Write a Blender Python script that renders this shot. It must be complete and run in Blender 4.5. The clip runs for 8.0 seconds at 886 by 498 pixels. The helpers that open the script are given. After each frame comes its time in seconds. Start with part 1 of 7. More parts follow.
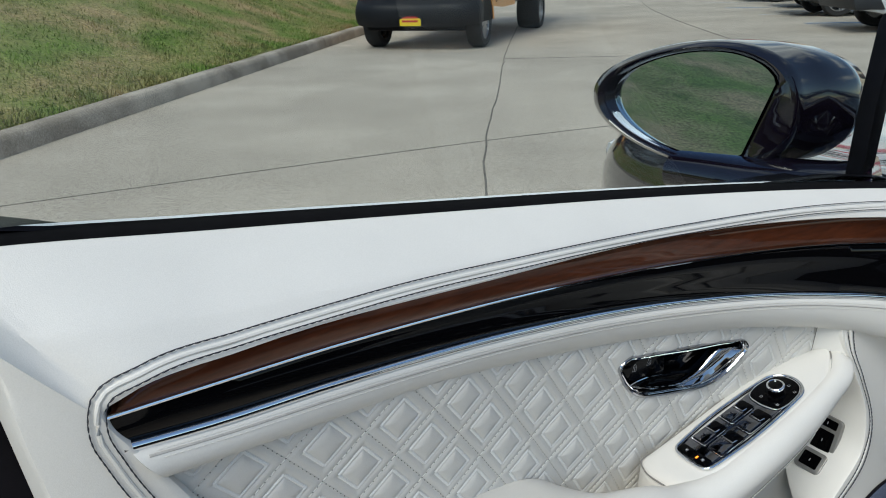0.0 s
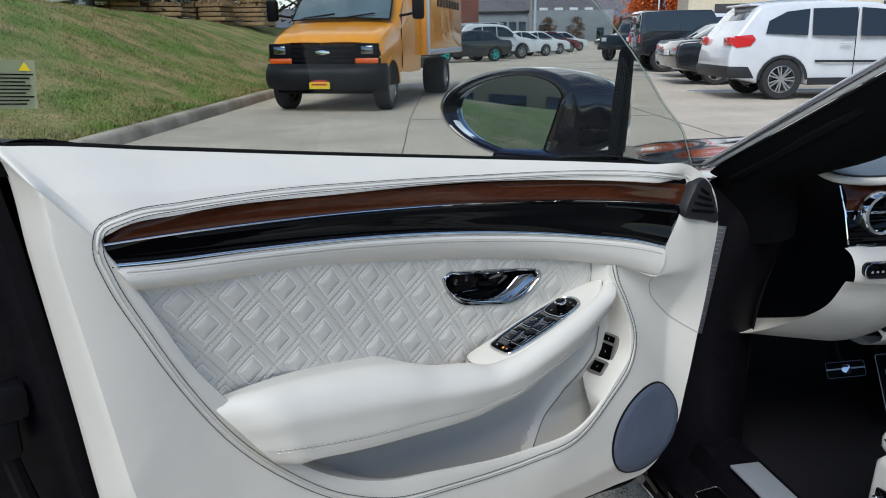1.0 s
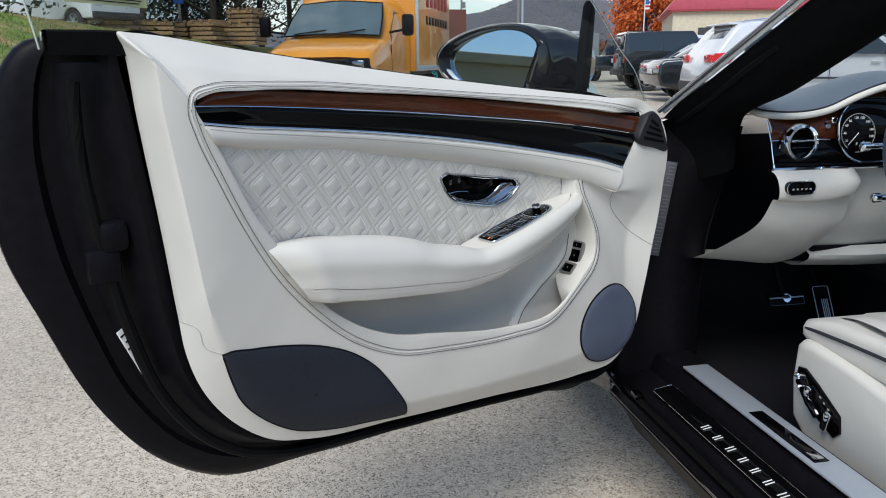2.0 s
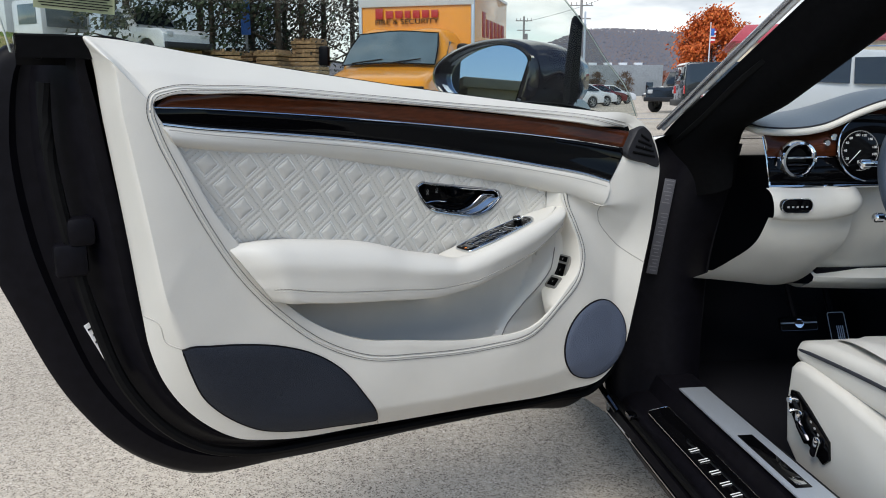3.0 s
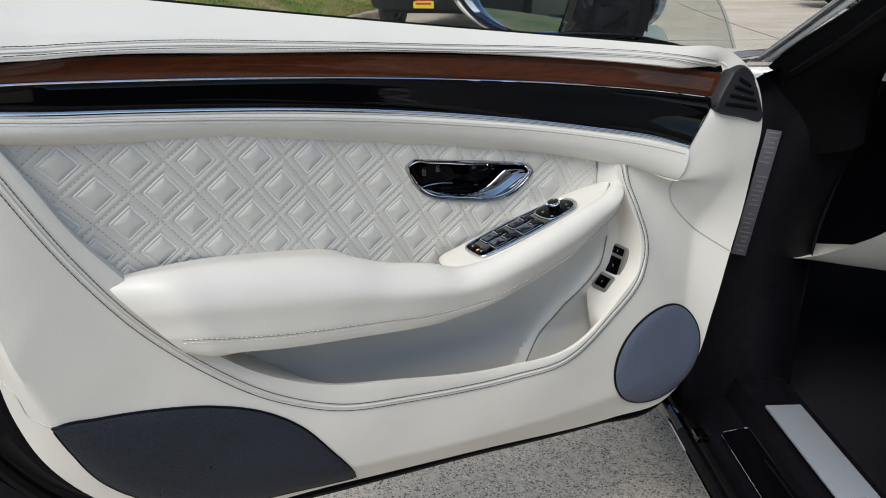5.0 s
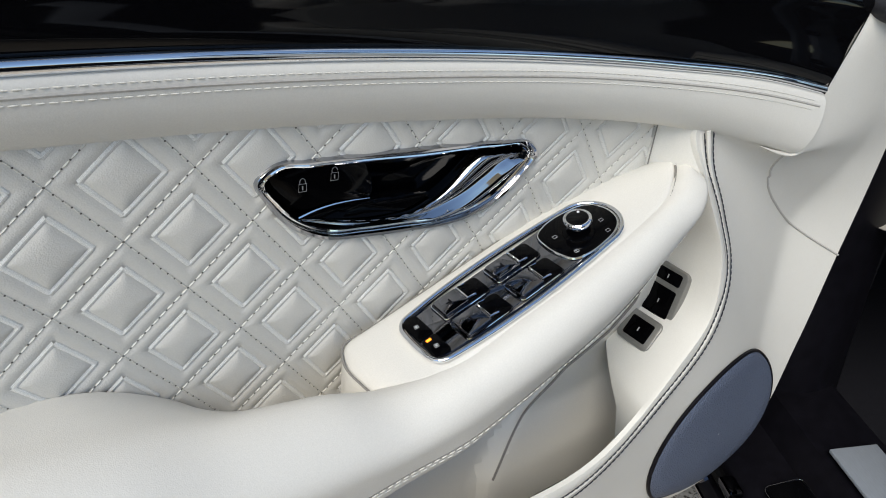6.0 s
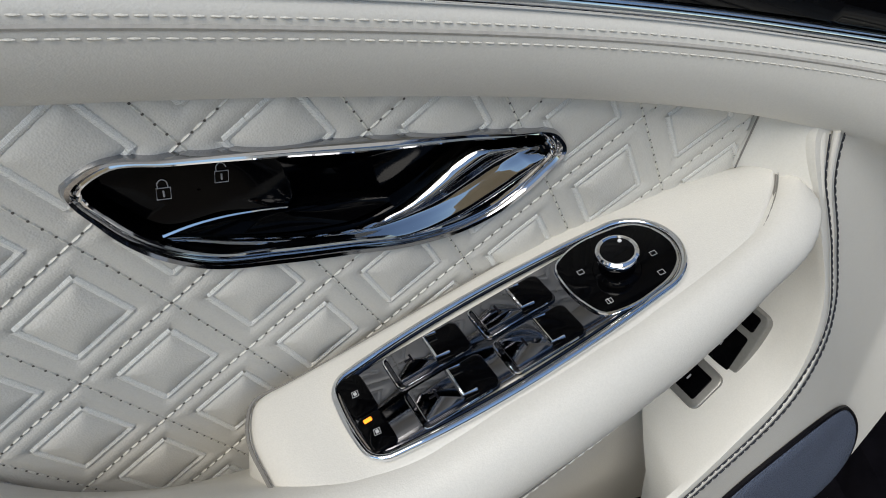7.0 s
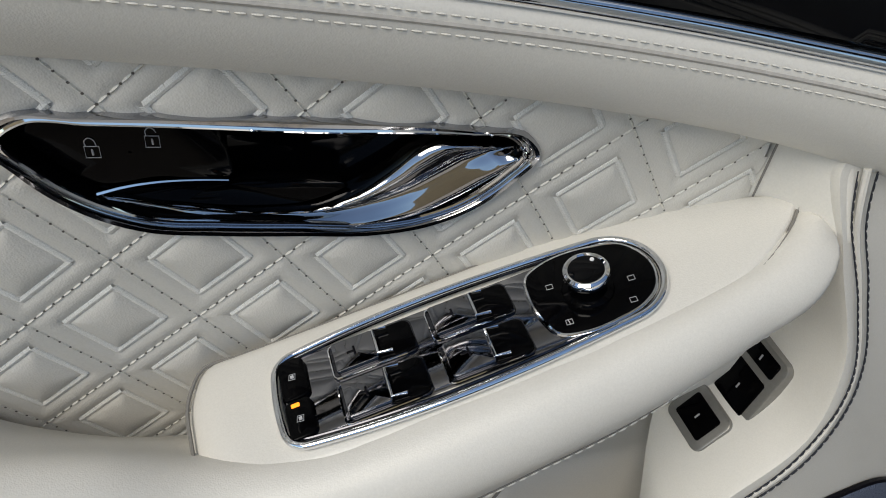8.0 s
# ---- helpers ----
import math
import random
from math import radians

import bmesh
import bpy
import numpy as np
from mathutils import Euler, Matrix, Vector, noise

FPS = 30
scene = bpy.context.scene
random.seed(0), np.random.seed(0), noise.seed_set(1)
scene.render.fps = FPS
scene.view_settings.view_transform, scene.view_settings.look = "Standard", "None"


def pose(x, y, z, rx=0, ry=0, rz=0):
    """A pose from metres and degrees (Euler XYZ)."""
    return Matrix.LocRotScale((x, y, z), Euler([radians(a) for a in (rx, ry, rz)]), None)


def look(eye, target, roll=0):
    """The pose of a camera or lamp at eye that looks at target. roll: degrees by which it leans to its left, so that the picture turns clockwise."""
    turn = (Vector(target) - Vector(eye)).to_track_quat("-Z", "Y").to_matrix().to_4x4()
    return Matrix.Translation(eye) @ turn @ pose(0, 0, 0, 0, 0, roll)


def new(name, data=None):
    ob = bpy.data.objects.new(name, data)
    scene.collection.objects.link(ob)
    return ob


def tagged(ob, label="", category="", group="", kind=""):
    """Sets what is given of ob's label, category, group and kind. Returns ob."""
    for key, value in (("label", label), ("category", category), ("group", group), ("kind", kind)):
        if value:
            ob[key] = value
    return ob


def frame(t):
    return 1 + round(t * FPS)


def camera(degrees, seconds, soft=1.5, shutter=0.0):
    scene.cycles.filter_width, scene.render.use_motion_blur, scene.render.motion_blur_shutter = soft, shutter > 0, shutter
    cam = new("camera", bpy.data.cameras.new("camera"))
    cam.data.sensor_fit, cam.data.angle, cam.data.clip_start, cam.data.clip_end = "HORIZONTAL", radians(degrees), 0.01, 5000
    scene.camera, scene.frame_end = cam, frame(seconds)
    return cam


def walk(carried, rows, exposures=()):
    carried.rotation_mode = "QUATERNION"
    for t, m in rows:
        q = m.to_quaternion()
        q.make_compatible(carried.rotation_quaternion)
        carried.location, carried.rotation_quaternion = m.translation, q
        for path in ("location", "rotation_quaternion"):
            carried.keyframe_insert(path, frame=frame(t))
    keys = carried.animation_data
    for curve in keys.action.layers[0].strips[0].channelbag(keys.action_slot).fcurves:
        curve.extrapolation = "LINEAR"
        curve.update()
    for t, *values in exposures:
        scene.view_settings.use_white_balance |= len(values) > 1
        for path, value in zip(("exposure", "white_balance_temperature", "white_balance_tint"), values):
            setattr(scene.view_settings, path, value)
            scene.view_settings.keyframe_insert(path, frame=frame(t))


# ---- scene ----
cam = camera(60.6, 8.0, soft=1.0)
PATH = [
    (0, (0.0032, -0.0010, 1.1852), (-0.0142, 1.8748, 0.4917), -1.67),
    (0.5, (0.0530, -0.1097, 1.1703), (0.1838, 1.7910, 0.5620), -0.35),
    (1, (0.0525, -0.3471, 1.1449), (0.2645, 1.5674, 0.6066), -0.70),
    (1.5, (-0.0204, -0.5647, 1.0748), (0.2400, 1.3488, 0.5545), -0.50),
    (3, (0.1432, -0.6649, 0.9874), (0.2381, 1.2909, 0.5802), -0.16),
    (3.5, (0.2389, -0.6446, 0.9888), (0.1933, 1.3126, 0.5796), 0.01),
    (4, (0.3094, -0.6031, 0.9928), (0.1612, 1.3435, 0.5583), -0.28),
    (4.5, (0.2793, -0.4971, 1.0590), (0.1212, 1.4322, 0.5564), -1.03),
    (5.8, (0.2080, 0.2150, 1.0300), (0.3638, 1.9214, -0.0015), 1.51),
    (6, (0.2145, 0.2976, 0.9978), (0.4044, 1.9800, -0.0669), 1.84),
    (6.5, (0.2326, 0.4219, 0.9684), (0.4084, 2.0071, -0.2384), 3.94),
    (7, (0.2646, 0.4554, 0.9590), (0.3115, 2.0025, -0.3076), 4.94),
    (7.5, (0.2991, 0.4674, 0.9564), (0.1766, 1.9835, -0.3422), 5.47),
    (8, (0.3300, 0.4764, 0.9578), (0.0554, 1.9601, -0.3549), 4.65),
]
walk(cam, [(t, look(eye, target, roll)) for t, eye, target, roll in PATH], [(0.0, 0.46, 6650, 5), (1.0, 0.48, 6550, 7), (1.6, 0.50, 6600, 8), (3.0, 0.52, 6800, 8), (4.5, 0.57, 7050, 9), (5.8, 0.62, 6950, 8), (6.5, 0.50, 7000, 8), (7.0, 0.29, 7000, 8), (8.0, 0.16, 7200, 8)])

# ---- world and light ----
world = bpy.data.worlds.new("sky")
scene.world = world
world.use_nodes = True
wn, wl = world.node_tree.nodes, world.node_tree.links
wn.clear()
SUN_EL, SUN_AZ = radians(50), radians(205)
sky = wn.new("ShaderNodeTexSky")
sky.sky_type, sky.sun_disc = "NISHITA", False
sky.sun_elevation, sky.sun_rotation = SUN_EL, SUN_AZ
sky.air_density, sky.dust_density, sky.ozone_density = 1.0, 0.1, 2.5
wtc = wn.new("ShaderNodeTexCoord")
wmap = wn.new("ShaderNodeMapping")
wmap.inputs["Scale"].default_value = (1.0, 1.0, 3.5)
wno = wn.new("ShaderNodeTexNoise")
wno.inputs["Scale"].default_value, wno.inputs["Detail"].default_value, wno.inputs["Roughness"].default_value = 2.2, 7, 0.6
wramp = wn.new("ShaderNodeValToRGB")
wramp.color_ramp.elements[0].position, wramp.color_ramp.elements[1].position = 0.40, 0.60
wmix = wn.new("ShaderNodeMixRGB")
wno2 = wn.new("ShaderNodeTexNoise")
wno2.inputs["Scale"].default_value, wno2.inputs["Detail"].default_value = 4.6, 5
wshade = wn.new("ShaderNodeValToRGB")
wshade.color_ramp.elements[0].position, wshade.color_ramp.elements[1].position = 0.38, 0.62
wshade.color_ramp.elements[0].color, wshade.color_ramp.elements[1].color = (3.4, 3.9, 4.6, 1), (8.4, 8.7, 9.1, 1)
wl.new(wmap.outputs["Vector"], wno2.inputs["Vector"])
wl.new(wno2.outputs["Fac"], wshade.inputs["Fac"])
wl.new(wshade.outputs["Color"], wmix.inputs[2])
wbg = wn.new("ShaderNodeBackground")
wbg.inputs["Strength"].default_value = 0.12
wout = wn.new("ShaderNodeOutputWorld")
wl.new(wtc.outputs["Generated"], wmap.inputs["Vector"])
wl.new(wmap.outputs["Vector"], wno.inputs["Vector"])
wsep = wn.new("ShaderNodeSeparateXYZ")
wclear = wn.new("ShaderNodeMath")
wclear.operation = "MULTIPLY_ADD"
wclear.inputs[1].default_value = 0.28
wl.new(wtc.outputs["Generated"], wsep.inputs["Vector"])
wl.new(wsep.outputs["Y"], wclear.inputs[0])
wl.new(wno.outputs["Fac"], wclear.inputs[2])
wless = wn.new("ShaderNodeMath")
wless.operation = "SUBTRACT"
wless.inputs[1].default_value = 0.16
wl.new(wclear.outputs[0], wless.inputs[0])
wl.new(wless.outputs[0], wramp.inputs["Fac"])
wl.new(wramp.outputs["Color"], wmix.inputs[0])
wl.new(sky.outputs["Color"], wmix.inputs[1])
wl.new(wmix.outputs["Color"], wbg.inputs["Color"])
wl.new(wbg.outputs["Background"], wout.inputs["Surface"])
sun = new("sun", bpy.data.lights.new("sun", "SUN"))
sun.data.energy, sun.data.angle, sun.data.color = 2.3, radians(35), (1.0, 0.975, 0.935)
sun.matrix_world = Matrix.Rotation(-SUN_AZ, 4, "Z") @ Matrix.Rotation(-(math.pi / 2 - SUN_EL), 4, "X")


# ---- materials ----
def material(name, color, rough=0.5, metal=0.0, coat=0.0, grain=0.0, grain_scale=400.0, bump=0.0, bump_scale=600.0,
             stain=0.0, stain_scale=3.0, second=None, spec=0.5, kind="noise", stretch=(1, 1, 1), per_object=0.0, rough_var=0.0):
    m = bpy.data.materials.new(name)
    m.use_nodes = True
    nt = m.node_tree
    p = nt.nodes["Principled BSDF"]
    p.inputs["Roughness"].default_value = rough
    p.inputs["Metallic"].default_value = metal
    p.inputs["Coat Weight"].default_value = coat
    p.inputs["Coat Roughness"].default_value = 0.03
    p.inputs["Specular IOR Level"].default_value = spec
    tc = nt.nodes.new("ShaderNodeTexCoord")
    mp = nt.nodes.new("ShaderNodeMapping")
    mp.inputs["Scale"].default_value = stretch
    nt.links.new(tc.outputs["Object"], mp.inputs["Vector"])

    def tex(scale, detail=4.0, k="noise"):
        if k == "voronoi":
            n = nt.nodes.new("ShaderNodeTexVoronoi")
            n.inputs["Scale"].default_value = scale
            nt.links.new(mp.outputs["Vector"], n.inputs["Vector"])
            return n.outputs["Distance"]
        n = nt.nodes.new("ShaderNodeTexNoise")
        n.inputs["Scale"].default_value, n.inputs["Detail"].default_value = scale, detail
        nt.links.new(mp.outputs["Vector"], n.inputs["Vector"])
        return n.outputs["Fac"]

    def mix(a, b, fac, mode="MIX"):
        n = nt.nodes.new("ShaderNodeMixRGB")
        n.blend_type = mode
        for i, v in ((0, fac), (1, a), (2, b)):
            if isinstance(v, bpy.types.NodeSocket):
                nt.links.new(v, n.inputs[i])
            elif i == 0:
                n.inputs[0].default_value = v
            else:
                n.inputs[i].default_value = (*v, 1)
        return n.outputs[0]

    def ramp(v, a, b):
        n = nt.nodes.new("ShaderNodeMapRange")
        nt.links.new(v, n.inputs["Value"])
        n.inputs["From Min"].default_value, n.inputs["From Max"].default_value = a, b
        return n.outputs["Result"]

    col = tuple(color)
    if second is not None:
        col = mix(col, second, ramp(tex(stain_scale, 6), 0.38, 0.62))
    if stain:
        col = mix(col, tuple(c * (1 - stain) for c in color), ramp(tex(stain_scale * 2.3, 5), 0.45, 0.75))
    if grain:
        col = mix(col, mix((1 - grain,) * 3, (1 + grain,) * 3, ramp(tex(grain_scale, 3), 0.3, 0.7)), 1.0, "MULTIPLY")
    if per_object:
        oi = nt.nodes.new("ShaderNodeObjectInfo")
        col = mix(col, mix((1 - per_object,) * 3, (1 + per_object,) * 3, oi.outputs["Random"]), 1.0, "MULTIPLY")
    if isinstance(col, tuple):
        p.inputs["Base Color"].default_value = (*col, 1)
    else:
        nt.links.new(col, p.inputs["Base Color"])
    if rough_var:
        r = nt.nodes.new("ShaderNodeMapRange")
        nt.links.new(tex(grain_scale * 0.2, 4), r.inputs["Value"])
        r.inputs["To Min"].default_value, r.inputs["To Max"].default_value = max(0, rough - rough_var), min(1, rough + rough_var)
        nt.links.new(r.outputs["Result"], p.inputs["Roughness"])
    if bump:
        b = nt.nodes.new("ShaderNodeBump")
        b.inputs["Strength"].default_value, b.inputs["Distance"].default_value = bump, 0.5 / bump_scale
        nt.links.new(tex(bump_scale, 2, kind), b.inputs["Height"])
        nt.links.new(b.outputs["Normal"], p.inputs["Normal"])
    return m


def glass_material(name, tint, rough=0.0):
    m = bpy.data.materials.new(name)
    m.use_nodes = True
    nt = m.node_tree
    nt.nodes.remove(nt.nodes["Principled BSDF"])
    lw = nt.nodes.new("ShaderNodeLayerWeight")
    lw.inputs["Blend"].default_value = 0.5
    pw_ = nt.nodes.new("ShaderNodeMath")
    pw_.operation = "POWER"
    pw_.inputs[1].default_value = 5.0
    fr = nt.nodes.new("ShaderNodeMath")
    fr.operation = "MULTIPLY_ADD"
    fr.inputs[1].default_value, fr.inputs[2].default_value = 0.9, 0.025
    nt.links.new(lw.outputs["Facing"], pw_.inputs[0])
    nt.links.new(pw_.outputs[0], fr.inputs[0])
    tr, gl, mx = nt.nodes.new("ShaderNodeBsdfTransparent"), nt.nodes.new("ShaderNodeBsdfGlossy"), nt.nodes.new("ShaderNodeMixShader")
    tr.inputs["Color"].default_value = (*tint, 1)
    gl.inputs["Roughness"].default_value = rough
    nt.links.new(fr.outputs[0], mx.inputs[0])
    nt.links.new(tr.outputs[0], mx.inputs[1])
    nt.links.new(gl.outputs[0], mx.inputs[2])
    nt.links.new(mx.outputs[0], nt.nodes["Material Output"].inputs["Surface"])
    return m


def glow_material(name, color, strength):
    m = material(name, color, 0.4)
    p = m.node_tree.nodes["Principled BSDF"]
    p.inputs["Emission Color"].default_value = (*color, 1)
    p.inputs["Emission Strength"].default_value = strength
    return m


LEATHER = material("cream_leather", (0.645, 0.625, 0.578), 0.42, grain=0.03, grain_scale=900, bump=0.14, bump_scale=1300, kind="voronoi", stain=0.05, stain_scale=4)
QUILT = material("quilted_leather", (0.625, 0.605, 0.558), 0.45, grain=0.03, grain_scale=900, bump=0.25, bump_scale=1100, kind="voronoi", stain=0.04, stain_scale=5)
NAVY = material("navy_leather", (0.045, 0.06, 0.085), 0.45, grain=0.1, bump=0.25, bump_scale=900, kind="voronoi")
WOOD = material("gloss_walnut", (0.088, 0.023, 0.008), 0.35, coat=0.5, spec=0.1, second=(0.050, 0.013, 0.005), stain_scale=9, grain=0.25, grain_scale=160, stretch=(0.25, 1, 1.6))
PIANO_DEEP = material("deep_black", (0.0012, 0.0012, 0.0015), 0.08, spec=0.07, grain=0.2)
PIANO = material("piano_black", (0.002, 0.002, 0.0025), 0.04, spec=0.2, grain=0.2)
CHROME = material("chrome", (0.82, 0.83, 0.85), 0.04, metal=1.0)
DASH_BLUE = material("blue_grey_leather", (0.095, 0.125, 0.16), 0.45, grain=0.1, bump=0.25, bump_scale=900, kind="voronoi")
# near-white without metal: the sky's reflection is put into the trim colour
BRIGHT_TRIM = material("sky_white_trim", (0.84, 0.85, 0.87), 0.25, coat=0.6)
DARK_CHROME = material("dark_chrome", (0.075, 0.075, 0.085), 0.07, metal=1.0)
SMOKE_CHROME = material("smoked_chrome", (0.24, 0.24, 0.255), 0.06, metal=1.0)
SATIN = material("satin_aluminium", (0.52, 0.57, 0.64), 0.45, metal=0.6, grain=0.08, grain_scale=300, stretch=(8, 0.3, 1), rough_var=0.08)
BLACK = material("black_plastic", (0.0045, 0.0042, 0.0062), 0.45, spec=0.10, grain=0.25, grain_scale=60, bump=0.15, bump_scale=700, rough_var=0.1)
RUBBER = material("black_rubber", (0.0035, 0.0035, 0.004), 0.6, spec=0.1, grain=0.2, grain_scale=80)
CARPET = material("black_carpet", (0.010, 0.010, 0.013), 0.95, spec=0.1, grain=0.5, grain_scale=900, bump=0.6, bump_scale=800)
SEAL = material("matt_black_seal", (0.004, 0.004, 0.0045), 0.9, spec=0.05, grain=0.2, grain_scale=80)
PAINT = material("black_paint", (0.006, 0.004, 0.009), 0.10, coat=1.0, spec=0.4, grain=0.15, grain_scale=30)
GRILLE = material("speaker_cloth_blue", (0.085, 0.105, 0.155), 0.6, grain=0.2, grain_scale=700, bump=0.9, bump_scale=520, kind="voronoi")
GRILLE2 = material("speaker_cloth_dark", (0.019, 0.023, 0.033), 0.6, spec=0.2, grain=0.3, grain_scale=500, bump=0.7, bump_scale=620, kind="voronoi")
THREAD_DARK = material("dark_thread", (0.018, 0.020, 0.028), 0.8, grain=0.3, grain_scale=900)
THREAD = material("cream_thread", (0.66, 0.64, 0.58), 0.6, grain=0.15, grain_scale=1500)
SILVER_THREAD = material("silver_thread", (0.74, 0.73, 0.69), 0.33, grain=0.15, grain_scale=2500, bump=0.8, bump_scale=2600)
# mid grey paints the shade in lining seams; also colours seat piping
SEAM = material("seam_shadow_piping", (0.42, 0.40, 0.37), 0.6, grain=0.1)
GLASS = glass_material("side_glass", (0.85, 0.875, 0.86))
# blue tint puts the colour of a reflected clear sky into the glass
MIRROR = material("mirror_glass", (0.40, 0.50, 0.64), 0.01, metal=1.0)
WHITE_MARK = material("white_print", (0.75, 0.75, 0.75), 0.5)
HOLE = material("needle_hole", (0.10, 0.09, 0.08), 0.9)
# dark grey stands in for the shade down in sewn grooves
GROOVE = material("groove_shade_grey", (0.20, 0.19, 0.175), 0.7, grain=0.1)
# frame colour darkened to paint the shade inside the pocket
SWITCH_FRAME = material("shaded_satin_frame", (0.26, 0.255, 0.24), 0.35, metal=0.6, grain=0.05)
GREY_MARK = material("grey_print", (0.33, 0.33, 0.34), 0.5)
LED = glow_material("orange_led", (1.0, 0.25, 0.02), 1.5)
LABEL_GREY = material("grey_label", (0.075, 0.075, 0.09), 0.45, grain=0.1, grain_scale=40)
LABEL_PRINT = material("label_print", (0.15, 0.15, 0.165), 0.5)
STICKER = material("clear_sticker", (0.30, 0.33, 0.20), 0.5, grain=0.1, grain_scale=40)
YELLOW_MARK = material("yellow_print", (0.8, 0.6, 0.02), 0.5)
def paving_material():
    """Worn concrete: exposed aggregate, blotches and tyre-grey stains."""
    m = material("concrete_paving", (0.60, 0.525, 0.43), 0.88, second=(0.44, 0.385, 0.315), stain_scale=0.55, stain=0.24, grain=0.16, grain_scale=70, bump=0.7, bump_scale=110)
    nt = m.node_tree
    p = nt.nodes["Principled BSDF"]
    src = p.inputs["Base Color"].links[0].from_socket
    tc = nt.nodes.new("ShaderNodeTexCoord")
    for scale, lo, hi, c in ((120, 0.20, 0.40, (0.11, 0.085, 0.065)), (80, 0.14, 0.28, (0.72, 0.66, 0.58)), (230, 0.26, 0.46, (0.15, 0.115, 0.088))):
        v = nt.nodes.new("ShaderNodeTexVoronoi")
        v.inputs["Scale"].default_value = scale
        n = nt.nodes.new("ShaderNodeTexNoise")
        n.inputs["Scale"].default_value = scale * 0.21
        a = nt.nodes.new("ShaderNodeMapRange")
        a.inputs["From Min"].default_value, a.inputs["From Max"].default_value = hi, lo
        b = nt.nodes.new("ShaderNodeMapRange")
        b.inputs["From Min"].default_value, b.inputs["From Max"].default_value = 0.40, 0.52
        k = nt.nodes.new("ShaderNodeMath")
        k.operation = "MULTIPLY"
        x = nt.nodes.new("ShaderNodeMixRGB")
        x.inputs[2].default_value = (*c, 1)
        nt.links.new(tc.outputs["Object"], v.inputs["Vector"])
        nt.links.new(tc.outputs["Object"], n.inputs["Vector"])
        nt.links.new(v.outputs["Distance"], a.inputs["Value"])
        nt.links.new(n.outputs["Fac"], b.inputs["Value"])
        nt.links.new(a.outputs[0], k.inputs[0])
        nt.links.new(b.outputs[0], k.inputs[1])
        nt.links.new(k.outputs[0], x.inputs[0])
        nt.links.new(src, x.inputs[1])
        src = x.outputs[0]
    nt.links.new(src, p.inputs["Base Color"])
    return m


CONCRETE = paving_material()
JOINT = material("joint_filler", (0.16, 0.145, 0.125), 0.95, grain=0.4, grain_scale=20)
KERB = material("kerb_concrete", (0.46, 0.40, 0.33), 0.9, second=(0.27, 0.225, 0.18), stain_scale=1.7, grain=0.25, grain_scale=60, bump=0.6, bump_scale=90)
GRASS = material("grass_ground", (0.150, 0.205, 0.04), 0.95, second=(0.34, 0.25, 0.12), stain_scale=0.9, grain=0.5, grain_scale=30, stain=0.35, bump=0.8, bump_scale=40)
YELLOW = material("truck_yellow_paint", (0.80, 0.30, 0.012), 0.3, coat=0.6, grain=0.05, grain_scale=8)
TRUCK_GREY = material("grey_bumper", (0.014, 0.015, 0.018), 0.55, grain=0.15, grain_scale=20)
WHITE = material("white_paint", (0.60, 0.62, 0.65), 0.25, coat=0.7, grain=0.04, grain_scale=5)
SILVER = material("silver_paint", (0.38, 0.40, 0.42), 0.25, metal=0.4, coat=0.6, grain=0.05)
DARK_PAINT = material("dark_car_paint", (0.012, 0.015, 0.018), 0.2, coat=0.8, grain=0.1)
RED_PAINT = material("dark_red_paint", (0.11, 0.008, 0.012), 0.2, coat=0.8, grain=0.1)
AUTO_GLASS = material("dark_car_glass", (0.012, 0.016, 0.02), 0.04, coat=0.5, grain=0.1)
SCREEN_GLASS = material("windscreen_glass", (0.10, 0.14, 0.16), 0.05, coat=0.6, grain=0.15, grain_scale=3)
RED_LENS = material("red_lens", (0.55, 0.015, 0.02), 0.15, coat=0.8, grain=0.1)
CLEAR_LENS = material("clear_lens", (0.5, 0.52, 0.54), 0.1, coat=0.8)
AMBER = material("amber_lens", (0.65, 0.09, 0.01), 0.2, coat=0.5)
TYRE = material("tyre_rubber", (0.018, 0.018, 0.019), 0.75, grain=0.2, grain_scale=40)
RIM = material("alloy_rim", (0.45, 0.46, 0.48), 0.3, metal=0.8)
TEAL = material("teal_rim", (0.03, 0.42, 0.38), 0.4)
BARK = material("bark", (0.05, 0.038, 0.028), 0.9, grain=0.4, grain_scale=12, bump=0.8, bump_scale=30)
BRICK_RED = material("brick_wall", (0.17, 0.06, 0.045), 0.9, grain=0.25, grain_scale=6, second=(0.13, 0.05, 0.04), stain_scale=0.4)
SHADED_WALL = material("shaded_wall_dark", (0.055, 0.048, 0.042), 0.85, grain=0.2, grain_scale=4)
GREY_WALL = material("grey_block_wall", (0.22, 0.24, 0.26), 0.9, grain=0.12, grain_scale=3, stain=0.2, stain_scale=0.2)
PALE_WALL = material("pale_metal_wall", (0.46, 0.53, 0.62), 0.6, grain=0.06, grain_scale=2, stain=0.1, stain_scale=0.2)
TAN_WALL = material("tan_wall", (0.52, 0.41, 0.26), 0.85, grain=0.1, grain_scale=4, stain=0.15, stain_scale=0.3)
PINK_ROOF = material("red_metal_roof", (0.42, 0.06, 0.09), 0.5, grain=0.1, grain_scale=3)
CREAM_WALL = material("cream_wall", (0.55, 0.48, 0.36), 0.85, grain=0.1, grain_scale=4)
POLE = material("weathered_pole", (0.25, 0.24, 0.24), 0.8, grain=0.2, grain_scale=10)
LUMBER = material("raw_lumber", (0.34, 0.21, 0.11), 0.8, grain=0.3, grain_scale=14, per_object=0.2)
# blue-grey tones paint the distance haze onto the hill
HILL = material("hazed_hill", (0.105, 0.118, 0.155), 1.0, second=(0.135, 0.112, 0.112), stain_scale=0.02, grain=0.4, grain_scale=0.25, stain=0.3)
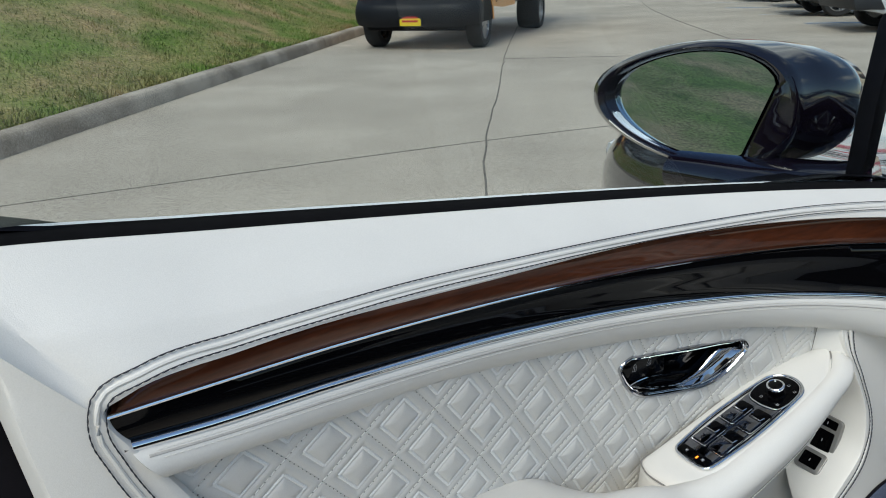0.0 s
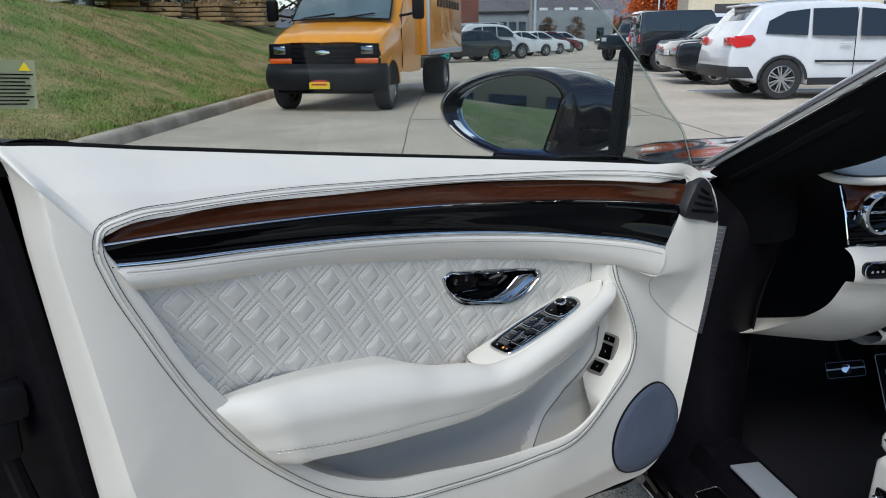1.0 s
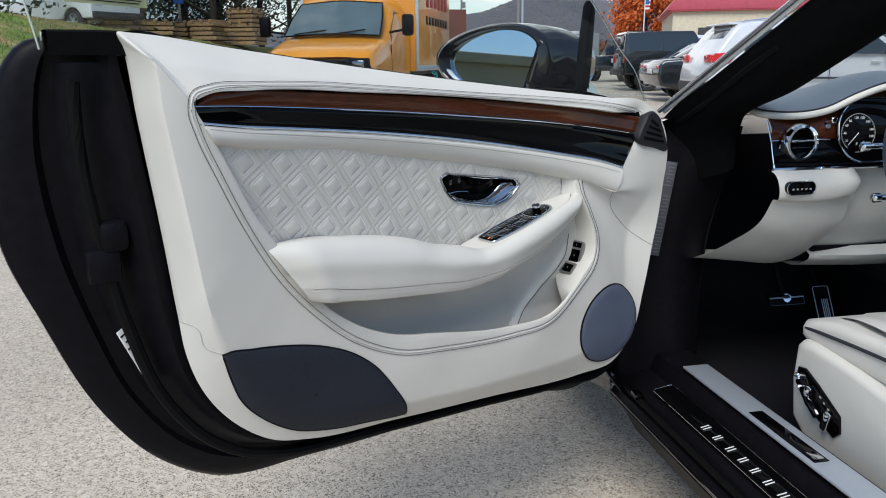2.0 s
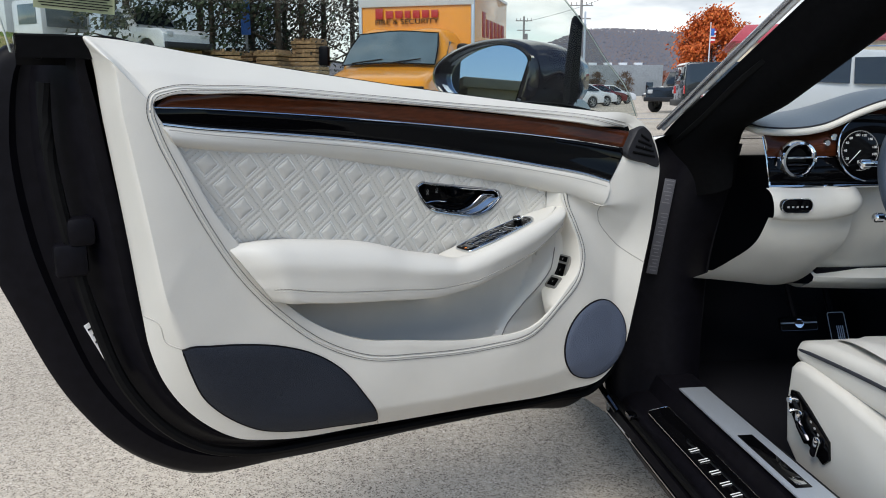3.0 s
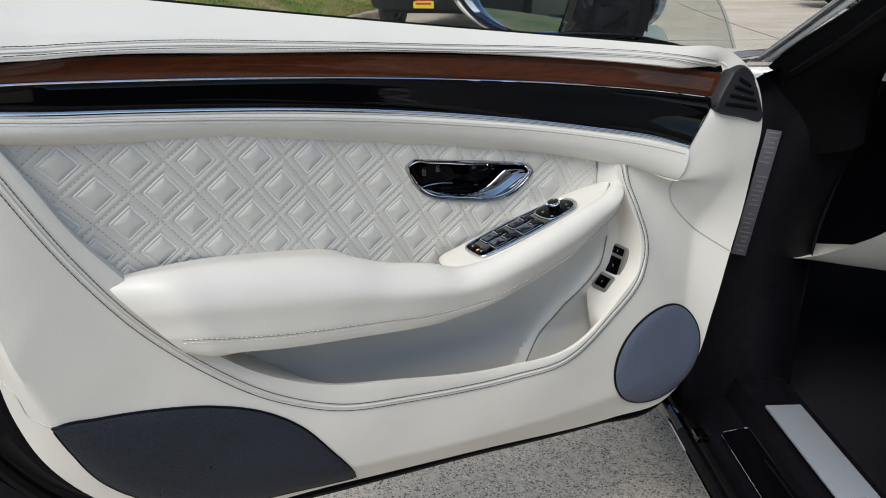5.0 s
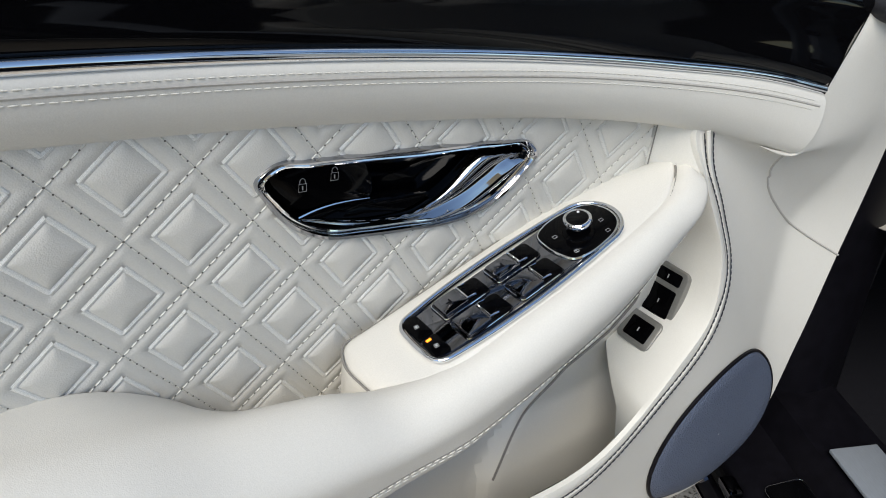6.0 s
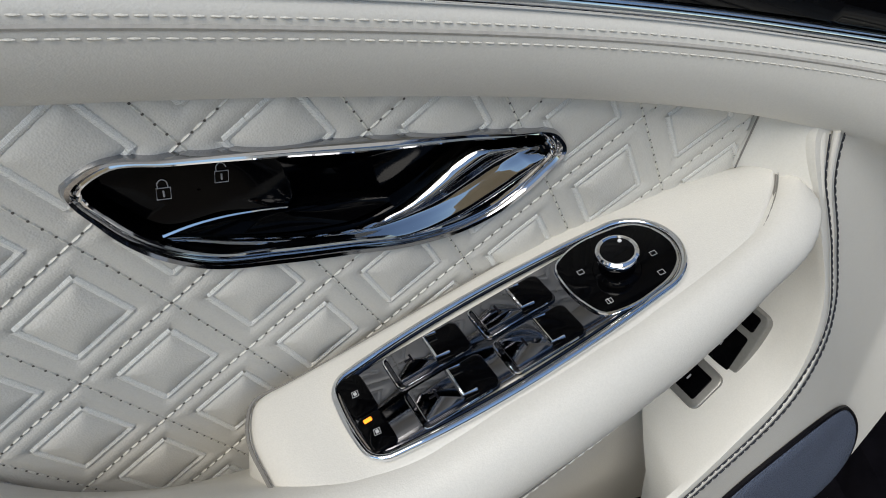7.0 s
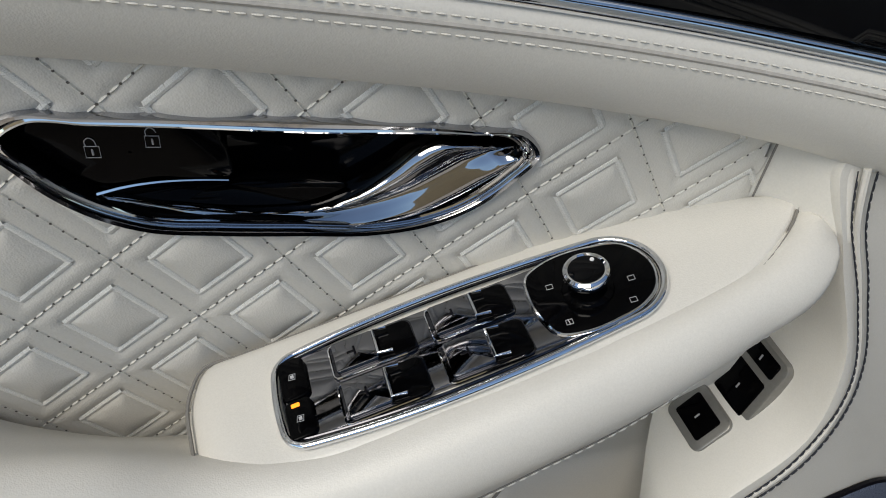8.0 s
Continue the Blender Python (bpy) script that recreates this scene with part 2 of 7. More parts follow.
BLUE_SIGN = material("blue_sign", (0.03, 0.12, 0.42), 0.5)
RED_MARK = material("red_print", (0.42, 0.02, 0.02), 0.5)


def leaf_material(name, a, b):
    m = bpy.data.materials.new(name)
    m.use_nodes = True
    nt = m.node_tree
    p = nt.nodes["Principled BSDF"]
    p.inputs["Roughness"].default_value = 0.7
    g = nt.nodes.new("ShaderNodeNewGeometry")
    r = nt.nodes.new("ShaderNodeValToRGB")
    r.color_ramp.elements[0].color, r.color_ramp.elements[1].color = (*a, 1), (*b, 1)
    nt.links.new(g.outputs["Random Per Island"], r.inputs["Fac"])
    nt.links.new(r.outputs["Color"], p.inputs["Base Color"])
    return m


MAPLE = leaf_material("orange_leaves", (0.42, 0.07, 0.014), (0.60, 0.15, 0.025))
PINE = leaf_material("pine_needles", (0.012, 0.022, 0.012), (0.04, 0.06, 0.025))
BROWN_LEAF = leaf_material("brown_leaves", (0.05, 0.032, 0.02), (0.13, 0.075, 0.04))
BUSH = leaf_material("bush_leaves", (0.02, 0.045, 0.012), (0.05, 0.09, 0.025))
# leaf colours carry the same painted haze as the hill
FAR_LEAF = leaf_material("hazed_far_leaves", (0.105, 0.118, 0.155), (0.150, 0.120, 0.115))


# ---- helpers ----
def thing(name, label, category, m=None, group="", kind=""):
    ob = new(name)
    ob.empty_display_size = 0.1
    if m is not None:
        ob.matrix_world = m
    return tagged(ob, label, category, group, kind)


def mesh_of(name, bm, mat, smooth=True):
    me = bpy.data.meshes.new(name)
    if smooth:
        for f in bm.faces:
            f.smooth = True
    bm.to_mesh(me)
    bm.free()
    me.materials.append(mat)
    return me


def part(name, bm, mat, parent, label="", smooth=True, sharp=40):
    me = mesh_of(name, bm, mat, smooth)
    if smooth and sharp:
        me.set_sharp_from_angle(angle=radians(sharp))
    ob = new(name, me)
    while parent is not None and parent.parent is not None and parent.parent.parent is not None:
        parent = parent.parent
    ob.parent = parent
    if label:
        tagged(ob, label)
    return ob


def solo(name, bm, mat, label, category, m=None, group="", kind="", smooth=True):
    """A thing of one mesh."""
    me = mesh_of(name, bm, mat, smooth)
    if smooth:
        me.set_sharp_from_angle(angle=radians(40))
    ob = new(name, me)
    if m is not None:
        ob.matrix_world = m
    return tagged(ob, label, category, group, kind)


def spline(pts, n, closed=False):
    """A smooth curve through control points, n samples even in length."""
    p = np.array(pts, float)
    if len(p) == 1:
        return np.repeat(p, n, 0)
    if closed:
        p = np.vstack([p, p[:1]])
    d = np.maximum(np.linalg.norm(np.diff(p, axis=0), axis=1), 1e-9)
    t = np.concatenate([[0], np.cumsum(d)])
    k = len(p)
    tan = np.zeros_like(p)
    seg = np.diff(p, axis=0) / d[:, None]
    for i in range(k):
        if 0 < i < k - 1:
            a, b = d[i - 1], d[i]
            tan[i] = (seg[i - 1] * b + seg[i] * a) / (a + b)
        elif closed:
            a, b = d[-1], d[0]
            tan[i] = (seg[-1] * b + seg[0] * a) / (a + b)
        else:
            tan[i] = seg[0] if i == 0 else seg[-1]

    def at(s):
        i = np.clip(np.searchsorted(t, s, side="right") - 1, 0, k - 2)
        h = (s - t[i]) / d[i]
        h2, h3 = h * h, h * h * h
        return ((2 * h3 - 3 * h2 + 1)[:, None] * p[i] + ((h3 - 2 * h2 + h) * d[i])[:, None] * tan[i]
                + (-2 * h3 + 3 * h2)[:, None] * p[i + 1] + ((h3 - h2) * d[i])[:, None] * tan[i + 1])
    fine = at(np.linspace(0, t[-1], max(400, 4 * n)))
    l = np.concatenate([[0], np.cumsum(np.linalg.norm(np.diff(fine, axis=0), axis=1))])
    s = np.linspace(0, l[-1], n, endpoint=not closed)
    return np.stack([np.interp(s, l, fine[:, j]) for j in range(p.shape[1])], 1)


def matched(pts, per, closed=False):
    """A smooth curve through control points with the same number of samples between each two, so that curves of equal counts match."""
    p = np.array(pts, float)
    k = len(p)
    out = []
    for i in range(k if closed else k - 1):
        a, b = p[i], p[(i + 1) % k]
        pa = p[i - 1] if (closed or i > 0) else a
        pb = p[(i + 2) % k] if (closed or i + 2 < k) else b
        for j in range(per):
            h = j / per
            h2, h3 = h * h, h ** 3
            la, lb, lm = np.linalg.norm(a - pa) + 1e-9, np.linalg.norm(pb - b) + 1e-9, np.linalg.norm(b - a) + 1e-9
            ta = ((a - pa) / la * lm + (b - a) / lm * la) / (la + lm) * lm if la > 1e-6 else b - a
            tb = ((b - a) / lm * lb + (pb - b) / lb * lm) / (lb + lm) * lm if lb > 1e-6 else b - a
            out.append((2 * h3 - 3 * h2 + 1) * a + (h3 - 2 * h2 + h) * ta + (-2 * h3 + 3 * h2) * b + (h3 - h2) * tb)
    if not closed:
        out.append(p[-1])
    return np.array(out)


def across(rows, m):
    """Fill m rows smoothly between given rows of equal count."""
    rows = [np.array(r) for r in rows]
    n = len(rows[0])
    out = np.zeros((m, n, 3))
    for j in range(n):
        out[:, j] = spline([r[j] for r in rows], m)
    return out


def sheet(grid, closed=False, place=lambda p: p, cap=False):
    bm = bmesh.new()
    vs = [[bm.verts.new(place(p)) for p in row] for row in grid]
    n = len(vs[0])
    for a, b in zip(vs, vs[1:]):
        for j in range(n if closed else n - 1):
            q = (a[j], a[(j + 1) % n], b[(j + 1) % n], b[j])
            bm.faces.new(q)
    if cap:
        bm.faces.new(vs[0][::-1])
        bm.faces.new(vs[-1])
    bmesh.ops.remove_doubles(bm, verts=bm.verts, dist=1e-6)
    bmesh.ops.recalc_face_normals(bm, faces=bm.faces)
    return bm


def tube(path, r, sides=8, closed=False, place=lambda p: p, squash=1.0, up=(0, 0, 1), bm=None):
    """A rod along a path; r may be a list of radii."""
    p = np.array([place(q) for q in path], float)
    n = len(p)
    bm = bm or bmesh.new()
    rings = []
    for i in range(n):
        t = (p[(i + 1) % n] - p[i - 1]) if (closed or 0 < i < n - 1) else (p[1] - p[0] if i == 0 else p[-1] - p[-2])
        t = t / (np.linalg.norm(t) + 1e-12)
        a = np.cross(t, up)
        if np.linalg.norm(a) < 1e-3:
            a = np.cross(t, (1, 0, 0))
        a /= np.linalg.norm(a)
        b = np.cross(a, t)
        rr = r[i] if hasattr(r, "__len__") else r
        rings.append([bm.verts.new(p[i] + rr * (math.cos(k * math.tau / sides) * a * squash + math.sin(k * math.tau / sides) * b)) for k in range(sides)])
    for i in range(n if closed else n - 1):
        a, b = rings[i], rings[(i + 1) % n]
        for k in range(sides):
            bm.faces.new((a[k], a[(k + 1) % sides], b[(k + 1) % sides], b[k]))
    if not closed:
        bm.faces.new(rings[0][::-1])
        bm.faces.new(rings[-1])
    return bm


def stitches(path, dash, gap, r, place=lambda p: p, up=(0, -1, 0), slant=0.0, bm=None):
    """Thread dashes lying along a path, each a small ridge."""
    bm = bm or bmesh.new()
    p = np.array([place(q) for q in path], float)
    l = np.concatenate([[0], np.cumsum(np.linalg.norm(np.diff(p, axis=0), axis=1))])
    s = 0.0
    ups = np.array(up, float)
    while s + dash < l[-1]:
        up = ups if ups.ndim == 1 else ups[min(len(ups) - 1, int(np.searchsorted(l, s)))]
        a = np.array([np.interp(s, l, p[:, j]) for j in range(3)])
        b = np.array([np.interp(s + dash, l, p[:, j]) for j in range(3)])
        t = (b - a) / (np.linalg.norm(b - a) + 1e-12)
        side = np.cross(t, up)
        side /= np.linalg.norm(side) + 1e-12
        a, b = a - side * slant, b + side * slant
        mid = (a + b) / 2
        vs = []
        for c, k in ((a, 0.55), (mid, 1.0), (b, 0.55)):
            vs.append([bm.verts.new(c + side * r * k), bm.verts.new(c + up * r * 1.1 * k), bm.verts.new(c - side * r * k)])
        for q, w in zip(vs, vs[1:]):
            bm.faces.new((q[0], q[1], w[1], w[0]))
            bm.faces.new((q[1], q[2], w[2], w[1]))
        bm.faces.new(vs[0])
        bm.faces.new(vs[2][::-1])
        s += dash + gap
    return bm


def slab(poly, lo, hi, bevel=0.0, segs=2, axes=(0, 1, 2)):
    """A polygon drawn in two axes and given thickness from lo to hi along the third."""
    bm = bmesh.new()

    def put(a, b, c):
        v = [0, 0, 0]
        v[axes[0]], v[axes[1]], v[axes[2]] = a, b, c
        return bm.verts.new(v)
    lower = [put(a, b, lo) for a, b in poly]
    upper = [put(a, b, hi) for a, b in poly]
    n = len(poly)
    bm.faces.new(lower[::-1])
    top = bm.faces.new(upper)
    for i in range(n):
        bm.faces.new((lower[i], lower[(i + 1) % n], upper[(i + 1) % n], upper[i]))
    bmesh.ops.recalc_face_normals(bm, faces=bm.faces)
    if bevel:
        es = [e for e in bm.edges if (e.verts[0] in lower) == (e.verts[1] in lower)]
        bmesh.ops.bevel(bm, geom=es, offset=bevel, segments=segs, affect="EDGES", profile=0.5)
    return bm


def box(cx, cy, cz, sx, sy, sz, bevel=0.0, segs=2, bm=None, rot=None):
    bm2 = bmesh.new()
    m = Matrix.Translation((cx, cy, cz)) @ (rot or Matrix()) @ Matrix.Diagonal((sx, sy, sz, 1))
    bmesh.ops.create_cube(bm2, size=1, matrix=m)
    if bevel:
        bmesh.ops.bevel(bm2, geom=bm2.edges[:], offset=bevel, segments=segs, affect="EDGES", profile=0.5)
    if bm is None:
        return bm2
    me = bpy.data.meshes.new("tmp")
    bm2.to_mesh(me)
    bm2.free()
    bm.from_mesh(me)
    bpy.data.meshes.remove(me)
    return bm


def lathe(profile, sides, m=Matrix(), bm=None):
    """Turn (radius, height) pairs about z."""
    bm = bm or bmesh.new()
    rings = [[bm.verts.new(m @ Vector((r * math.cos(k * math.tau / sides), r * math.sin(k * math.tau / sides), h))) for k in range(sides)] for r, h in profile]
    for a, b in zip(rings, rings[1:]):
        for k in range(sides):
            bm.faces.new((a[k], a[(k + 1) % sides], b[(k + 1) % sides], b[k]))
    bmesh.ops.remove_doubles(bm, verts=bm.verts, dist=1e-7)
    return bm


def rounded(w, h, r, n=6):
    """A rounded rectangle's outline about the origin."""
    out = []
    for cx, cy, a0 in ((w / 2 - r, h / 2 - r, 0), (-w / 2 + r, h / 2 - r, 90), (-w / 2 + r, -h / 2 + r, 180), (w / 2 - r, -h / 2 + r, 270)):
        for k in range(n + 1):
            a = radians(a0 + 90 * k / n)
            out.append((cx + r * math.cos(a), cy + r * math.sin(a)))
    return out


def letters(name, text, size, mat, parent, m, depth=0.0003, align="CENTER", label=""):
    c = bpy.data.curves.new(name, "FONT")
    c.body, c.size, c.extrude, c.align_x, c.align_y = text, size, depth, align, "CENTER"
    tmp = bpy.data.objects.new("tmp", c)
    scene.collection.objects.link(tmp)
    bpy.context.view_layer.update()
    me = bpy.data.meshes.new_from_object(tmp.evaluated_get(bpy.context.evaluated_depsgraph_get()))
    bpy.data.objects.remove(tmp)
    me.transform(m)
    me.materials.clear()
    me.materials.append(mat)
    ob = new(name, me)
    while parent.parent is not None and parent.parent.parent is not None:
        parent = parent.parent
    ob.parent = parent
    if label:
        tagged(ob, label)
    return ob


# ---- the open door: u runs to the hinge, v up, w towards the cabin side ----
SIZE = 0.86
CAR = pose(0.85 * SIZE, 1.0 * SIZE, 0, 0, 0, 3.7) @ Matrix.Scale(SIZE, 4)
DOOR = pose(-0.216 * SIZE, 0.410 * SIZE, 0, 0, 0, 30.6) @ Matrix.Scale(SIZE, 4)
car = thing("sports_coupe", "black coupe with its front door open and a dark cabin", "car", CAR)


def dl(p):
    return (p[0], -p[2], p[1])


# black door shell behind the lining
SH_IN = [(-.072, 1.222, -.066), (-.062, 1.11, -.072), (-.036, .915, -.078), (-.022, .786, -.086), (.008, .660, -.086), (.070, .574, -.085), (.128, .534, -.082), (.196, .516, -.080), (.386, .497, -.074), (.628, .479, -.062), (.892, .467, -.042),
         (.974, .481, -.028), (1.026, .534, -.018), (1.064, .646, -.016), (1.091, .749, -.016), (1.122, .968, -.014), (1.078, 1.058, -.014), (1.03, 1.084, -.035), (.58, 1.136, -.110), (.3, 1.170, -.105), (.1, 1.198, -.092)]
SH_OUT = [(-.172, 1.220, -.19), (-.243, 1.05, -.20), (-.238, .91, -.20), (-.200, .79, -.20), (-.126, .607, -.20), (-.049, .500, -.20), (.000, .458, -.20), (.055, .425, -.20), (.254, .397, -.20), (.60, .372, -.20), (.90, .350, -.19),
          (1.06, .338, -.17), (1.12, .40, -.15), (1.15, .60, -.14), (1.16, .74, -.14), (1.17, .95, -.14), (1.15, 1.03, -.14), (1.06, 1.07, -.14), (.58, 1.12, -.165), (.3, 1.152, -.17), (.0, 1.190, -.18)]
i8, o8 = matched(SH_IN, 8, True), matched(SH_OUT, 8, True)
rows = [i8]
for k, z in ((.10, .010), (.30, -.040), (.48, -.075), (.60, -.070), (.66, -.055), (.80, -.052), (.93, -.058), (1.0, -.072)):
    r = i8 * (1 - k) + o8 * k
    r[:, 2] = i8[:, 2] * (1 - min(1, k * 1.2)) + (o8[:, 2] + .07) * min(1, k * 1.2) + z * np.clip((np.abs(o8[:, 2] - i8[:, 2]) / .14), 0, 1)
    rows.append(r)
lastr = o8.copy()
lastr[:, 2] -= .012
rows.append(lastr)
cen2 = np.array([.48, .80, -.26])
for k in (.9, .6, .3, .02):
    r = cen2 + (o8 - cen2) * k
    rows.append(r)
door = part("door", sheet(rows, True, dl), BLACK, car, "open door, black shell lined in cream leather with walnut trim")
door.matrix_basis = CAR.inverted() @ DOOR
# lining: outer edge and inner rim, matched point by point, clockwise from the upper rear corner
EDGE_OUT = [(-.0775, 1.2294, -.0485), (-.0618, 1.2286, -.048), (.0948, 1.2078, -.0605), (.2951, 1.1811, -.0731), (.5761, 1.1465, -.0758), (.7968, 1.1214, -.0556), (.9527, 1.1035, -.0258),
    (1.0484, 1.0916, -.0054), (1.0839, 1.0629, .0076), (1.1313, .9716, .006), (1.1253, .8981, .0041), (1.1151, .8228, .0033), (1.0968, .7487, .0042), (1.0696, .6448, .0065),
    (1.0307, .5304, .0051), (.9783, .4747, -.0064), (.8902, .4613, -.0246), (.621, .4744, -.044), (.3787, .4924, -.054), (.1887, .5118, -.058), (.1217, .5301, -.062),
    (.0629, .5728, -.066), (.0017, .6606, -.068), (-.0182, .7282, -.07), (-.0253, .7889, -.068), (-.0386, .9213, -.064), (-.06, 1.1123, -.06), (-.0707, 1.2098, -.0562)]
RIM_IN = [(-.001, 1.1316, .0185), (.0118, 1.1394, .0207), (.0877, 1.1458, .0136), (.3027, 1.1358, -.0132), (.5612, 1.1171, -.0387), (.7803, 1.0943, -.0298), (.9398, 1.0731, -.0052),
          (1.0435, 1.0525, -.016), (1.026, 1.017, -.009), (.9755, .944, -.002), (.957, .8965, .001), (.909, .9125, -.013), (.859, .9285, -.032), (.868, .884, -.018),
          (.891, .806, 0), (.886, .757, .006), (.85, .718, .008), (.762, .65, .006), (.634, .64, -.007), (.458, .666, -.0148), (.3523, .6875, -.021),
          (.2645, .7319, -.0217), (.196, .7931, -.0175), (.1297, .8907, -.0072), (.0802, .9651, .0018), (.0505, 1.0264, .0082), (.0153, 1.0956, .0149), (.0012, 1.1218, .0173)]
side = [0.30, 0.30, 0.32, 0.35, 0.35, 0.35, 0.35, 0.35, 0.4, 0.75, 0.75, 0.75, 0.8, 0.8, 0.7, 0.6, 0.45, 0.4, 0.4, 0.45, 0.55, 0.85, 0.95, 0.95, 0.95, 0.95, 0.95, 0.9]
inner = matched(RIM_IN, 8, True)
outer = matched(EDGE_OUT, 8, True)
hold = np.repeat(side, 8)
begin = np.repeat([0.5, 0.4] + [0.3] * 6 + [0.6] + [0.74] * 12 + [0.78] * 7, 8)
begin = np.convolve(np.concatenate([begin[-12:], begin, begin[:12]]), np.ones(25) / 25, "valid")
hold = np.convolve(np.concatenate([hold[-4:], hold, hold[:4]]), np.ones(9) / 9, "valid")
ROWS_S = 30
grid = []
lip = inner.copy()
thin = np.clip((.73 - inner[:, 1]) / .07, 0, 1)[:, None] * np.clip((.90 - inner[:, 0]) / .12, 0, 1)[:, None]
lip[:, 2] -= 0.10 - .086 * thin[:, 0]
cen = np.array([.5, .84, 0])
lip[:, :2] -= (cen[:2] - lip[:, :2]) * (0.012 + .10 * thin)
grid.append(lip)
rim = inner.copy()
rim[:, 2] -= 0.006
rim[:, :2] += (cen[:2] - rim[:, :2]) * 0.003
grid.append(rim)
for k in range(ROWS_S + 1):
    s = k / ROWS_S
    row = inner * (1 - s) + outer * s
    drop = (1 - hold) * s + hold * (np.clip((s - begin) / (1 - begin), 0, 1)) ** 1.12
    row[:, 2] = inner[:, 2] + (outer[:, 2] - inner[:, 2]) * drop + 0.003 * np.sin(math.pi * s)
    if k == 0:
        row[:, 2] -= 0.0015
    grid.append(row)
for dw, inset in ((-.003, .002), (-.006, .012), (-.010, .04)):
    row = outer.copy()
    row[:, :2] += (cen[:2] - row[:, :2]) * inset
    row[:, 2] += dw
    grid.append(row)
PANEL = np.array(grid)
part("lining", sheet(PANEL, True, dl), LEATHER, door, "smooth cream leather door lining")
body_rows = PANEL[2:2 + ROWS_S + 1]
flat = np.concatenate([body_rows * (1 - k / 7) + np.roll(body_rows, -1, 1) * k / 7 for k in range(7)], 1).reshape(-1, 3)


def on_panel(u, v, slope=False):
    """The lining's height there, from a plane through the nearest points."""
    d = (flat[:, 0] - u) ** 2 + (flat[:, 1] - v) ** 2
    i = np.argpartition(d, 16)[:16]
    q = flat[i]
    A = np.column_stack([np.ones(len(q)), q[:, 0] - u, q[:, 1] - v])
    g = 1 / (d[i] + 2e-6)
    c = np.linalg.lstsq(A * g[:, None], q[:, 2] * g, rcond=None)[0]
    if slope:
        n = np.array([-c[1], -1.0, -c[2]])
        return n / np.linalg.norm(n)
    return float(c[0])


def draped(path, lift=0.0):
    return np.array([(p[0], p[1], on_panel(p[0], p[1]) + lift) for p in path])


# the double contrast seam round the lining
SEAM_LINE = [(1.0271, 1.0722), (.9444, 1.0867), (.7776, 1.1049), (.5598, 1.1221), (.3508, 1.1396), (.1837, 1.1513), (.0887, 1.1532),
    (.0246, 1.1513), (-.0005, 1.1424), (-.0061, 1.1202), (.0009, 1.0912), (.0318, 1.0168), (.0777, .9232), (.1336, .8342),
    (.1972, .7614), (.2828, .6896), (.367, .6491), (.4743, .6322), (.6516, .6211), (.7522, .6308), (.8282, .6851),
    (.8888, .7449), (.9028, .7997), (.8892, .8541), (.8733, .8992), (.8679, .9274)]
seam_path = spline(SEAM_LINE, 330)
tang = np.gradient(seam_path, axis=0)
nrm = np.stack([tang[:, 1], -tang[:, 0]], 1) / np.linalg.norm(tang, axis=1)[:, None]


def eased(a, n=9):
    """A run of values with small wobbles smoothed away."""
    pad = np.concatenate([np.repeat(a[:1], n // 2, 0), a, np.repeat(a[-1:], n // 2, 0)])
    return np.array([pad[k:k + n].mean(0) for k in range(len(a))])


face = eased(np.array([on_panel(p[0], p[1], True) for p in seam_path]), 15)
face = face / np.linalg.norm(face, axis=1)[:, None]
for off in (-0.0052, 0.0052):
    q = seam_path + nrm * off * np.maximum(.75, np.abs(face[:, 1:2]) ** 1.5)
    line = draped(q, 0.0)
    line[:, 2] = np.maximum(line[:, 2], eased(line[:, 2]))
    line = np.array([np.array((p[0], p[1], p[2])) + np.array((n[0], n[2], -n[1])) * (.0016 + .0030 * (1 - abs(n[1]))) for p, n in zip(line, face)])
    part("stitching", stitches(line, 0.0046, 0.0011, 0.0006, dl, up=face), THREAD_DARK, door, "dark contrast thread", smooth=False)
    part("seam_groove", tube(line - np.array([0, 0, .0005]), 0.00035, 6, place=dl), THREAD_DARK, door)
ridge = draped(seam_path, -0.0004)
ridge[:, 2] = np.maximum(ridge[:, 2], eased(ridge[:, 2], 15))
part("seam_piping", tube(ridge, 0.0019, 8, place=dl), LEATHER, door)

# walnut and black trim with bright strips
WOOD_TOP = [(.0025, 1.1260, .0089), (.0233, 1.1394, .0107), (.0556, 1.1421, .0077), (.2515, 1.1345, -.0204), (.4463, 1.1215, -.0378), (.6665, 1.1026, -.0482), (.9052, 1.0785, -.0302),
    (1.0433, 1.0566, -.012)]
MID_LINE = [(-.0031, 1.1257, .0133), (.06, 1.1230, .0035), (.1631, 1.1159, -.0158), (.3472, 1.1013, -.0391), (.5582, 1.0815, -.0505), (.7911, 1.0560, -.0411), (.93, 1.0368, -.022),
    (1.0250, 1.0208, -.0080)]
LOW_LINE = [(.0053, 1.1015, .0107), (.0605, 1.0936, -.0001), (.1625, 1.0830, -.0202), (.3497, 1.0629, -.0459), (.5645, 1.0334, -.0563), (.8033, .991, -.0392), (.9205, .9664, -.0144),
    (.9740, .9500, -.0030)]


def between(a, b, k, lift=0.0):
    q = np.array(a) * (1 - k) + np.array(b) * k
    q[:, 2] += lift
    return q


wt, ml, ll = spline(WOOD_TOP, 140), spline(MID_LINE, 140), spline(LOW_LINE, 140)
back = lambda c, d: c + np.array([0, 0, d])
part("walnut_trim", sheet(across([back(wt, -.02), back(wt, -.001), between(wt, ml, .5, .0015), back(ml, -.0006), back(ml, -.02)], 14), False, dl), WOOD, door, "glossy dark walnut trim strip")
part("black_trim", sheet(across([back(ml, -.02), back(ml, -.001), between(ml, ll, .5, .002), back(ll, -.001), back(ll, -.02)], 14), False, dl), PIANO, door, "piano black trim strip")
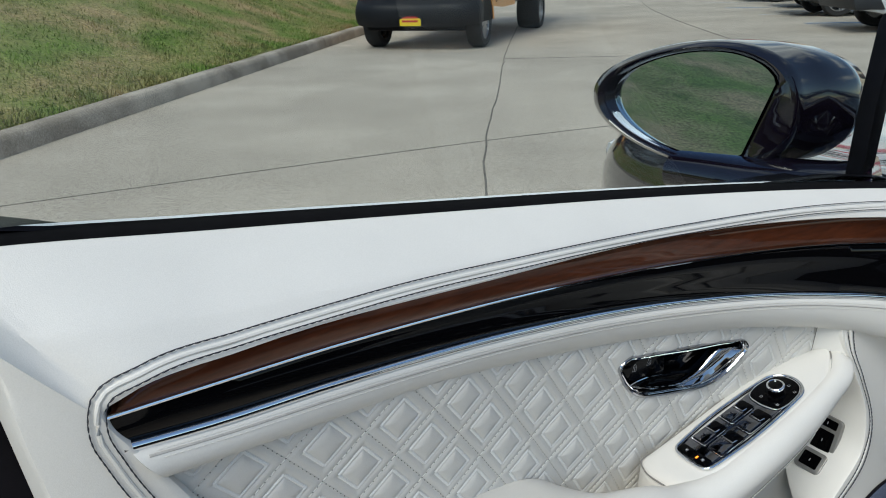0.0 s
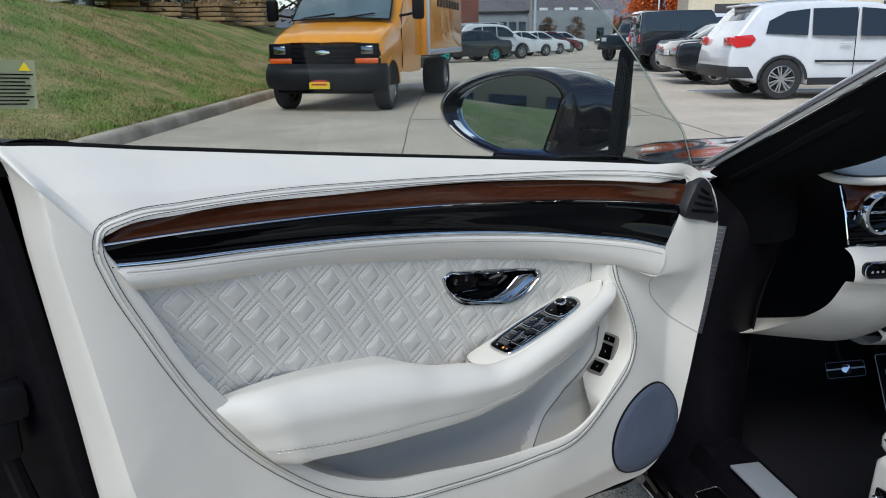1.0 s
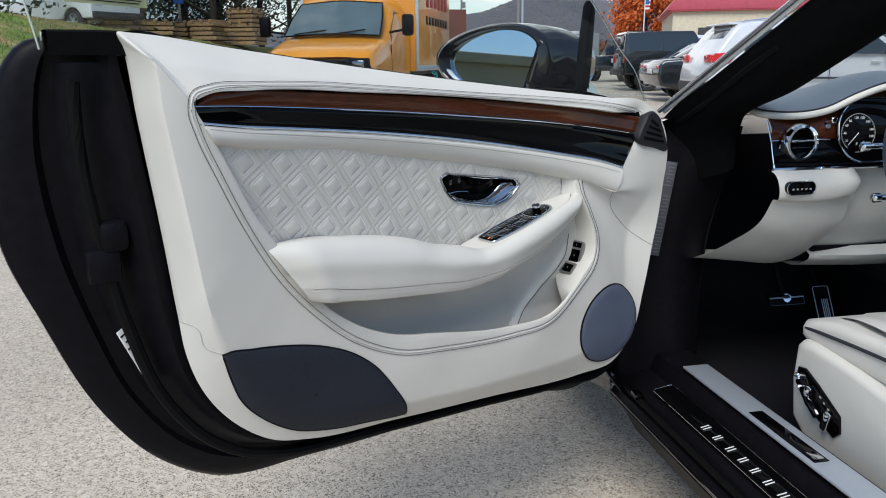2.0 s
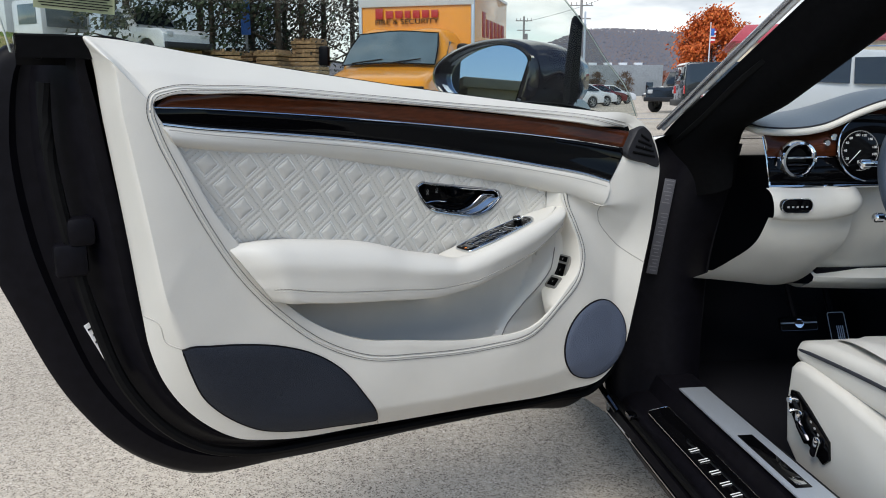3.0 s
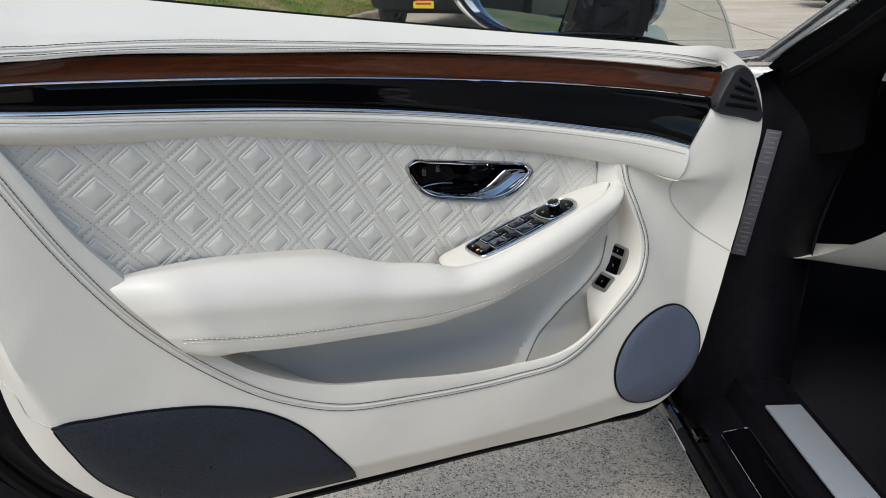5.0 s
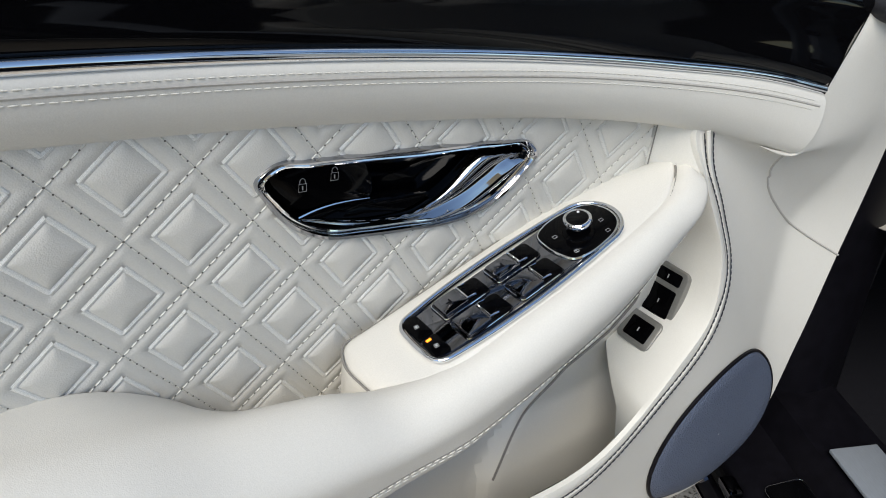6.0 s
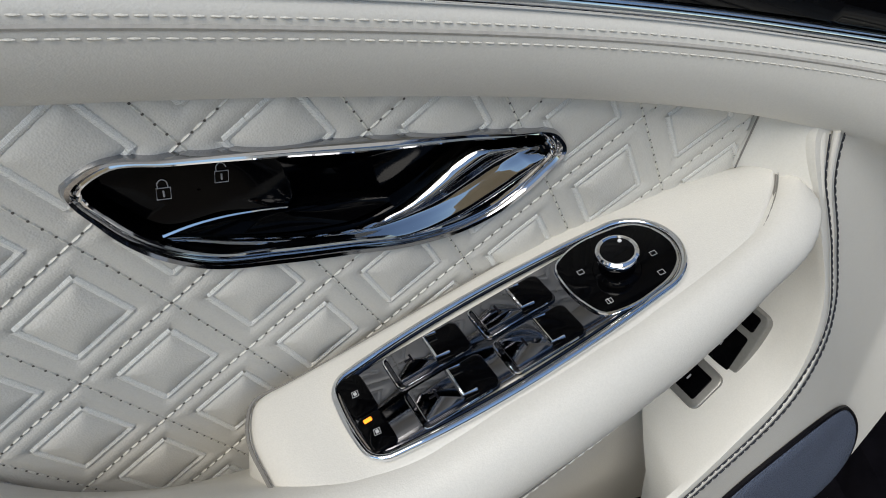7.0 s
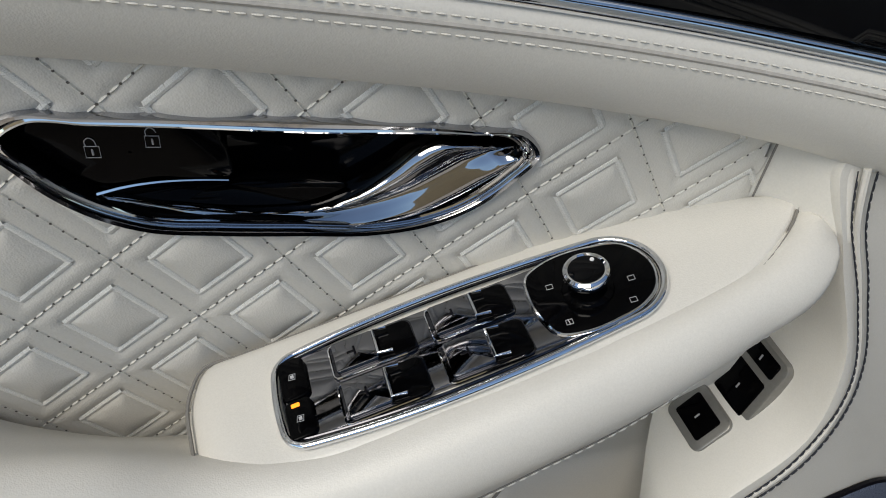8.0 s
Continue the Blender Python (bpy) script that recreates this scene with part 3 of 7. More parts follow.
part("bright_strip", tube(ml + np.array([0, 0, .0006]), 0.0014, 8, place=dl), CHROME, door, "thin chrome strip")
part("bright_strip", tube(ll + np.array([0, -.001, .0012]), 0.0042, 10, place=dl, squash=1.0), CHROME, door, "broad chrome strip")
END_CAP = [(1.0420, 1.0530, -.014), (1.0255, 1.0190, -.008), (.9745, .9470, -.002)]
part("trim_end", tube(spline(END_CAP, 30), 0.0022, 8, place=dl), PIANO, door)

# leather roll under the trim
ROLL_LOW = [(.0287, 1.0692, .0096), (.1208, 1.0539, -.0153), (.2465, 1.0368, -.0449), (.4458, 1.0063, -.0686), (.6136, .9788, -.0695), (.733, .9587, -.0575), (.8404, .9343, -.0389),
    (.9192, .9095, -.0153), (.9570, .8970, -.0010)]
rl = spline(ROLL_LOW, 140)
lt = spline([(p[0] + (.004 if i == 0 else 0), p[1] - .003, p[2] + .001) for i, p in enumerate(LOW_LINE)], 140)
roll = across([back(lt, -.02), lt, between(lt, rl, .12, .006), between(lt, rl, .34, .009), between(lt, rl, .75, .008), back(rl, .001), rl + np.array([0, -.004, -.012]), back(rl, -.045)], 34)
part("roll_pad", sheet(roll, False, dl), LEATHER, door, "cream leather roll with twin seams")
part("roll_end", sheet(np.array([roll[:, 0], roll[:, 0] * .6 + np.array([.016, 1.072, -.030]) * .4 - np.array([.004, 0, 0]), np.repeat([[.012, 1.070, -.034]], len(roll), 0)]), False, dl), LEATHER, door)
mid_v = roll[:, 70, 1]
top_row = int(np.argmax(mid_v))


def roll_row(f):
    """The row of the roll that lies a share f of the way down its face."""
    want = lt[70, 1] * (1 - f) + rl[70, 1] * f
    return top_row + int(np.argmin(np.abs(mid_v[top_row:28] - want)))


for f in (.13, .30):
    line = roll[roll_row(f)] + np.array([0, 0, .0003])
    part("stitching", stitches(line[2:-2], 0.0036, 0.0016, 0.0005, dl), THREAD, door, "cream thread", smooth=False)
part("seam_groove", tube(roll[roll_row(.215)][1:-1] + np.array([0, 0, -.0004]), 0.0011, 6, place=dl), SEAM, door)

# quilted field: a diamond lattice that leans and widens slightly towards the hinge
LAT_A = (0.4344, 11.7361, -16.2778, -0.7567, 3.4304, 0.8138, -1.8141)
LAT_B = (2.2625, -15.5687, -11.9297, -0.022, 3.2132, 0.1372, -2.1281)


def lattice(u, v):
    """Lattice numbers of a place on the quilt; whole numbers are the middles of diamonds."""
    m = (1.0, u, v - .95, u * u, u * (v - .95), u ** 3, (v - .95) ** 2)
    return np.array([sum(p * q for p, q in zip(LAT_A, m)), sum(p * q for p, q in zip(LAT_B, m))])


def unlattice(a, b):
    """The place on the quilt that has these lattice numbers."""
    p = np.array([.3, .93])
    for _ in range(12):
        f = lattice(*p) - np.array([a, b])
        J = np.stack([(lattice(p[0] + 1e-4, p[1]) - lattice(*p)) / 1e-4, (lattice(p[0], p[1] + 1e-4) - lattice(*p)) / 1e-4], 1)
        p = p - np.linalg.solve(J, f)
    return p


QUILT_DEPTH = spline([(-.05, .0), (.12, -.031), (.26, -.052), (.417, -.074), (.51, -.077), (.62, -.0755), (.72, -.0705), (.84, -.055), (.95, -.035)], 300)


def quilt_base(u, v):
    """The quilted surface without its padding: bowed, leaning back low down."""
    return float(np.interp(u, QUILT_DEPTH[:, 0], QUILT_DEPTH[:, 1])) + .13 * (v - .95)


def padding(u, v):
    a, b = lattice(u, v)
    m = 2 * max(abs(a - round(a)), abs(b - round(b)))
    if m > 0.62:
        k = (m - .62) / .38
        return 0.0015 * (4 * k * (1 - k)) ** 0.75
    if m > 0.54:
        return 0.0
    return 0.0030 * (1 - (m / 0.54) ** 2.6) ** 0.6


def inside(u, v, poly):
    c = False
    for i in range(len(poly)):
        (x1, y1), (x2, y2) = poly[i - 1], poly[i]
        if (y1 > v) != (y2 > v) and u < (x2 - x1) * (v - y1) / (y2 - y1) + x1:
            c = not c
    return c


QUILT_EDGE = [(.022, 1.076), (.1208, 1.062), (.2465, 1.045), (.4458, 1.0145), (.6136, .987), (.733, .967), (.836, .944), (.8395, .90), (.842, .86), (.75, .82), (.64, .77), (.56, .73), (.47, .73), (.40, .78), (.30, .80), (.14, .82), (.112, .888), (.062, .965), (.030, 1.026)]
BEZ = [(.5118, .964), (.5214, .9702), (.5435, .9672), (.6161, .9564), (.6907, .9444), (.7151, .9385), (.7225, .9275),
    (.7148, .9156), (.696, .8984), (.6737, .89), (.6495, .889), (.6185, .8941), (.5839, .9007), (.5544, .9089),
    (.5349, .9226), (.519, .9437)]
cut_line = spline(BEZ, 80, True)
CUT = [tuple(cut_line.mean(0) + (p - cut_line.mean(0)) * .965) for p in cut_line]
us, vs_ = np.arange(.010, .872, .0018), np.arange(.726, 1.082, .0018)
bm = bmesh.new()
ok = {}
for i, u in enumerate(us):
    for j, v in enumerate(vs_):
        if inside(u, v, QUILT_EDGE) and not inside(u, v, CUT):
            ok[i, j] = bm.verts.new(dl((u, v, quilt_base(u, v) + padding(u, v))))
for (i, j), a in ok.items():
    q = [ok.get(k) for k in ((i, j), (i + 1, j), (i + 1, j + 1), (i, j + 1))]
    if all(q):
        bm.faces.new(q)
bmesh.ops.recalc_face_normals(bm, faces=bm.faces)
part("quilted_panel", bm, QUILT, door, "diamond-quilted cream leather", sharp=0)

# embroidery round each diamond and stitched lattice between them
emb, lat, holes = bmesh.new(), bmesh.new(), bmesh.new()
lean = random.Random(5)
for ia in range(-3, 14):
    for ib in range(-13, 4):
        c = unlattice(ia, ib)
        if not (-.03 < c[0] < .93 and .70 < c[1] < 1.12):
            continue
        corner = [unlattice(ia + s * .29, ib + t * .29) for s, t in ((-1, -1), (1, -1), (1, 1), (-1, 1))]
        for k in range(4):
            a, b = corner[k], corner[(k + 1) % 4]
            n = 40
            d = (b - a) / np.linalg.norm(b - a)
            nn = np.array([d[1], -d[0]])
            for q in range(n):
                s0, s1 = q / n, (q + .88) / n
                p0, p1 = a + (b - a) * s0, a + (b - a) * s1
                if not inside(*p0, QUILT_EDGE) or inside(*p0, CUT):
                    continue
                h = 0.0020 + lean.uniform(-.0002, .0002)
                w0 = quilt_base(*p0)
                o = .0006 + lean.uniform(-.0002, .0002)
                ribs = [[emb.verts.new(dl((*(p + nn * h * k - d * o * k), w0 + z))) for p in (p0, p1)] for k, z in ((1, .0001), (.6, .0010), (0, .0014), (-.6, .0010), (-1, .0001))]
                for x, y in zip(ribs, ribs[1:]):
                    emb.faces.new((x[0], x[1], y[1], y[0]))
        start = unlattice(ia - .5, ib - .5)
        for da, db in ((1, 0), (0, 1)):
            vec = unlattice(ia - .5 + da, ib - .5 + db) - start
            n = 9
            for q in range(n):
                p0, p1 = start + vec * (q + .10) / n, start + vec * (q + .84) / n
                if inside(*p0, QUILT_EDGE) and inside(*p1, QUILT_EDGE) and not inside(*p0, CUT):
                    stitches([(*p0, quilt_base(*p0) + .0006), (*p1, quilt_base(*p1) + .0006)], np.linalg.norm(p1 - p0) * .98, 1, .0007, dl, bm=lat)
                    e = start + vec * (q + .97) / n
                    # flat dark disc paints the shade in the needle hole
                    ring = [holes.verts.new(dl((e[0] + .0006 * math.cos(t), e[1] + .0006 * math.sin(t), quilt_base(*e) + .0008))) for t in (0, 1.05, 2.09, 3.14, 4.19, 5.24)]
                    holes.faces.new(ring)
tagged(part("needle_hole", holes, HOLE, door, smooth=False), kind="stuff")
tagged(part("embroidery", emb, SILVER_THREAD, door, "pale satin-stitched diamonds", smooth=False), kind="stuff")
tagged(part("quilt_stitching", lat, THREAD, door, "stitched lattice seams", smooth=False), kind="stuff")

# map pocket behind the rim: a hollow back and a front wall that comes forward to the hinge side
POCKET = [(.10, .90), (.30, .92), (.60, .93), (.895, .93), (.955, .83), (.99, .66), (.97, .56), (.90, .505), (.40, .51), (.25, .60), (.13, .76)]


def pocket_w(u, v):
    """Depth of the pocket: a deep hollow, and a front wall that climbs to the rim on the hinge side of the seam."""
    hollow = float(np.interp(u, (.08, .30, .50, .75, .86, .95), (-.050, -.085, -.100, -.098, -.080, -.06))) - .010 * math.sin(math.pi * min(1, max(0, (v - .55) / .4)))
    edge = float(np.interp(v, (.57, .631, .678, .718, .752, .80, .93), (.722, .763, .804, .836, .858, .869, .880)))
    x = u - edge
    wall = float(np.interp(v, (.57, .631, .678, .718, .752, .80), (-.084, -.093, -.083, -.066, -.058, -.060))) + (.06 * x if x > 0 else 1.2 * x)
    return min(max(hollow, wall), -.030)


bm = bmesh.new()
ok = {}
for i, u in enumerate(np.arange(.08, 1.01, .008)):
    for j, v in enumerate(np.arange(.495, .92, .008)):
        ok[i, j] = bm.verts.new(dl((u, v, pocket_w(u, v))))
for (i, j), a in ok.items():
    q = [ok.get(k) for k in ((i, j), (i + 1, j), (i + 1, j + 1), (i, j + 1))]
    if all(q) and all(inside(.08 + .008 * k[0], .495 + .008 * k[1], POCKET) for k in ((i, j), (i + 1, j + 1))):
        bm.faces.new(q)
bmesh.ops.delete(bm, geom=[v for v in bm.verts if not v.link_faces], context="VERTS")
part("map_pocket", bm, LEATHER, door, "open map pocket lined in cream leather", sharp=25)
# smooth hollow between the quilt's end and the rim
hollow = []
for v in np.linspace(.780, .958, 50):
    ul = .8385
    ur = float(np.interp(v, (.757, .806, .884, .9285, .958), (.886, .891, .868, .859, .853))) + .0045
    sink = min(1, max(0, (.888 - v) / .06))
    wl, wr = quilt_base(ul, v) + .002, float(np.interp(v, (.806, .884, .9285, .958), (.000, -.018, -.032, -.040))) - .0012
    row = [(ul, v, wl - .01)]
    for k in np.linspace(0, 1, 16):
        u, w = ul + (ur - ul) * k, wl + (wr - wl) * k * k * (3 - 2 * k)
        row.append((u, v, w * (1 - sink) + min(w, pocket_w(u, v) - .003) * sink))
    hollow.append(row)
part("pocket_corner", sheet(hollow, False, dl), LEATHER, door, "smooth hollow leather corner")
DIVIDE = [(.7218, .5703), (.7634, .6314), (.8037, .6775), (.8364, .718), (.8576, .7517), (.8694, .7995)]
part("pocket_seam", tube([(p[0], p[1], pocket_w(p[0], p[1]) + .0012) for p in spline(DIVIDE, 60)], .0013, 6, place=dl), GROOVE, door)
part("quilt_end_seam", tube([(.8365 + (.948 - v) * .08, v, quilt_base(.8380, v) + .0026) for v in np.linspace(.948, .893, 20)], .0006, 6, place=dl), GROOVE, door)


# switch pod: a sloping pad let into the armrest
def pod_v(u, w):
    return .8534 + .2807 * (u - .6953) - .0107 * (w + .0392)


# armrest beam: back, crest and seam by stations; the rear end is cut along the rim
# u, back w, back v, crest w, crest v, front w, seam w, seam v, lowest v
ARM = [(.104, -.030, .895, -.012, .8985, .004, .0047, .8169, .791), (.162, -.036, .8965, -.006, .900, .022, .0188, .8163, .786), (.213, -.0465, .893, -.008, .897, .023, .0179, .808, .782),
       (.275, -.066, .882, -.010, .889, .023, .0182, .7993, .775), (.350, -.079, .869, -.014, .8775, .023, .0177, .790, .767), (.400, -.081, .857, -.016, .865, .022, .0158, .784, .761),
       (.440, -.086, .828, -.022, .8515, .020, .0148, .7793, .7563), (.480, -.090, .785, -.022, .842, .020, .0125, .7731, .7521), (.520, -.090, .762, -.020, .834, .019, .0107, .7698, .7498),
       (.560, -.088, .755, -.012, .8225, .018, .0098, .7708, .7528), (.605, -.083, .760, .001, .8278, .019, .0120, .7746, .7586), (.6576, -.080, .790, .004, .8422, .020, .0104, .7867, .7727),
       (.7108, -.076, .815, .005, .8570, .018, .0053, .798, .788), (.7559, -.068, .840, .002, .8698, .014, .0017, .8121, .805), (.812, -.058, .862, -.008, .8862, .005, -.0063, .8386, .8356),
       (.847, -.052, .883, -.026, .8970, -.003, -.012, .8608, .859), (.858, -.048, .892, -.038, .8985, -.013, -.022, .878, .8775), (.8635, -.046, .893, -.043, .8955, -.024, -.032, .8865, .886), (.866, -.045, .8935, -.045, .8945, -.037, -.041, .892, .8915)]
secs = []
for u, wb, vb, wc, vc, wf, ws, vs, lo in ARM:
    low = [(ws, vs), (ws - .002, vs * .5 + lo * .5), (ws - .007, lo + .0015), (ws - .016, lo), (min(-.045, ws - .03), lo + .003)]
    top = [(wb, vb), (wb * .5 + wc * .5, vb * .4 + vc * .6), (wc, vc), (wc * .45 + wf * .55, vc - .10 * (vc - vs)), (wf, vc - .42 * (vc - vs)), (ws * .5 + wf * .5, vs + .25 * (vc - vs)), (ws + .0008, vs + .003)]
    prof = np.concatenate([spline(top, 30), spline(low, 12)])
    k = max(0, 1 - (u - .110) / .24)
    secs.append([(u + .68 * k * k * (.899 - p[1]), p[1], p[0]) for p in prof])
secs = np.array(secs)
first = secs[0].copy()
mid = first.mean(0)
arm = np.zeros((110, 42, 3))
for j in range(42):
    arm[:, j] = spline(secs[:, j], 110)
ends = [mid + (first - mid) * .1, mid + (first - mid) * .6 - np.array([.002, 0, 0]), mid + (first - mid) * .955 - np.array([.002, 0, 0])]
part("armrest", sheet(np.concatenate([np.array(ends), arm]), False, dl), LEATHER, door, "padded cream leather armrest", sharp=35)
line = arm[2:104, 30] + np.array([0, 0, .0005])
part("stitching", stitches(line + np.array([0, .0016, .0010]), .0042, .0018, .0006, dl), THREAD, door, "cream thread", smooth=False)
part("stitching", stitches((line + np.array([0, -.0035, -.0008]))[:66], .0048, .0022, .0006, dl), THREAD, door, "cream thread", smooth=False)
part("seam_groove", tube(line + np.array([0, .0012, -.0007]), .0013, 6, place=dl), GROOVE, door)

POD_RIM = [(.557, -.0689), (.5652, -.0832), (.5811, -.0825), (.609, -.0823), (.6574, -.0827), (.7072, -.0831), (.7589, -.0816), (.8032, -.0752), (.8333, -.0635), (.8555, -.0500), (.857, -.0475),
           (.8530, -.0425), (.8377, -.0297), (.8057, -.0128), (.7755, -.0065), (.7306, -.0024), (.6864, -.0009), (.6503, -.0027), (.6032, -.0055), (.575, -.0098), (.5605, -.022), (.5560, -.045)]
rim2 = spline(POD_RIM, 160, True)
pod = []
for drop, k, out in ((.085, 0, .003), (.025, 0, .0015), (.0065, 0, .0), (.0025, .02, 0), (.0008, .06, 0), (.0001, .12, 0), (-.0003, .22, 0), (-.0005, .36, 0), (-.0006, .52, 0), (-.0006, .8, 0), (-.0006, 1, 0)):
    row = []
    for u, w in rim2:
        mu = min(.822, max(.590, u))
        mw = -.043 - .12 * max(0, mu - .77)
        x, y = u * (1 - k) + mu * k - out * (u < .57), w * (1 - k) + mw * k
        soft = .006 * max(0, 1 - (u - .556) / .030) ** 2 * max(0, 1 - k * 1.9) ** 2
        under = float(np.interp(x, [a[0] for a in ARM], [a[8] for a in ARM])) + .014
        row.append((x, max(pod_v(x, y) - drop - soft, min(under, pod_v(x, y) - .0065)), y))
    pod.append(row)
bm = sheet(pod, True, dl)
part("switch_pod", bm, LEATHER, door, "cream leather switch pod", sharp=60)
crease = [(u, pod_v(u, w) - .0030, w + .0006) for u, w in rim2]
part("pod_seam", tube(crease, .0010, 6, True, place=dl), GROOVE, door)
# thin dark tube paints the shade in the crease along the front
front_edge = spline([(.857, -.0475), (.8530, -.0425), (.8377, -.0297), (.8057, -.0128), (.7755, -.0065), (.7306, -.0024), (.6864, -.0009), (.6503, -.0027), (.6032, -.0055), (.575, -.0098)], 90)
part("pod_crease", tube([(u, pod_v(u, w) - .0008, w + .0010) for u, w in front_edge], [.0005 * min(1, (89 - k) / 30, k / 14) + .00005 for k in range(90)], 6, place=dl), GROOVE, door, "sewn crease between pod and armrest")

# window switch pack on the pod: local x along, y across, z out of the pad
AX, AY, AZ = (.9628, .2703, -.0055), (-.0081, .0084, -.9999), (-.2702, .9627, .0103)
PACK = Matrix.Translation(Vector(dl((.6953, .8558, -.0392)))) @ Matrix([Vector(dl(q)) for q in (AX, AY, AZ)]).transposed().to_4x4()


def placed(bm, m):
    bmesh.ops.transform(bm, matrix=m, verts=bm.verts)
    return bm


def pack_outline(grow=0.0):
    """A long plate, one end round, the other square with soft corners."""
    left, right, H = -.1018 - grow, .0870 + grow, .0260 + grow
    out = []
    for k in range(17):
        a = radians(-90 + 180 * k / 16)
        out.append((right - H + H * math.cos(a), H * math.sin(a)))
    r = .012 + grow
    for cx, cy, a0 in ((left + r, H - r, 90), (left + r, -H + r, 180)):
        for k in range(7):
            a = radians(a0 + 90 * k / 6)
            out.append((cx + r * math.cos(a), cy + r * math.sin(a)))
    return out


def at_pack(poly, lo, hi, bevel=0.0, segs=2):
    return placed(slab(poly, lo, hi, bevel, segs), PACK)


def soft_box(x0, x1, y0, y1, r=.003, n=4):
    return [((x0 + x1) / 2 + a, (y0 + y1) / 2 + b) for a, b in rounded(x1 - x0, y1 - y0, r, n)]


plate = part("switch_pack", at_pack(pack_outline(-.003), -.004, .0012, .0006), SMOKE_CHROME, door, "polished window switch plate")
ring = [(*p, .0010) for p in pack_outline()]
part("bezel", placed(tube(spline(ring, 160, True), .0019, 10, True), PACK), CHROME, plate, "chrome bezel")
part("inner_bezel", placed(tube(spline([(*p, .0012) for p in pack_outline(-.0034)], 160, True), .0009, 8, True), PACK), DARK_CHROME, plate, "dark inner bezel step")
# grey base paints the sky sheen that black lacquer would show
PILLAR_GLOSS = material("pillar_sky_sheen", (0.42, 0.42, 0.46), 0.18, metal=0.7, coat=0.6, grain=0.05)
VENT_GREY = material("vent_grey", (0.022, 0.022, 0.026), 0.5, spec=0.2, grain=0.15)
# chrome darkened to stand in for the dim cabin it would reflect
LEVER_CHROME = material("dark_reflection_chrome", (0.46, 0.46, 0.475), 0.05, metal=1.0)
DIM_PRINT = material("lock_print", (0.30, 0.30, 0.31), 0.5)
DIM_MARK = material("dim_print", (0.42, 0.42, 0.43), 0.5)
# two black buttons at the square end, with a lit lamp between them
for y0, y1 in ((-.0222, -.0018), (-.0012, .0222)):
    part("end_button", at_pack(soft_box(-.0990, -.0862, y0, y1, .0035), .0008, .0034, .0008), PIANO_DEEP, plate, "black rear end button")
part("warning_led", placed(box(-.0938, -.0050, .0037, .0040, .0021, .0006, .0003), PACK), LED, plate, "small lit orange lamp")
for y in (.0112, -.0125):
    part("button_mark", placed(tube([(-.0945, y - .0014, .0036), (-.0915, y - .0018, .0036), (-.0910, y + .0012, .0036), (-.0938, y + .0016, .0036)], .00022, 4, True), PACK), DIM_MARK, plate)
    part("button_mark", placed(box(-.0927, y, .0035, .0016, .0018, .0003), PACK), DIM_MARK, plate)
# four rockers: smoked tab with a bright lip, and a gloss black finger well beyond it
for x0 in (-.0745, -.0258):
    for y0, y1 in ((.0006, .0212), (-.0248, -.0022)):
        x1 = x0 + .0418
        rocker = part("rocker_switch", at_pack(soft_box(x0, x1, y0, y1, .0035), .0006, .0024, .0006), DARK_CHROME, plate, "bright rocker switch")
        part("rocker_well", at_pack(soft_box(x0 + .0215, x1 - .0006, y0 + .0008, y1 - .0008, .0042), .0018, .0032, .0006), PIANO_DEEP, rocker, "black finger well")
        part("rocker_tab", at_pack(soft_box(x0 + .0026, x0 + .0232, y0 + .0022, y1 - .0010, .0014), .0022, .0050, .0007), SMOKE_CHROME, rocker, "polished tab")
        part("rocker_lip", placed(tube([(x0 + .0300, y1 - .0030, .0050), (x0 + .0236, y1 - .0026, .0056), (x0 + .0232, y0 + .0040, .0056), (x0 + .0300, y0 + .0034, .0050)], .0008, 8), PACK), CHROME, rocker, "bright lip of the tab")
        part("rocker_edge", placed(tube([(x1 - .006, y0 + .0004, .0026), (x0 + .0034, y0 + .0004, .0026), (x0 + .0016, y0 + .0009, .0026), (x0 + .0007, y0 + .0022, .0026), (x0 + .0006, y0 + .0040, .0026), (x0 + .0006, y1 - .0030, .0026), (x0 + .0012, y1 - .0012, .0026), (x0 + .0030, y1 - .0004, .0026)], .00055, 6), PACK), CHROME, rocker, "thin bright edge")
        part("rocker_mark", placed(box(x0 + .0130, (y0 + y1) / 2 + .0008, .0052, .0010, .0050, .0004), PACK), BLACK, rocker)
        part("rocker_mark", placed(box(x0 + .0110, (y0 + y1) / 2 + .0008, .0052, .0034, .0009, .0004), PACK), BLACK, rocker)
# mirror control: black panel with a cut-off inner end, a black stem and a chrome-ringed cap
PANEL_EDGE = [(.0275, .0185), (.0340, .0215), (.0620, .0218), (.0740, .0180), (.0815, .0080), (.0828, -.0040), (.0780, -.0150), (.0680, -.0215), (.0560, -.0238), (.0380, -.0238), (.0285, -.0205), (.0245, -.0100), (.0235, .0050)]
well = part("knob_well", at_pack([tuple(p) for p in spline(PANEL_EDGE, 48, True)], .0006, .0026, .0008), PIANO_DEEP, plate, "black mirror control panel")
part("well_edge", placed(tube([(*p, .0020) for p in spline(PANEL_EDGE, 60, True)], .0009, 6, True), PACK), CHROME, plate, "thin chrome edge")
KNOB = PACK @ Matrix.Translation((.0500, -.0025, 0))
knob = part("mirror_knob", placed(lathe([(.0125, .0022), (.0118, .0036), (.0090, .0046), (.0088, .0120), (.0094, .0126)], 36), KNOB), PIANO_DEEP, plate, "round black mirror knob")
part("knob_ring", placed(lathe([(.0092, .0118), (.0106, .0126), (.0110, .0146), (.0106, .0166), (.0094, .0174), (.0084, .0170)], 40), KNOB), CHROME, knob, "chrome ring")
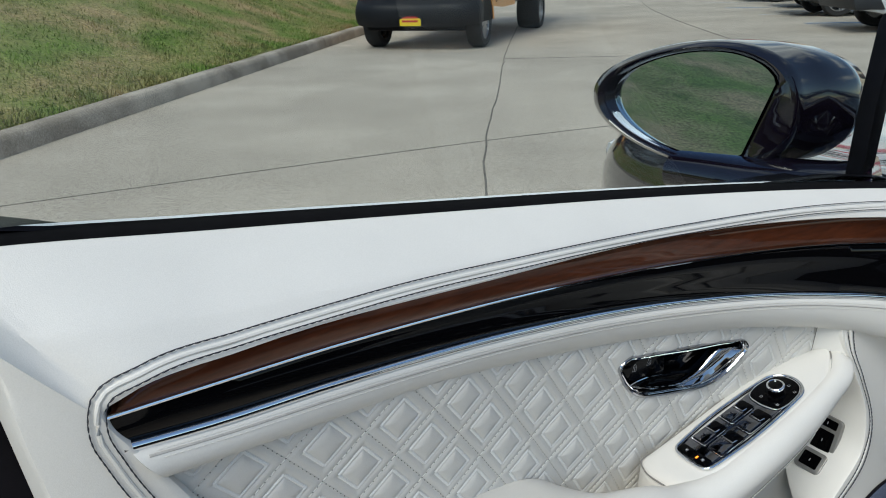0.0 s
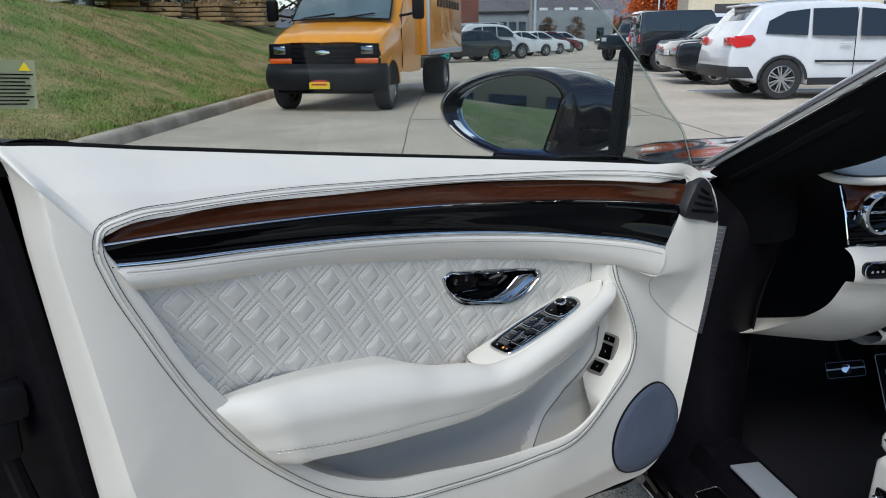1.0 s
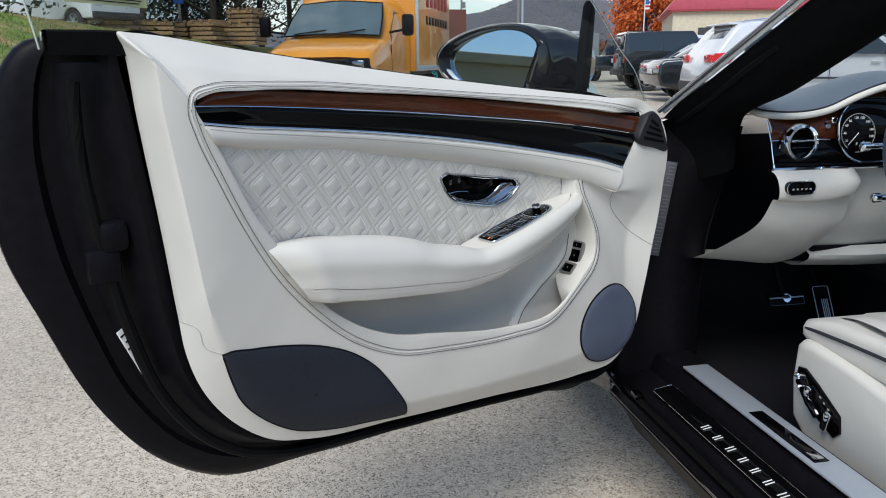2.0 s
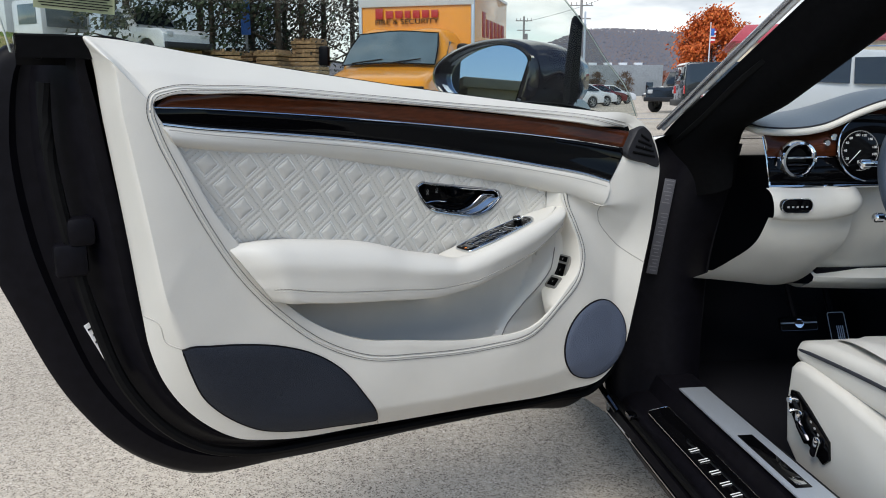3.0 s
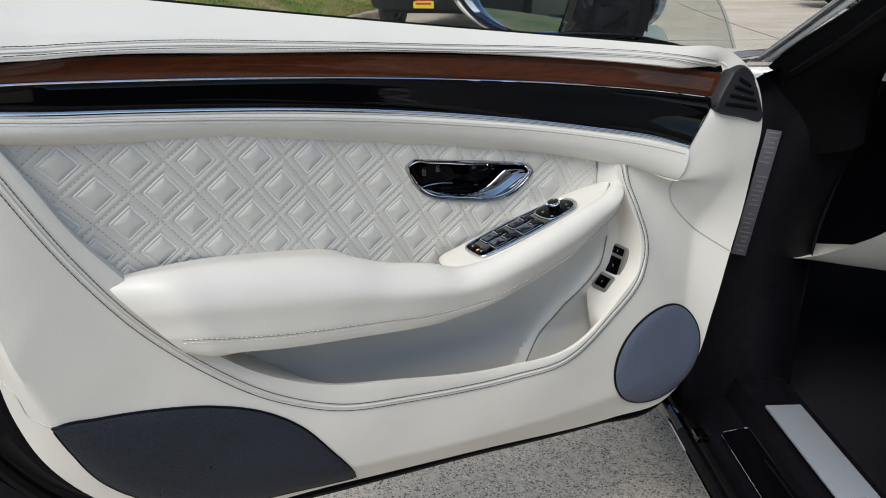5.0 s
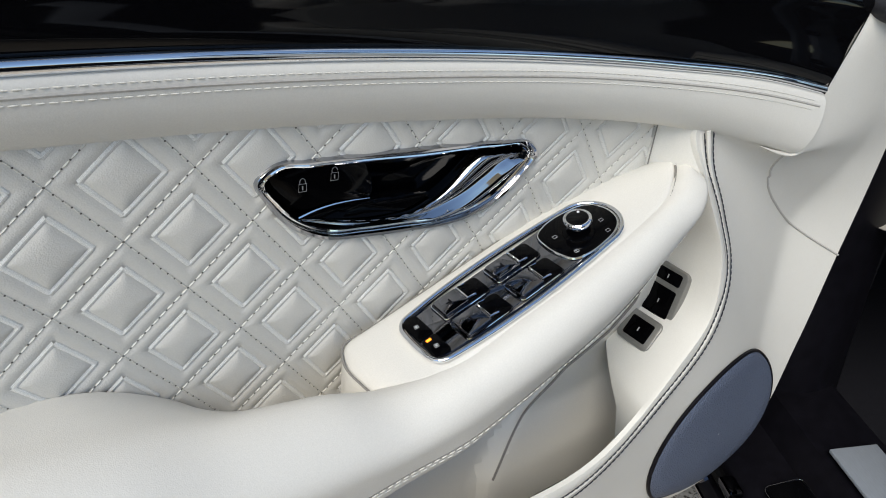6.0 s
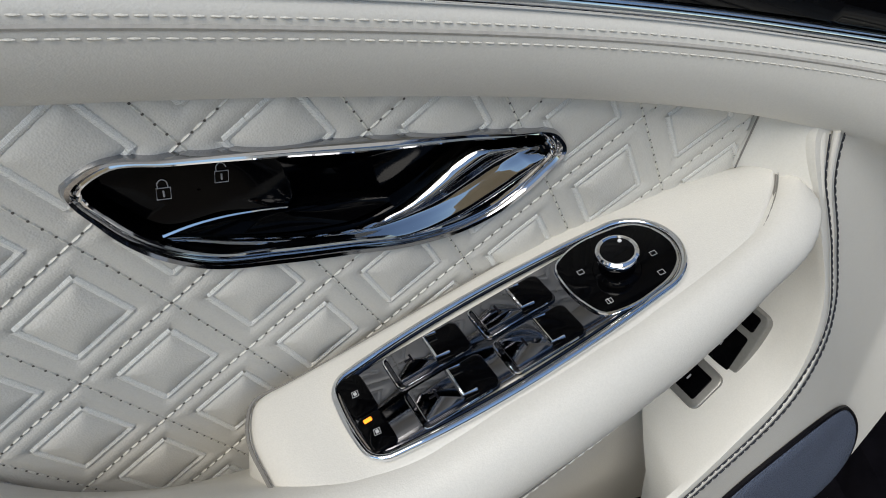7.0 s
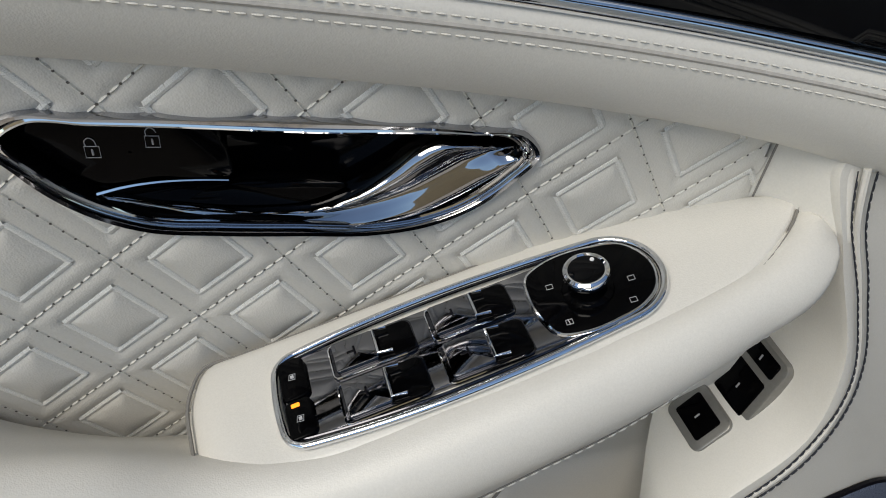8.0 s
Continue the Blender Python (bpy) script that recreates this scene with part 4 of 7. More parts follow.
part("knob_cap", placed(lathe([(.0088, .0168), (.0070, .0172), (0, .0173)], 36), KNOB), PIANO, knob)
part("knob_dot", placed(lathe([(.0011, .0172), (.0009, .0178), (0, .0178)], 10), KNOB @ Matrix.Translation((.0048, .0040, 0))), WHITE_MARK, knob)
for a, b in ((.0345, .0070), (.0345, -.0160), (.0655, -.0172), (.0705, -.0052)):
    part("knob_mark", placed(tube([(a - .0016, b - .0012, .0029), (a + .0014, b - .0016, .0029), (a + .0018, b + .0010, .0029), (a - .0012, b + .0014, .0029)], .00024, 4, True), PACK), DIM_MARK, plate)
part("knob_mark", placed(box(.0345, -.0160, .0028, .0004, .0034, .0003), PACK), DIM_MARK, plate)

# inner door handle
bez = spline(BEZ, 180, True)
bez3 = np.array([(p[0], p[1], quilt_base(p[0], p[1]) + .002) for p in bez])
mid_h = bez.mean(0)


def toward(k, dw):
    """The bezel's outline drawn in by k metres and lowered by dw."""
    out = []
    for p in bez3:
        d = np.array([mid_h[0] - p[0], (mid_h[1] - p[1]) * 2.6])
        d = d / np.linalg.norm(d)
        out.append((p[0] + d[0] * k, p[1] + d[1] * k * .9, p[2] - dw))
    return np.array(out)


handle = part("door_handle", sheet([toward(-.0022, .004), toward(-.0020, -.0006), toward(-.0004, -.0026), toward(.0016, -.0022), toward(.0032, .0002), toward(.0034, .004)], True, dl), LEVER_CHROME, door, "chrome and black inner door release")
part("bezel_step", tube(toward(.0050, .0012), .0012, 8, True, place=dl), CHROME, handle, "inner chrome step")
cup = [toward(.0030, .001), toward(.0056, .005), toward(.0070, .013)]
low = toward(.0080, .016)
for k in (0, .35, .7, .98):
    cup.append(low * (1 - k) + np.array([mid_h[0], mid_h[1], quilt_base(*mid_h) - .019]) * k)
part("handle_cup", sheet(cup, True, dl), PIANO_DEEP, handle, "gloss black recessed cup")
pl = spline([(.5225, .9590), (.529, .9640), (.583, .9560), (.5916, .9388), (.5925, .9270), (.5637, .9300), (.5420, .9300), (.5285, .9441)], 60, True)
part("lock_plate", sheet([[(.556 + (p[0] - .556) * k, .944 + (p[1] - .944) * k, quilt_base(.556 + (p[0] - .556) * k, .944 + (p[1] - .944) * k) - z) for p in pl] for k, z in ((1, .012), (1, .0056), (.97, .0050), (.5, .0050), (.02, .0050))], True, dl), PIANO_DEEP, handle, "gloss black lock panel")
for (u, v), open_lock in (((.5432, .9484), False), ((.5649, .9505), True)):
    flat_w = lambda p: (p[0], p[1], quilt_base(*p) - .0046)
    part("lock_mark", tube([flat_w((u + x, v + y)) for x, y in ((-.0027, -.0046), (.0024, -.0053), (.0027, .0002), (-.0024, .0009))], .00022, 5, True, place=dl), DIM_PRINT, handle, "printed padlock mark")
    hoop = [(-.0018, .0009), (-.0017, .0034), (-.0002, .0046), (.0013, .0036), (.0019, .0020 if open_lock else .0003)]
    part("lock_mark", tube([flat_w((u + p[0], v + p[1])) for p in spline(hoop, 14)], .00022, 5, place=dl), DIM_PRINT, handle)
    part("lock_mark", tube([flat_w((u, v - .0010)), flat_w((u, v - .0036))], .0004, 5, place=dl), DIM_PRINT, handle)
# lever: a chrome blade that sweeps from a thin tip to a broad hollowed grip
LEVER_T = [(.5405, .9245), (.5742, .9120), (.6067, .9050), (.6255, .9050), (.6444, .9118), (.6601, .9225), (.6701, .9312), (.6778, .9358), (.6895, .9352), (.7090, .9316), (.7165, .9285)]
LEVER_B = [(.5405, .9225), (.5739, .9078), (.6069, .8980), (.6263, .8940), (.6468, .8915), (.6690, .8935), (.6885, .9022), (.7020, .9108), (.7120, .9190), (.7160, .9245), (.7170, .9275)]
a, b = matched(LEVER_T, 9), matched(LEVER_B, 9)
grip = np.clip((a[:, 0] - .575) / .07, 0, 1) * np.clip((.7165 - a[:, 0]) / .012, 0, 1)


def blade(k, low_w, high_w):
    q = a * (1 - k) + b * k
    return np.array([(p[0], p[1], quilt_base(p[0], p[1]) + low_w + (high_w - low_w) * g) for p, g in zip(q, grip)])


lever = across([blade(0, -.014, -.012), blade(0, -.0055, -.0030), blade(.10, -.0045, .0010), blade(.30, -.0048, -.0015), blade(.52, -.0050, -.0045), blade(.72, -.0046, -.0005), blade(.88, -.0042, .0022), blade(1, -.0048, -.0008), blade(1, -.012, -.010)], 40)
part("lever", sheet(lever, False, dl), LEVER_CHROME, handle, "sweeping chrome release lever", sharp=60)
tip_edge = spline([(.5400, .9250), (.5503, .9270), (.5636, .9277), (.5773, .9266), (.5905, .9246)], 30)
part("lever_edge", tube([(p[0], p[1], quilt_base(*p) - .0045) for p in tip_edge], [.0010 - .0006 * k / 29 for k in range(30)], 6, place=dl), CHROME, handle)
it = spline([(.5440, .9236), (.5634, .9262), (.5915, .9233), (.6200, .9190), (.6400, .9128), (.6227, .9058), (.6015, .9066), (.5696, .9141)], 60, True)
ic = it.mean(0)
part("lever_inlay", sheet([[(ic[0] + (p[0] - ic[0]) * k, ic[1] + (p[1] - ic[1]) * k, quilt_base(*p) - z) for p in it] for k, z in ((1, .012), (1, .0066), (.55, .0105), (.02, .0115))], True, dl), PIANO_DEEP, handle, "black thumb inlay")

# switches in the pocket's front wall
for (u, v), (tu, tv), (sx, sy), pads in (((.8825, .7570), (.30, .954), (.052, .040), ((-.009, .029), (.0165, .012))), ((.8575, .7225), (.678, .735), (.031, .038), ((0, .020),))):
    along, depth, face = Vector(dl((tu, tv, 0))), Vector(dl((0, 0, 1))), Vector(dl((-tv, tu, 0)))
    m = Matrix.Translation(Vector(dl((u, v, -.046)))) @ Matrix((along, depth, face)).transposed().to_4x4()
    sw = part("boot_switch", placed(slab(rounded(sx, sy, .006), -.006, .0032, .0014), m), SWITCH_FRAME, door, "small satin-framed pocket switch")
    for x, h in pads:
        part("button", placed(slab([(a + x, b) for a, b in rounded(h, sy - .012, .002)], .0006, .0040, .0006), m), PIANO_DEEP, sw, "black button")
        part("button_mark", placed(box(x, 0, .0041, .0040, .0012, .0003), m), GREY_MARK, sw)

# round tweeter cover near the hinge
RC, RR = (.9478, .5825), .095
ang = np.linspace(0, math.tau, 97)[:-1]


def disc_rows(cu, cv, r, profile):
    rows = []
    for k, lift in profile:
        rows.append([(cu + r * k * math.cos(t), cv + r * k * math.sin(t), on_panel(cu + r * max(k, .3) * math.cos(t), cv + r * max(k, .3) * math.sin(t)) * min(1, max(0, (k - .2) * 2)) + on_panel(cu, cv) * (1 - min(1, max(0, (k - .2) * 2))) + lift) for t in ang])
    return rows


spk = part("round_speaker", sheet(disc_rows(*RC, RR, ((1, -.004), (1, .003), (.97, .005), (.8, .0055), (.5, .006), (.25, .006), (.01, .006))), True, dl), GRILLE, door, "round blue-grey speaker grille")
part("speaker_ring", tube([(RC[0] + RR * math.cos(t), RC[1] + RR * math.sin(t), on_panel(RC[0] + RR * math.cos(t), RC[1] + RR * math.sin(t)) + .002) for t in ang], .0022, 6, True, place=dl), BLACK, spk)

# woofer cover low at the rear
WOOF = [(.0222, .7318), (.0290, .7336), (.071, .7290), (.1276, .7203), (.2041, .6998), (.2645, .6717), (.3123, .6342),
    (.3535, .5801), (.3939, .5107), (.3957, .5046), (.3886, .5048), (.3075, .5149), (.2261, .5251), (.1562, .545),
    (.1043, .5797), (.0594, .6303), (.0366, .6855)]
wf = spline(WOOF + [WOOF[0]], 150)[:-1]
wc = np.array([.19, .61])
rows = []
for k, lift in ((1, -.004), (1, .0025), (.975, .004), (.8, .005), (.55, .006), (.3, .006), (.01, .006)):
    rows.append([(*(wc + (p - wc) * k), on_panel(*(wc + (p - wc) * k)) + lift) for p in wf])
wsp = part("woofer_cover", sheet(rows, True, dl), GRILLE2, door, "dark blue-grey woofer grille")
part("speaker_ring", tube(draped(wf, .001), .0022, 6, True, place=dl), BLACK, wsp)
part("seam_groove", tube(draped(spline([(-.024, .786), (-.012, .782), (.004, .742), (.022, .734)], 24), .0002), .0012, 6, place=dl), SEAM, door)
part("seam_groove", tube(draped(spline([(.957, .896), (.958, .886), (.970, .856), (1.006, .816), (1.055, .777), (1.0975, .748)], 40), .0002), .0011, 6, place=dl), SEAM, door)
part("seam_groove", tube(draped(spline([(.395, .507), (.402, .492)], 8), .0002), .0012, 6, place=dl), SEAM, door)

# air vent at the front corner
vent_poly = [(1.046, 1.062), (1.066, 1.070), (1.088, 1.059), (1.112, 1.021), (1.1275, .975), (1.084, .984), (1.018, 1.008)]
vp = spline(vent_poly + [vent_poly[0]], 60)[:-1]
vc = np.array([1.072, 1.022])
vent = part("corner_vent", sheet([[(*(vc + (p - vc) * k), z) for p in vp] for k, z in ((1, -.012), (1, .006), (.94, .0095), (.5, .0100), (.02, .0100))], True, dl), VENT_GREY, door, "dark grey triangular vent")
for k in range(4):
    a = np.array([1.059 - .008 * k, 1.050 - .0125 * k])
    b = np.array([1.086 + .010 * k - .001 * k * k, 1.036 - .0125 * k])
    part("vent_slot", tube([(*a, .0098), (*b, .0098)], .0032, 6, place=dl), RUBBER, vent)

# rubber seal that runs along the shut face
k = .40
seal = i8 * (1 - k) + o8 * k
part("door_seal", tube(np.array([(p[0], p[1], p[2] + .020) for p in seal[4:110]]), .010, 8, place=dl), RUBBER, door, "black rubber door seal")
part("door_latch", box(*dl((-.118, .885, -.11)), .05, .03, .055, .008), BLACK, door, "dark latch in the shut face")
part("latch_cover", box(*dl((-.10, .93, -.105)), .045, .03, .05, .012), BLACK, door)
lab = part("paper_label", placed(box(0, 0, 0, .016, .002, .12, .0005), Matrix.Translation(dl((-.078, .715, -.128))) @ Matrix.Rotation(radians(-22), 4, "Y") @ Matrix.Rotation(radians(25), 4, "Z")), WHITE_MARK, door, "white printed label strip")
for q in range(9):
    part("label_bar", placed(box((q % 2) * .003 - .002, -.0013, -.05 + q * .0125, .009, .0008, .003), Matrix.Translation(dl((-.078, .715, -.128))) @ Matrix.Rotation(radians(-22), 4, "Y") @ Matrix.Rotation(radians(25), 4, "Z")), BLACK, lab)

# waist seal and bright outer moulding along the top
BELT = [(-.165, 1.228, -.075), (-.0775, 1.2274, -.0655), (.0948, 1.2058, -.0765), (.2951, 1.1791, -.088), (.5761, 1.1445, -.0908), (.7968, 1.1194, -.0716), (.9527, 1.1015, -.0428), (1.0484, 1.0870, -.023)]
belt = spline(BELT, 120)
part("waist_seal", sheet([belt + np.array([0, -.03, .011]), belt + np.array([0, .001, .013]), belt + np.array([0, .004, .006]), belt + np.array([0, .004, -.016]), belt + np.array([0, -.004, -.021]), belt + np.array([0, -.04, -.021])], False, dl), SEAL, door, "black window waist seal")
part("waist_moulding", tube(belt + np.array([0, -.004, -.030]), .006, 8, place=dl), BRIGHT_TRIM, door, "bright outer waist moulding")

# frameless side glass
FRONT_EDGE = [(1.092, 1.09), (1.058, 1.150), (.998, 1.214), (.922, 1.298), (.818, 1.390), (.69, 1.490), (.57, 1.560)]
REAR_EDGE = [(-.171, 1.206), (-.174, 1.222), (-.190, 1.300), (-.206, 1.400), (-.215, 1.54)]


def glass_w(u, v):
    return float(np.interp(u, belt[:, 0], belt[:, 2])) - .013 + .10 * max(0, v - 1.2)


fe, re = spline(FRONT_EDGE, 40), spline(REAR_EDGE, 40)
rows = []
for d in (0, -.0045):
    rows.append([[(re[i][0] * (1 - s) + fe[i][0] * s, re[i][1] * (1 - s) + fe[i][1] * s, 0) for s in np.linspace(0, 1, 60)] for i in range(40)])
g0 = [[(p[0], p[1], glass_w(p[0], p[1])) for p in r] for r in rows[0]]
bm = sheet(g0, False, dl)
bmesh.ops.solidify(bm, geom=bm.faces[:], thickness=.0045)
pane = part("side_glass", bm, GLASS, door, "clear frameless side window glass")
pane.visible_shadow = False
edge_mat = material("glass_edge", (0.55, 0.60, 0.57), 0.2, grain=0.05)
part("glass_edge", tube([(p[0], p[1], glass_w(p[0], p[1]) - .002) for p in fe], .0012, 6, place=dl), edge_mat, pane, "bright ground glass edge")
part("glass_edge", tube([(p[0], p[1], glass_w(p[0], p[1]) - .002) for p in re], .0015, 6, place=dl), edge_mat, pane)
# warning sticker on the glass, printed to be read from outside
st = Matrix.Translation(dl((-.081, 1.291, glass_w(-.081, 1.29) + .004))) @ Matrix.Rotation(radians(3), 4, "Y") @ Matrix.Rotation(radians(6), 4, "X")
stick = part("sticker", placed(box(0, 0, 0, .110, .0008, .050), st), STICKER, pane, "printed warning sticker on the glass")
mirror_x = st @ Matrix.Translation((-.004, -.0008, .0185)) @ Matrix.Rotation(radians(90), 4, "X") @ Matrix.Diagonal((-1, 1, 1, 1))
letters("sticker_text", "WARNING", .0105, BLACK, stick, mirror_x, .0002)
tri_m = st @ Matrix.Translation((.045, -.0008, .0185)) @ Matrix.Diagonal((.7, 1, .7, 1))
part("warning_triangle", placed(slab([(-.008, -.006), (.008, -.006), (0, .007)], -.0003, .0003, axes=(0, 2, 1)), tri_m), YELLOW_MARK, stick, "yellow warning triangle")
for q in range(9):
    part("text_bar", placed(box(random.uniform(-.002, .002), -.0008, .0105 - q * .0038, .102 - .006 * (q % 3), .0004, .0014), st), BLACK, stick)
wing = st @ Matrix.Translation((-.066, 0, -.079))
for q in range(4):
    part("etched_mark", placed(box(0, -.001, .008 - q * .006, .018 - .003 * q, .0004, .002), wing), BLACK, stick)
part("etched_mark", placed(tube([(.014 + .006 * math.cos(t), -.001, -.014 + .006 * math.sin(t)) for t in ang[::8]], .0006, 4, True), wing), BLACK, stick)

# division bar of the front quarter
bar = [[(.912, 1.09), (.919, 1.20), (.933, 1.300), (.9400, 1.312), (.950, 1.290), (.945, 1.20), (.936, 1.09)]]
part("quarter_bar", placed(slab(bar[0], .074, .098, .003, axes=(0, 2, 1)), Matrix()), BLACK, door, "black window division bar")

# wing mirror outside the glass
TIP = Vector(dl((.780, 1.182, -.444)))
eh = Vector((.54, -.84, 0)).normalized()
ev = Vector((0, 0, 1))
en = eh.cross(ev)
if en.y > 0:
    en = -en
MIR = Matrix.Translation(TIP + eh * .150) @ Matrix((eh, ev, en)).transposed().to_4x4() @ Matrix.Scale(1.05, 4)
wm = Matrix.Rotation(radians(-9), 4, "Y") @ Matrix.Rotation(radians(-3), 4, "Z")


def egg(k, z, sh=0.0, flatten=1.0, n=48, cut=1.0):
    """The head's outline: blunt at the foot side, drawn out at the tip."""
    out = []
    for q in range(n):
        t = q * math.tau / n
        x = .145 * math.cos(t)
        y = .084 * math.copysign(abs(math.sin(t)) ** .86, math.sin(t)) * (1 + .14 * math.cos(t)) * flatten
        y += .010 * math.cos(t) * abs(math.sin(t)) ** .5 * (1 if math.sin(t) > 0 else -.4)
        out.append((min(x * k, cut + .28 * y * k) + sh, y * k, z))
    return out


rows = [egg(.74, -.050, cut=.090), egg(.80, -.042, cut=.096), egg(.86, .000, cut=.100), egg(.875, .008, cut=.103), egg(.93, .012), egg(1.0, .004), egg(1.015, -.012), egg(1.02, -.04, .022), egg(.97, -.085, .058), egg(.82, -.125, .088), egg(.52, -.150, .105), egg(.05, -.158, .115)]
head_mirror = part("wing_mirror", placed(sheet(rows, True), MIR @ wm), PAINT, door, "dark gloss oval wing mirror", sharp=60)
part("mirror_glass", placed(sheet([egg(.835, -.006, cut=.098), egg(.5, -.006), egg(.0005, -.006)], True), MIR @ wm @ Matrix.Rotation(radians(-2.8), 4, "X") @ Matrix.Rotation(radians(-6), 4, "Y")), MIRROR, head_mirror, "oval mirror glass")
part("indicator_dot", placed(lathe([(.003, 0), (.002, .0018), (0, .002)], 10), MIR @ wm @ Matrix.Translation((-.134, 0, .008))), WHITE_MARK, head_mirror)
foot = [(.868, 1.080, -.34), (.888, 1.080, -.27), (.915, 1.080, -.17), (.945, 1.080, -.12), (.965, 1.090, -.08)]
part("mirror_foot", tube(spline(foot, 20), [.030 + .012 * k / 19 for k in range(20)], 14, place=dl, squash=1.5), PAINT, head_mirror, "dark gloss mirror foot")

# ---- the car that the door belongs to: x right, y forward, z up, origin at the front of the sill ----

def smooth_loft(sections, n, m, closed=False):
    """Sections of points, smoothed along and across."""
    s = [spline(c, n, closed) for c in sections]
    out = np.zeros((m, n, 3))
    for j in range(n):
        out[:, j] = spline([q[j] for q in s], m)
    return out


# front wing and bonnet
NOSE = [[(-.145, .12, .30), (-.17, .12, .60), (-.165, .12, .86), (-.13, .075, .985), (-.06, .095, 1.030), (.01, .15, 1.040), (.10, .26, 1.04), (.45, .42, 1.05), (.78, .46, 1.055)],
        [(-.16, .45, .25), (-.205, .45, .60), (-.20, .45, .86), (-.15, .45, .965), (-.07, .45, 1.005), (.04, .45, 1.0), (.20, .50, 1.005), (.48, .55, 1.03), (.78, .58, 1.035)],
        [(-.16, 1.0, .25), (-.225, 1.0, .60), (-.21, 1.0, .84), (-.15, 1.0, .93), (-.06, 1.0, .955), (.06, 1.0, .94), (.22, 1.0, .945), (.5, 1.0, .975), (.78, 1.0, .98)],
        [(-.15, 1.6, .25), (-.20, 1.6, .58), (-.18, 1.6, .78), (-.12, 1.6, .85), (-.03, 1.6, .87), (.08, 1.6, .855), (.24, 1.6, .86), (.5, 1.6, .89), (.78, 1.6, .90)],
        [(.02, 1.98, .25), (-.04, 1.96, .50), (-.02, 1.95, .64), (.02, 1.95, .69), (.10, 1.95, .70), (.20, 1.95, .69), (.34, 1.98, .69), (.55, 2.02, .70), (.78, 2.04, .71)]]
nose = smooth_loft(NOSE, 60, 60)
part("front_wing", sheet(nose), PAINT, car, "black gloss front wing and bonnet")
far = nose.copy()
far[:, :, 0] = 1.56 - far[:, :, 0]
part("front_wing", sheet(far), PAINT, car)
part("wing_lamp", box(-.02, 1.80, .72, .22, .10, .08, .03), CLEAR_LENS, car, "clear headlamp")

# windscreen pillar
def rake(k):
    """A point on the straight outer edge of the pillar, k metres up it."""
    return np.array([.0104 + .0590 * k, .1722 - 1.0362 * k, 1.0488 + .5222 * k])


SECTION = np.array([(-.012, .014, -.012), (.000, .004, .004), (.014, -.010, .012), (.05, -.02, .018), (.103, -.10, .003), (.128, -.12, -.002), (.106, -.145, -.024), (.043, -.11, -.048), (.002, -.03, -.034)])
PILLAR = [[(-.012, .33, .915), (.00, .32, .925), (.015, .30, .95), (.05, .27, .955), (.12, .20, .94), (.15, .10, .95), (.13, .05, .92), (.05, .14, .88), (.01, .24, .88)]]
PILLAR += [[tuple(rake(k) + q * (1 + .1 * k)) for q in SECTION] for k in (0, .2, .4, .62, .86)]
pil = smooth_loft(PILLAR, 40, 50, True)
pillar = part("windscreen_pillar", sheet(pil, True), SEAL, car, "black raked windscreen pillar")
part("pillar_trim", tube([rake(k) + np.array([-.016, -.016, .014]) for k in np.linspace(-.02, .86, 40)], .0055, 10), BRIGHT_TRIM, pillar, "bright pillar moulding")
part("screen_trim", tube([rake(k) + np.array([-.026, -.008, .016]) for k in np.linspace(-.02, .86, 40)], .0062, 12), PILLAR_GLOSS, pillar, "outer pillar strip, grey sky sheen put into its colour")
part("pillar_seal", tube(spline([(.02, .17, 1.010), (.028, .02, 1.085), (.032, -.14, 1.168), (.058, -.35, 1.275), (.11, -.70, 1.39)], 50), .013, 8), RUBBER, pillar, "black rubber door seal")
# windscreen and its far pillar
ws = across([[(.08, .24, 1.03), (.45, .36, 1.05), (.78, .40, 1.055), (1.1, .36, 1.05), (1.48, .24, 1.03)], [(.14, -.32, 1.30), (.45, -.25, 1.33), (.78, -.23, 1.34), (1.1, -.25, 1.33), (1.42, -.32, 1.30)], [(.20, -.72, 1.41), (.45, -.68, 1.43), (.78, -.66, 1.435), (1.1, -.68, 1.43), (1.36, -.72, 1.41)]], 16)
bm = sheet(ws)
wg = part("windscreen", bm, GLASS, car, "clear windscreen glass")
wg.visible_shadow = False
mir = pil.copy()
mir[:, :, 0] = 1.56 - mir[:, :, 0]
part("windscreen_pillar", sheet(mir, True), BLACK, car)
part("windscreen_header", tube(spline([(.14, -.71, 1.415), (.45, -.68, 1.435), (.78, -.66, 1.44), (1.1, -.68, 1.435), (1.42, -.71, 1.415)], 24), .022, 10), BLACK, car)

# door aperture: hinge pillar, kick panel, floor and sill
HINGE = [[(-.125, .26, .30), (-.10, .16, .30), (-.03, .145, .32), (.07, .12, .33), (.13, .16, .33)],
         [(-.14, .28, .45), (-.11, .17, .45), (-.04, .150, .47), (.06, .13, .48), (.13, .17, .48)],
         [(-.15, .30, .70), (-.115, .18, .70), (-.03, .155, .70), (.04, .14, .70), (.14, .18, .70)],
         [(-.14, .31, .92), (-.10, .19, .92), (-.01, .155, .92), (.03, .12, .92), (.15, .10, .92)],
         [(-.09, .33, 1.02), (-.05, .21, 1.03), (.01, .175, 1.03), (.06, .10, 1.02), (.15, .06, 1.02)]]
part("hinge_pillar", sheet(smooth_loft(HINGE, 30, 40)), BLACK, car, "black hinge pillar")
lab = part("tyre_label", placed(box(0, 0, 0, .028, .002, .250, .0006), Matrix.Translation((-.020, .126, .804)) @ Matrix.Rotation(radians(8.5), 4, "Y") @ Matrix.Rotation(radians(-8), 4, "Z")), LABEL_GREY, car, "grey printed data label")
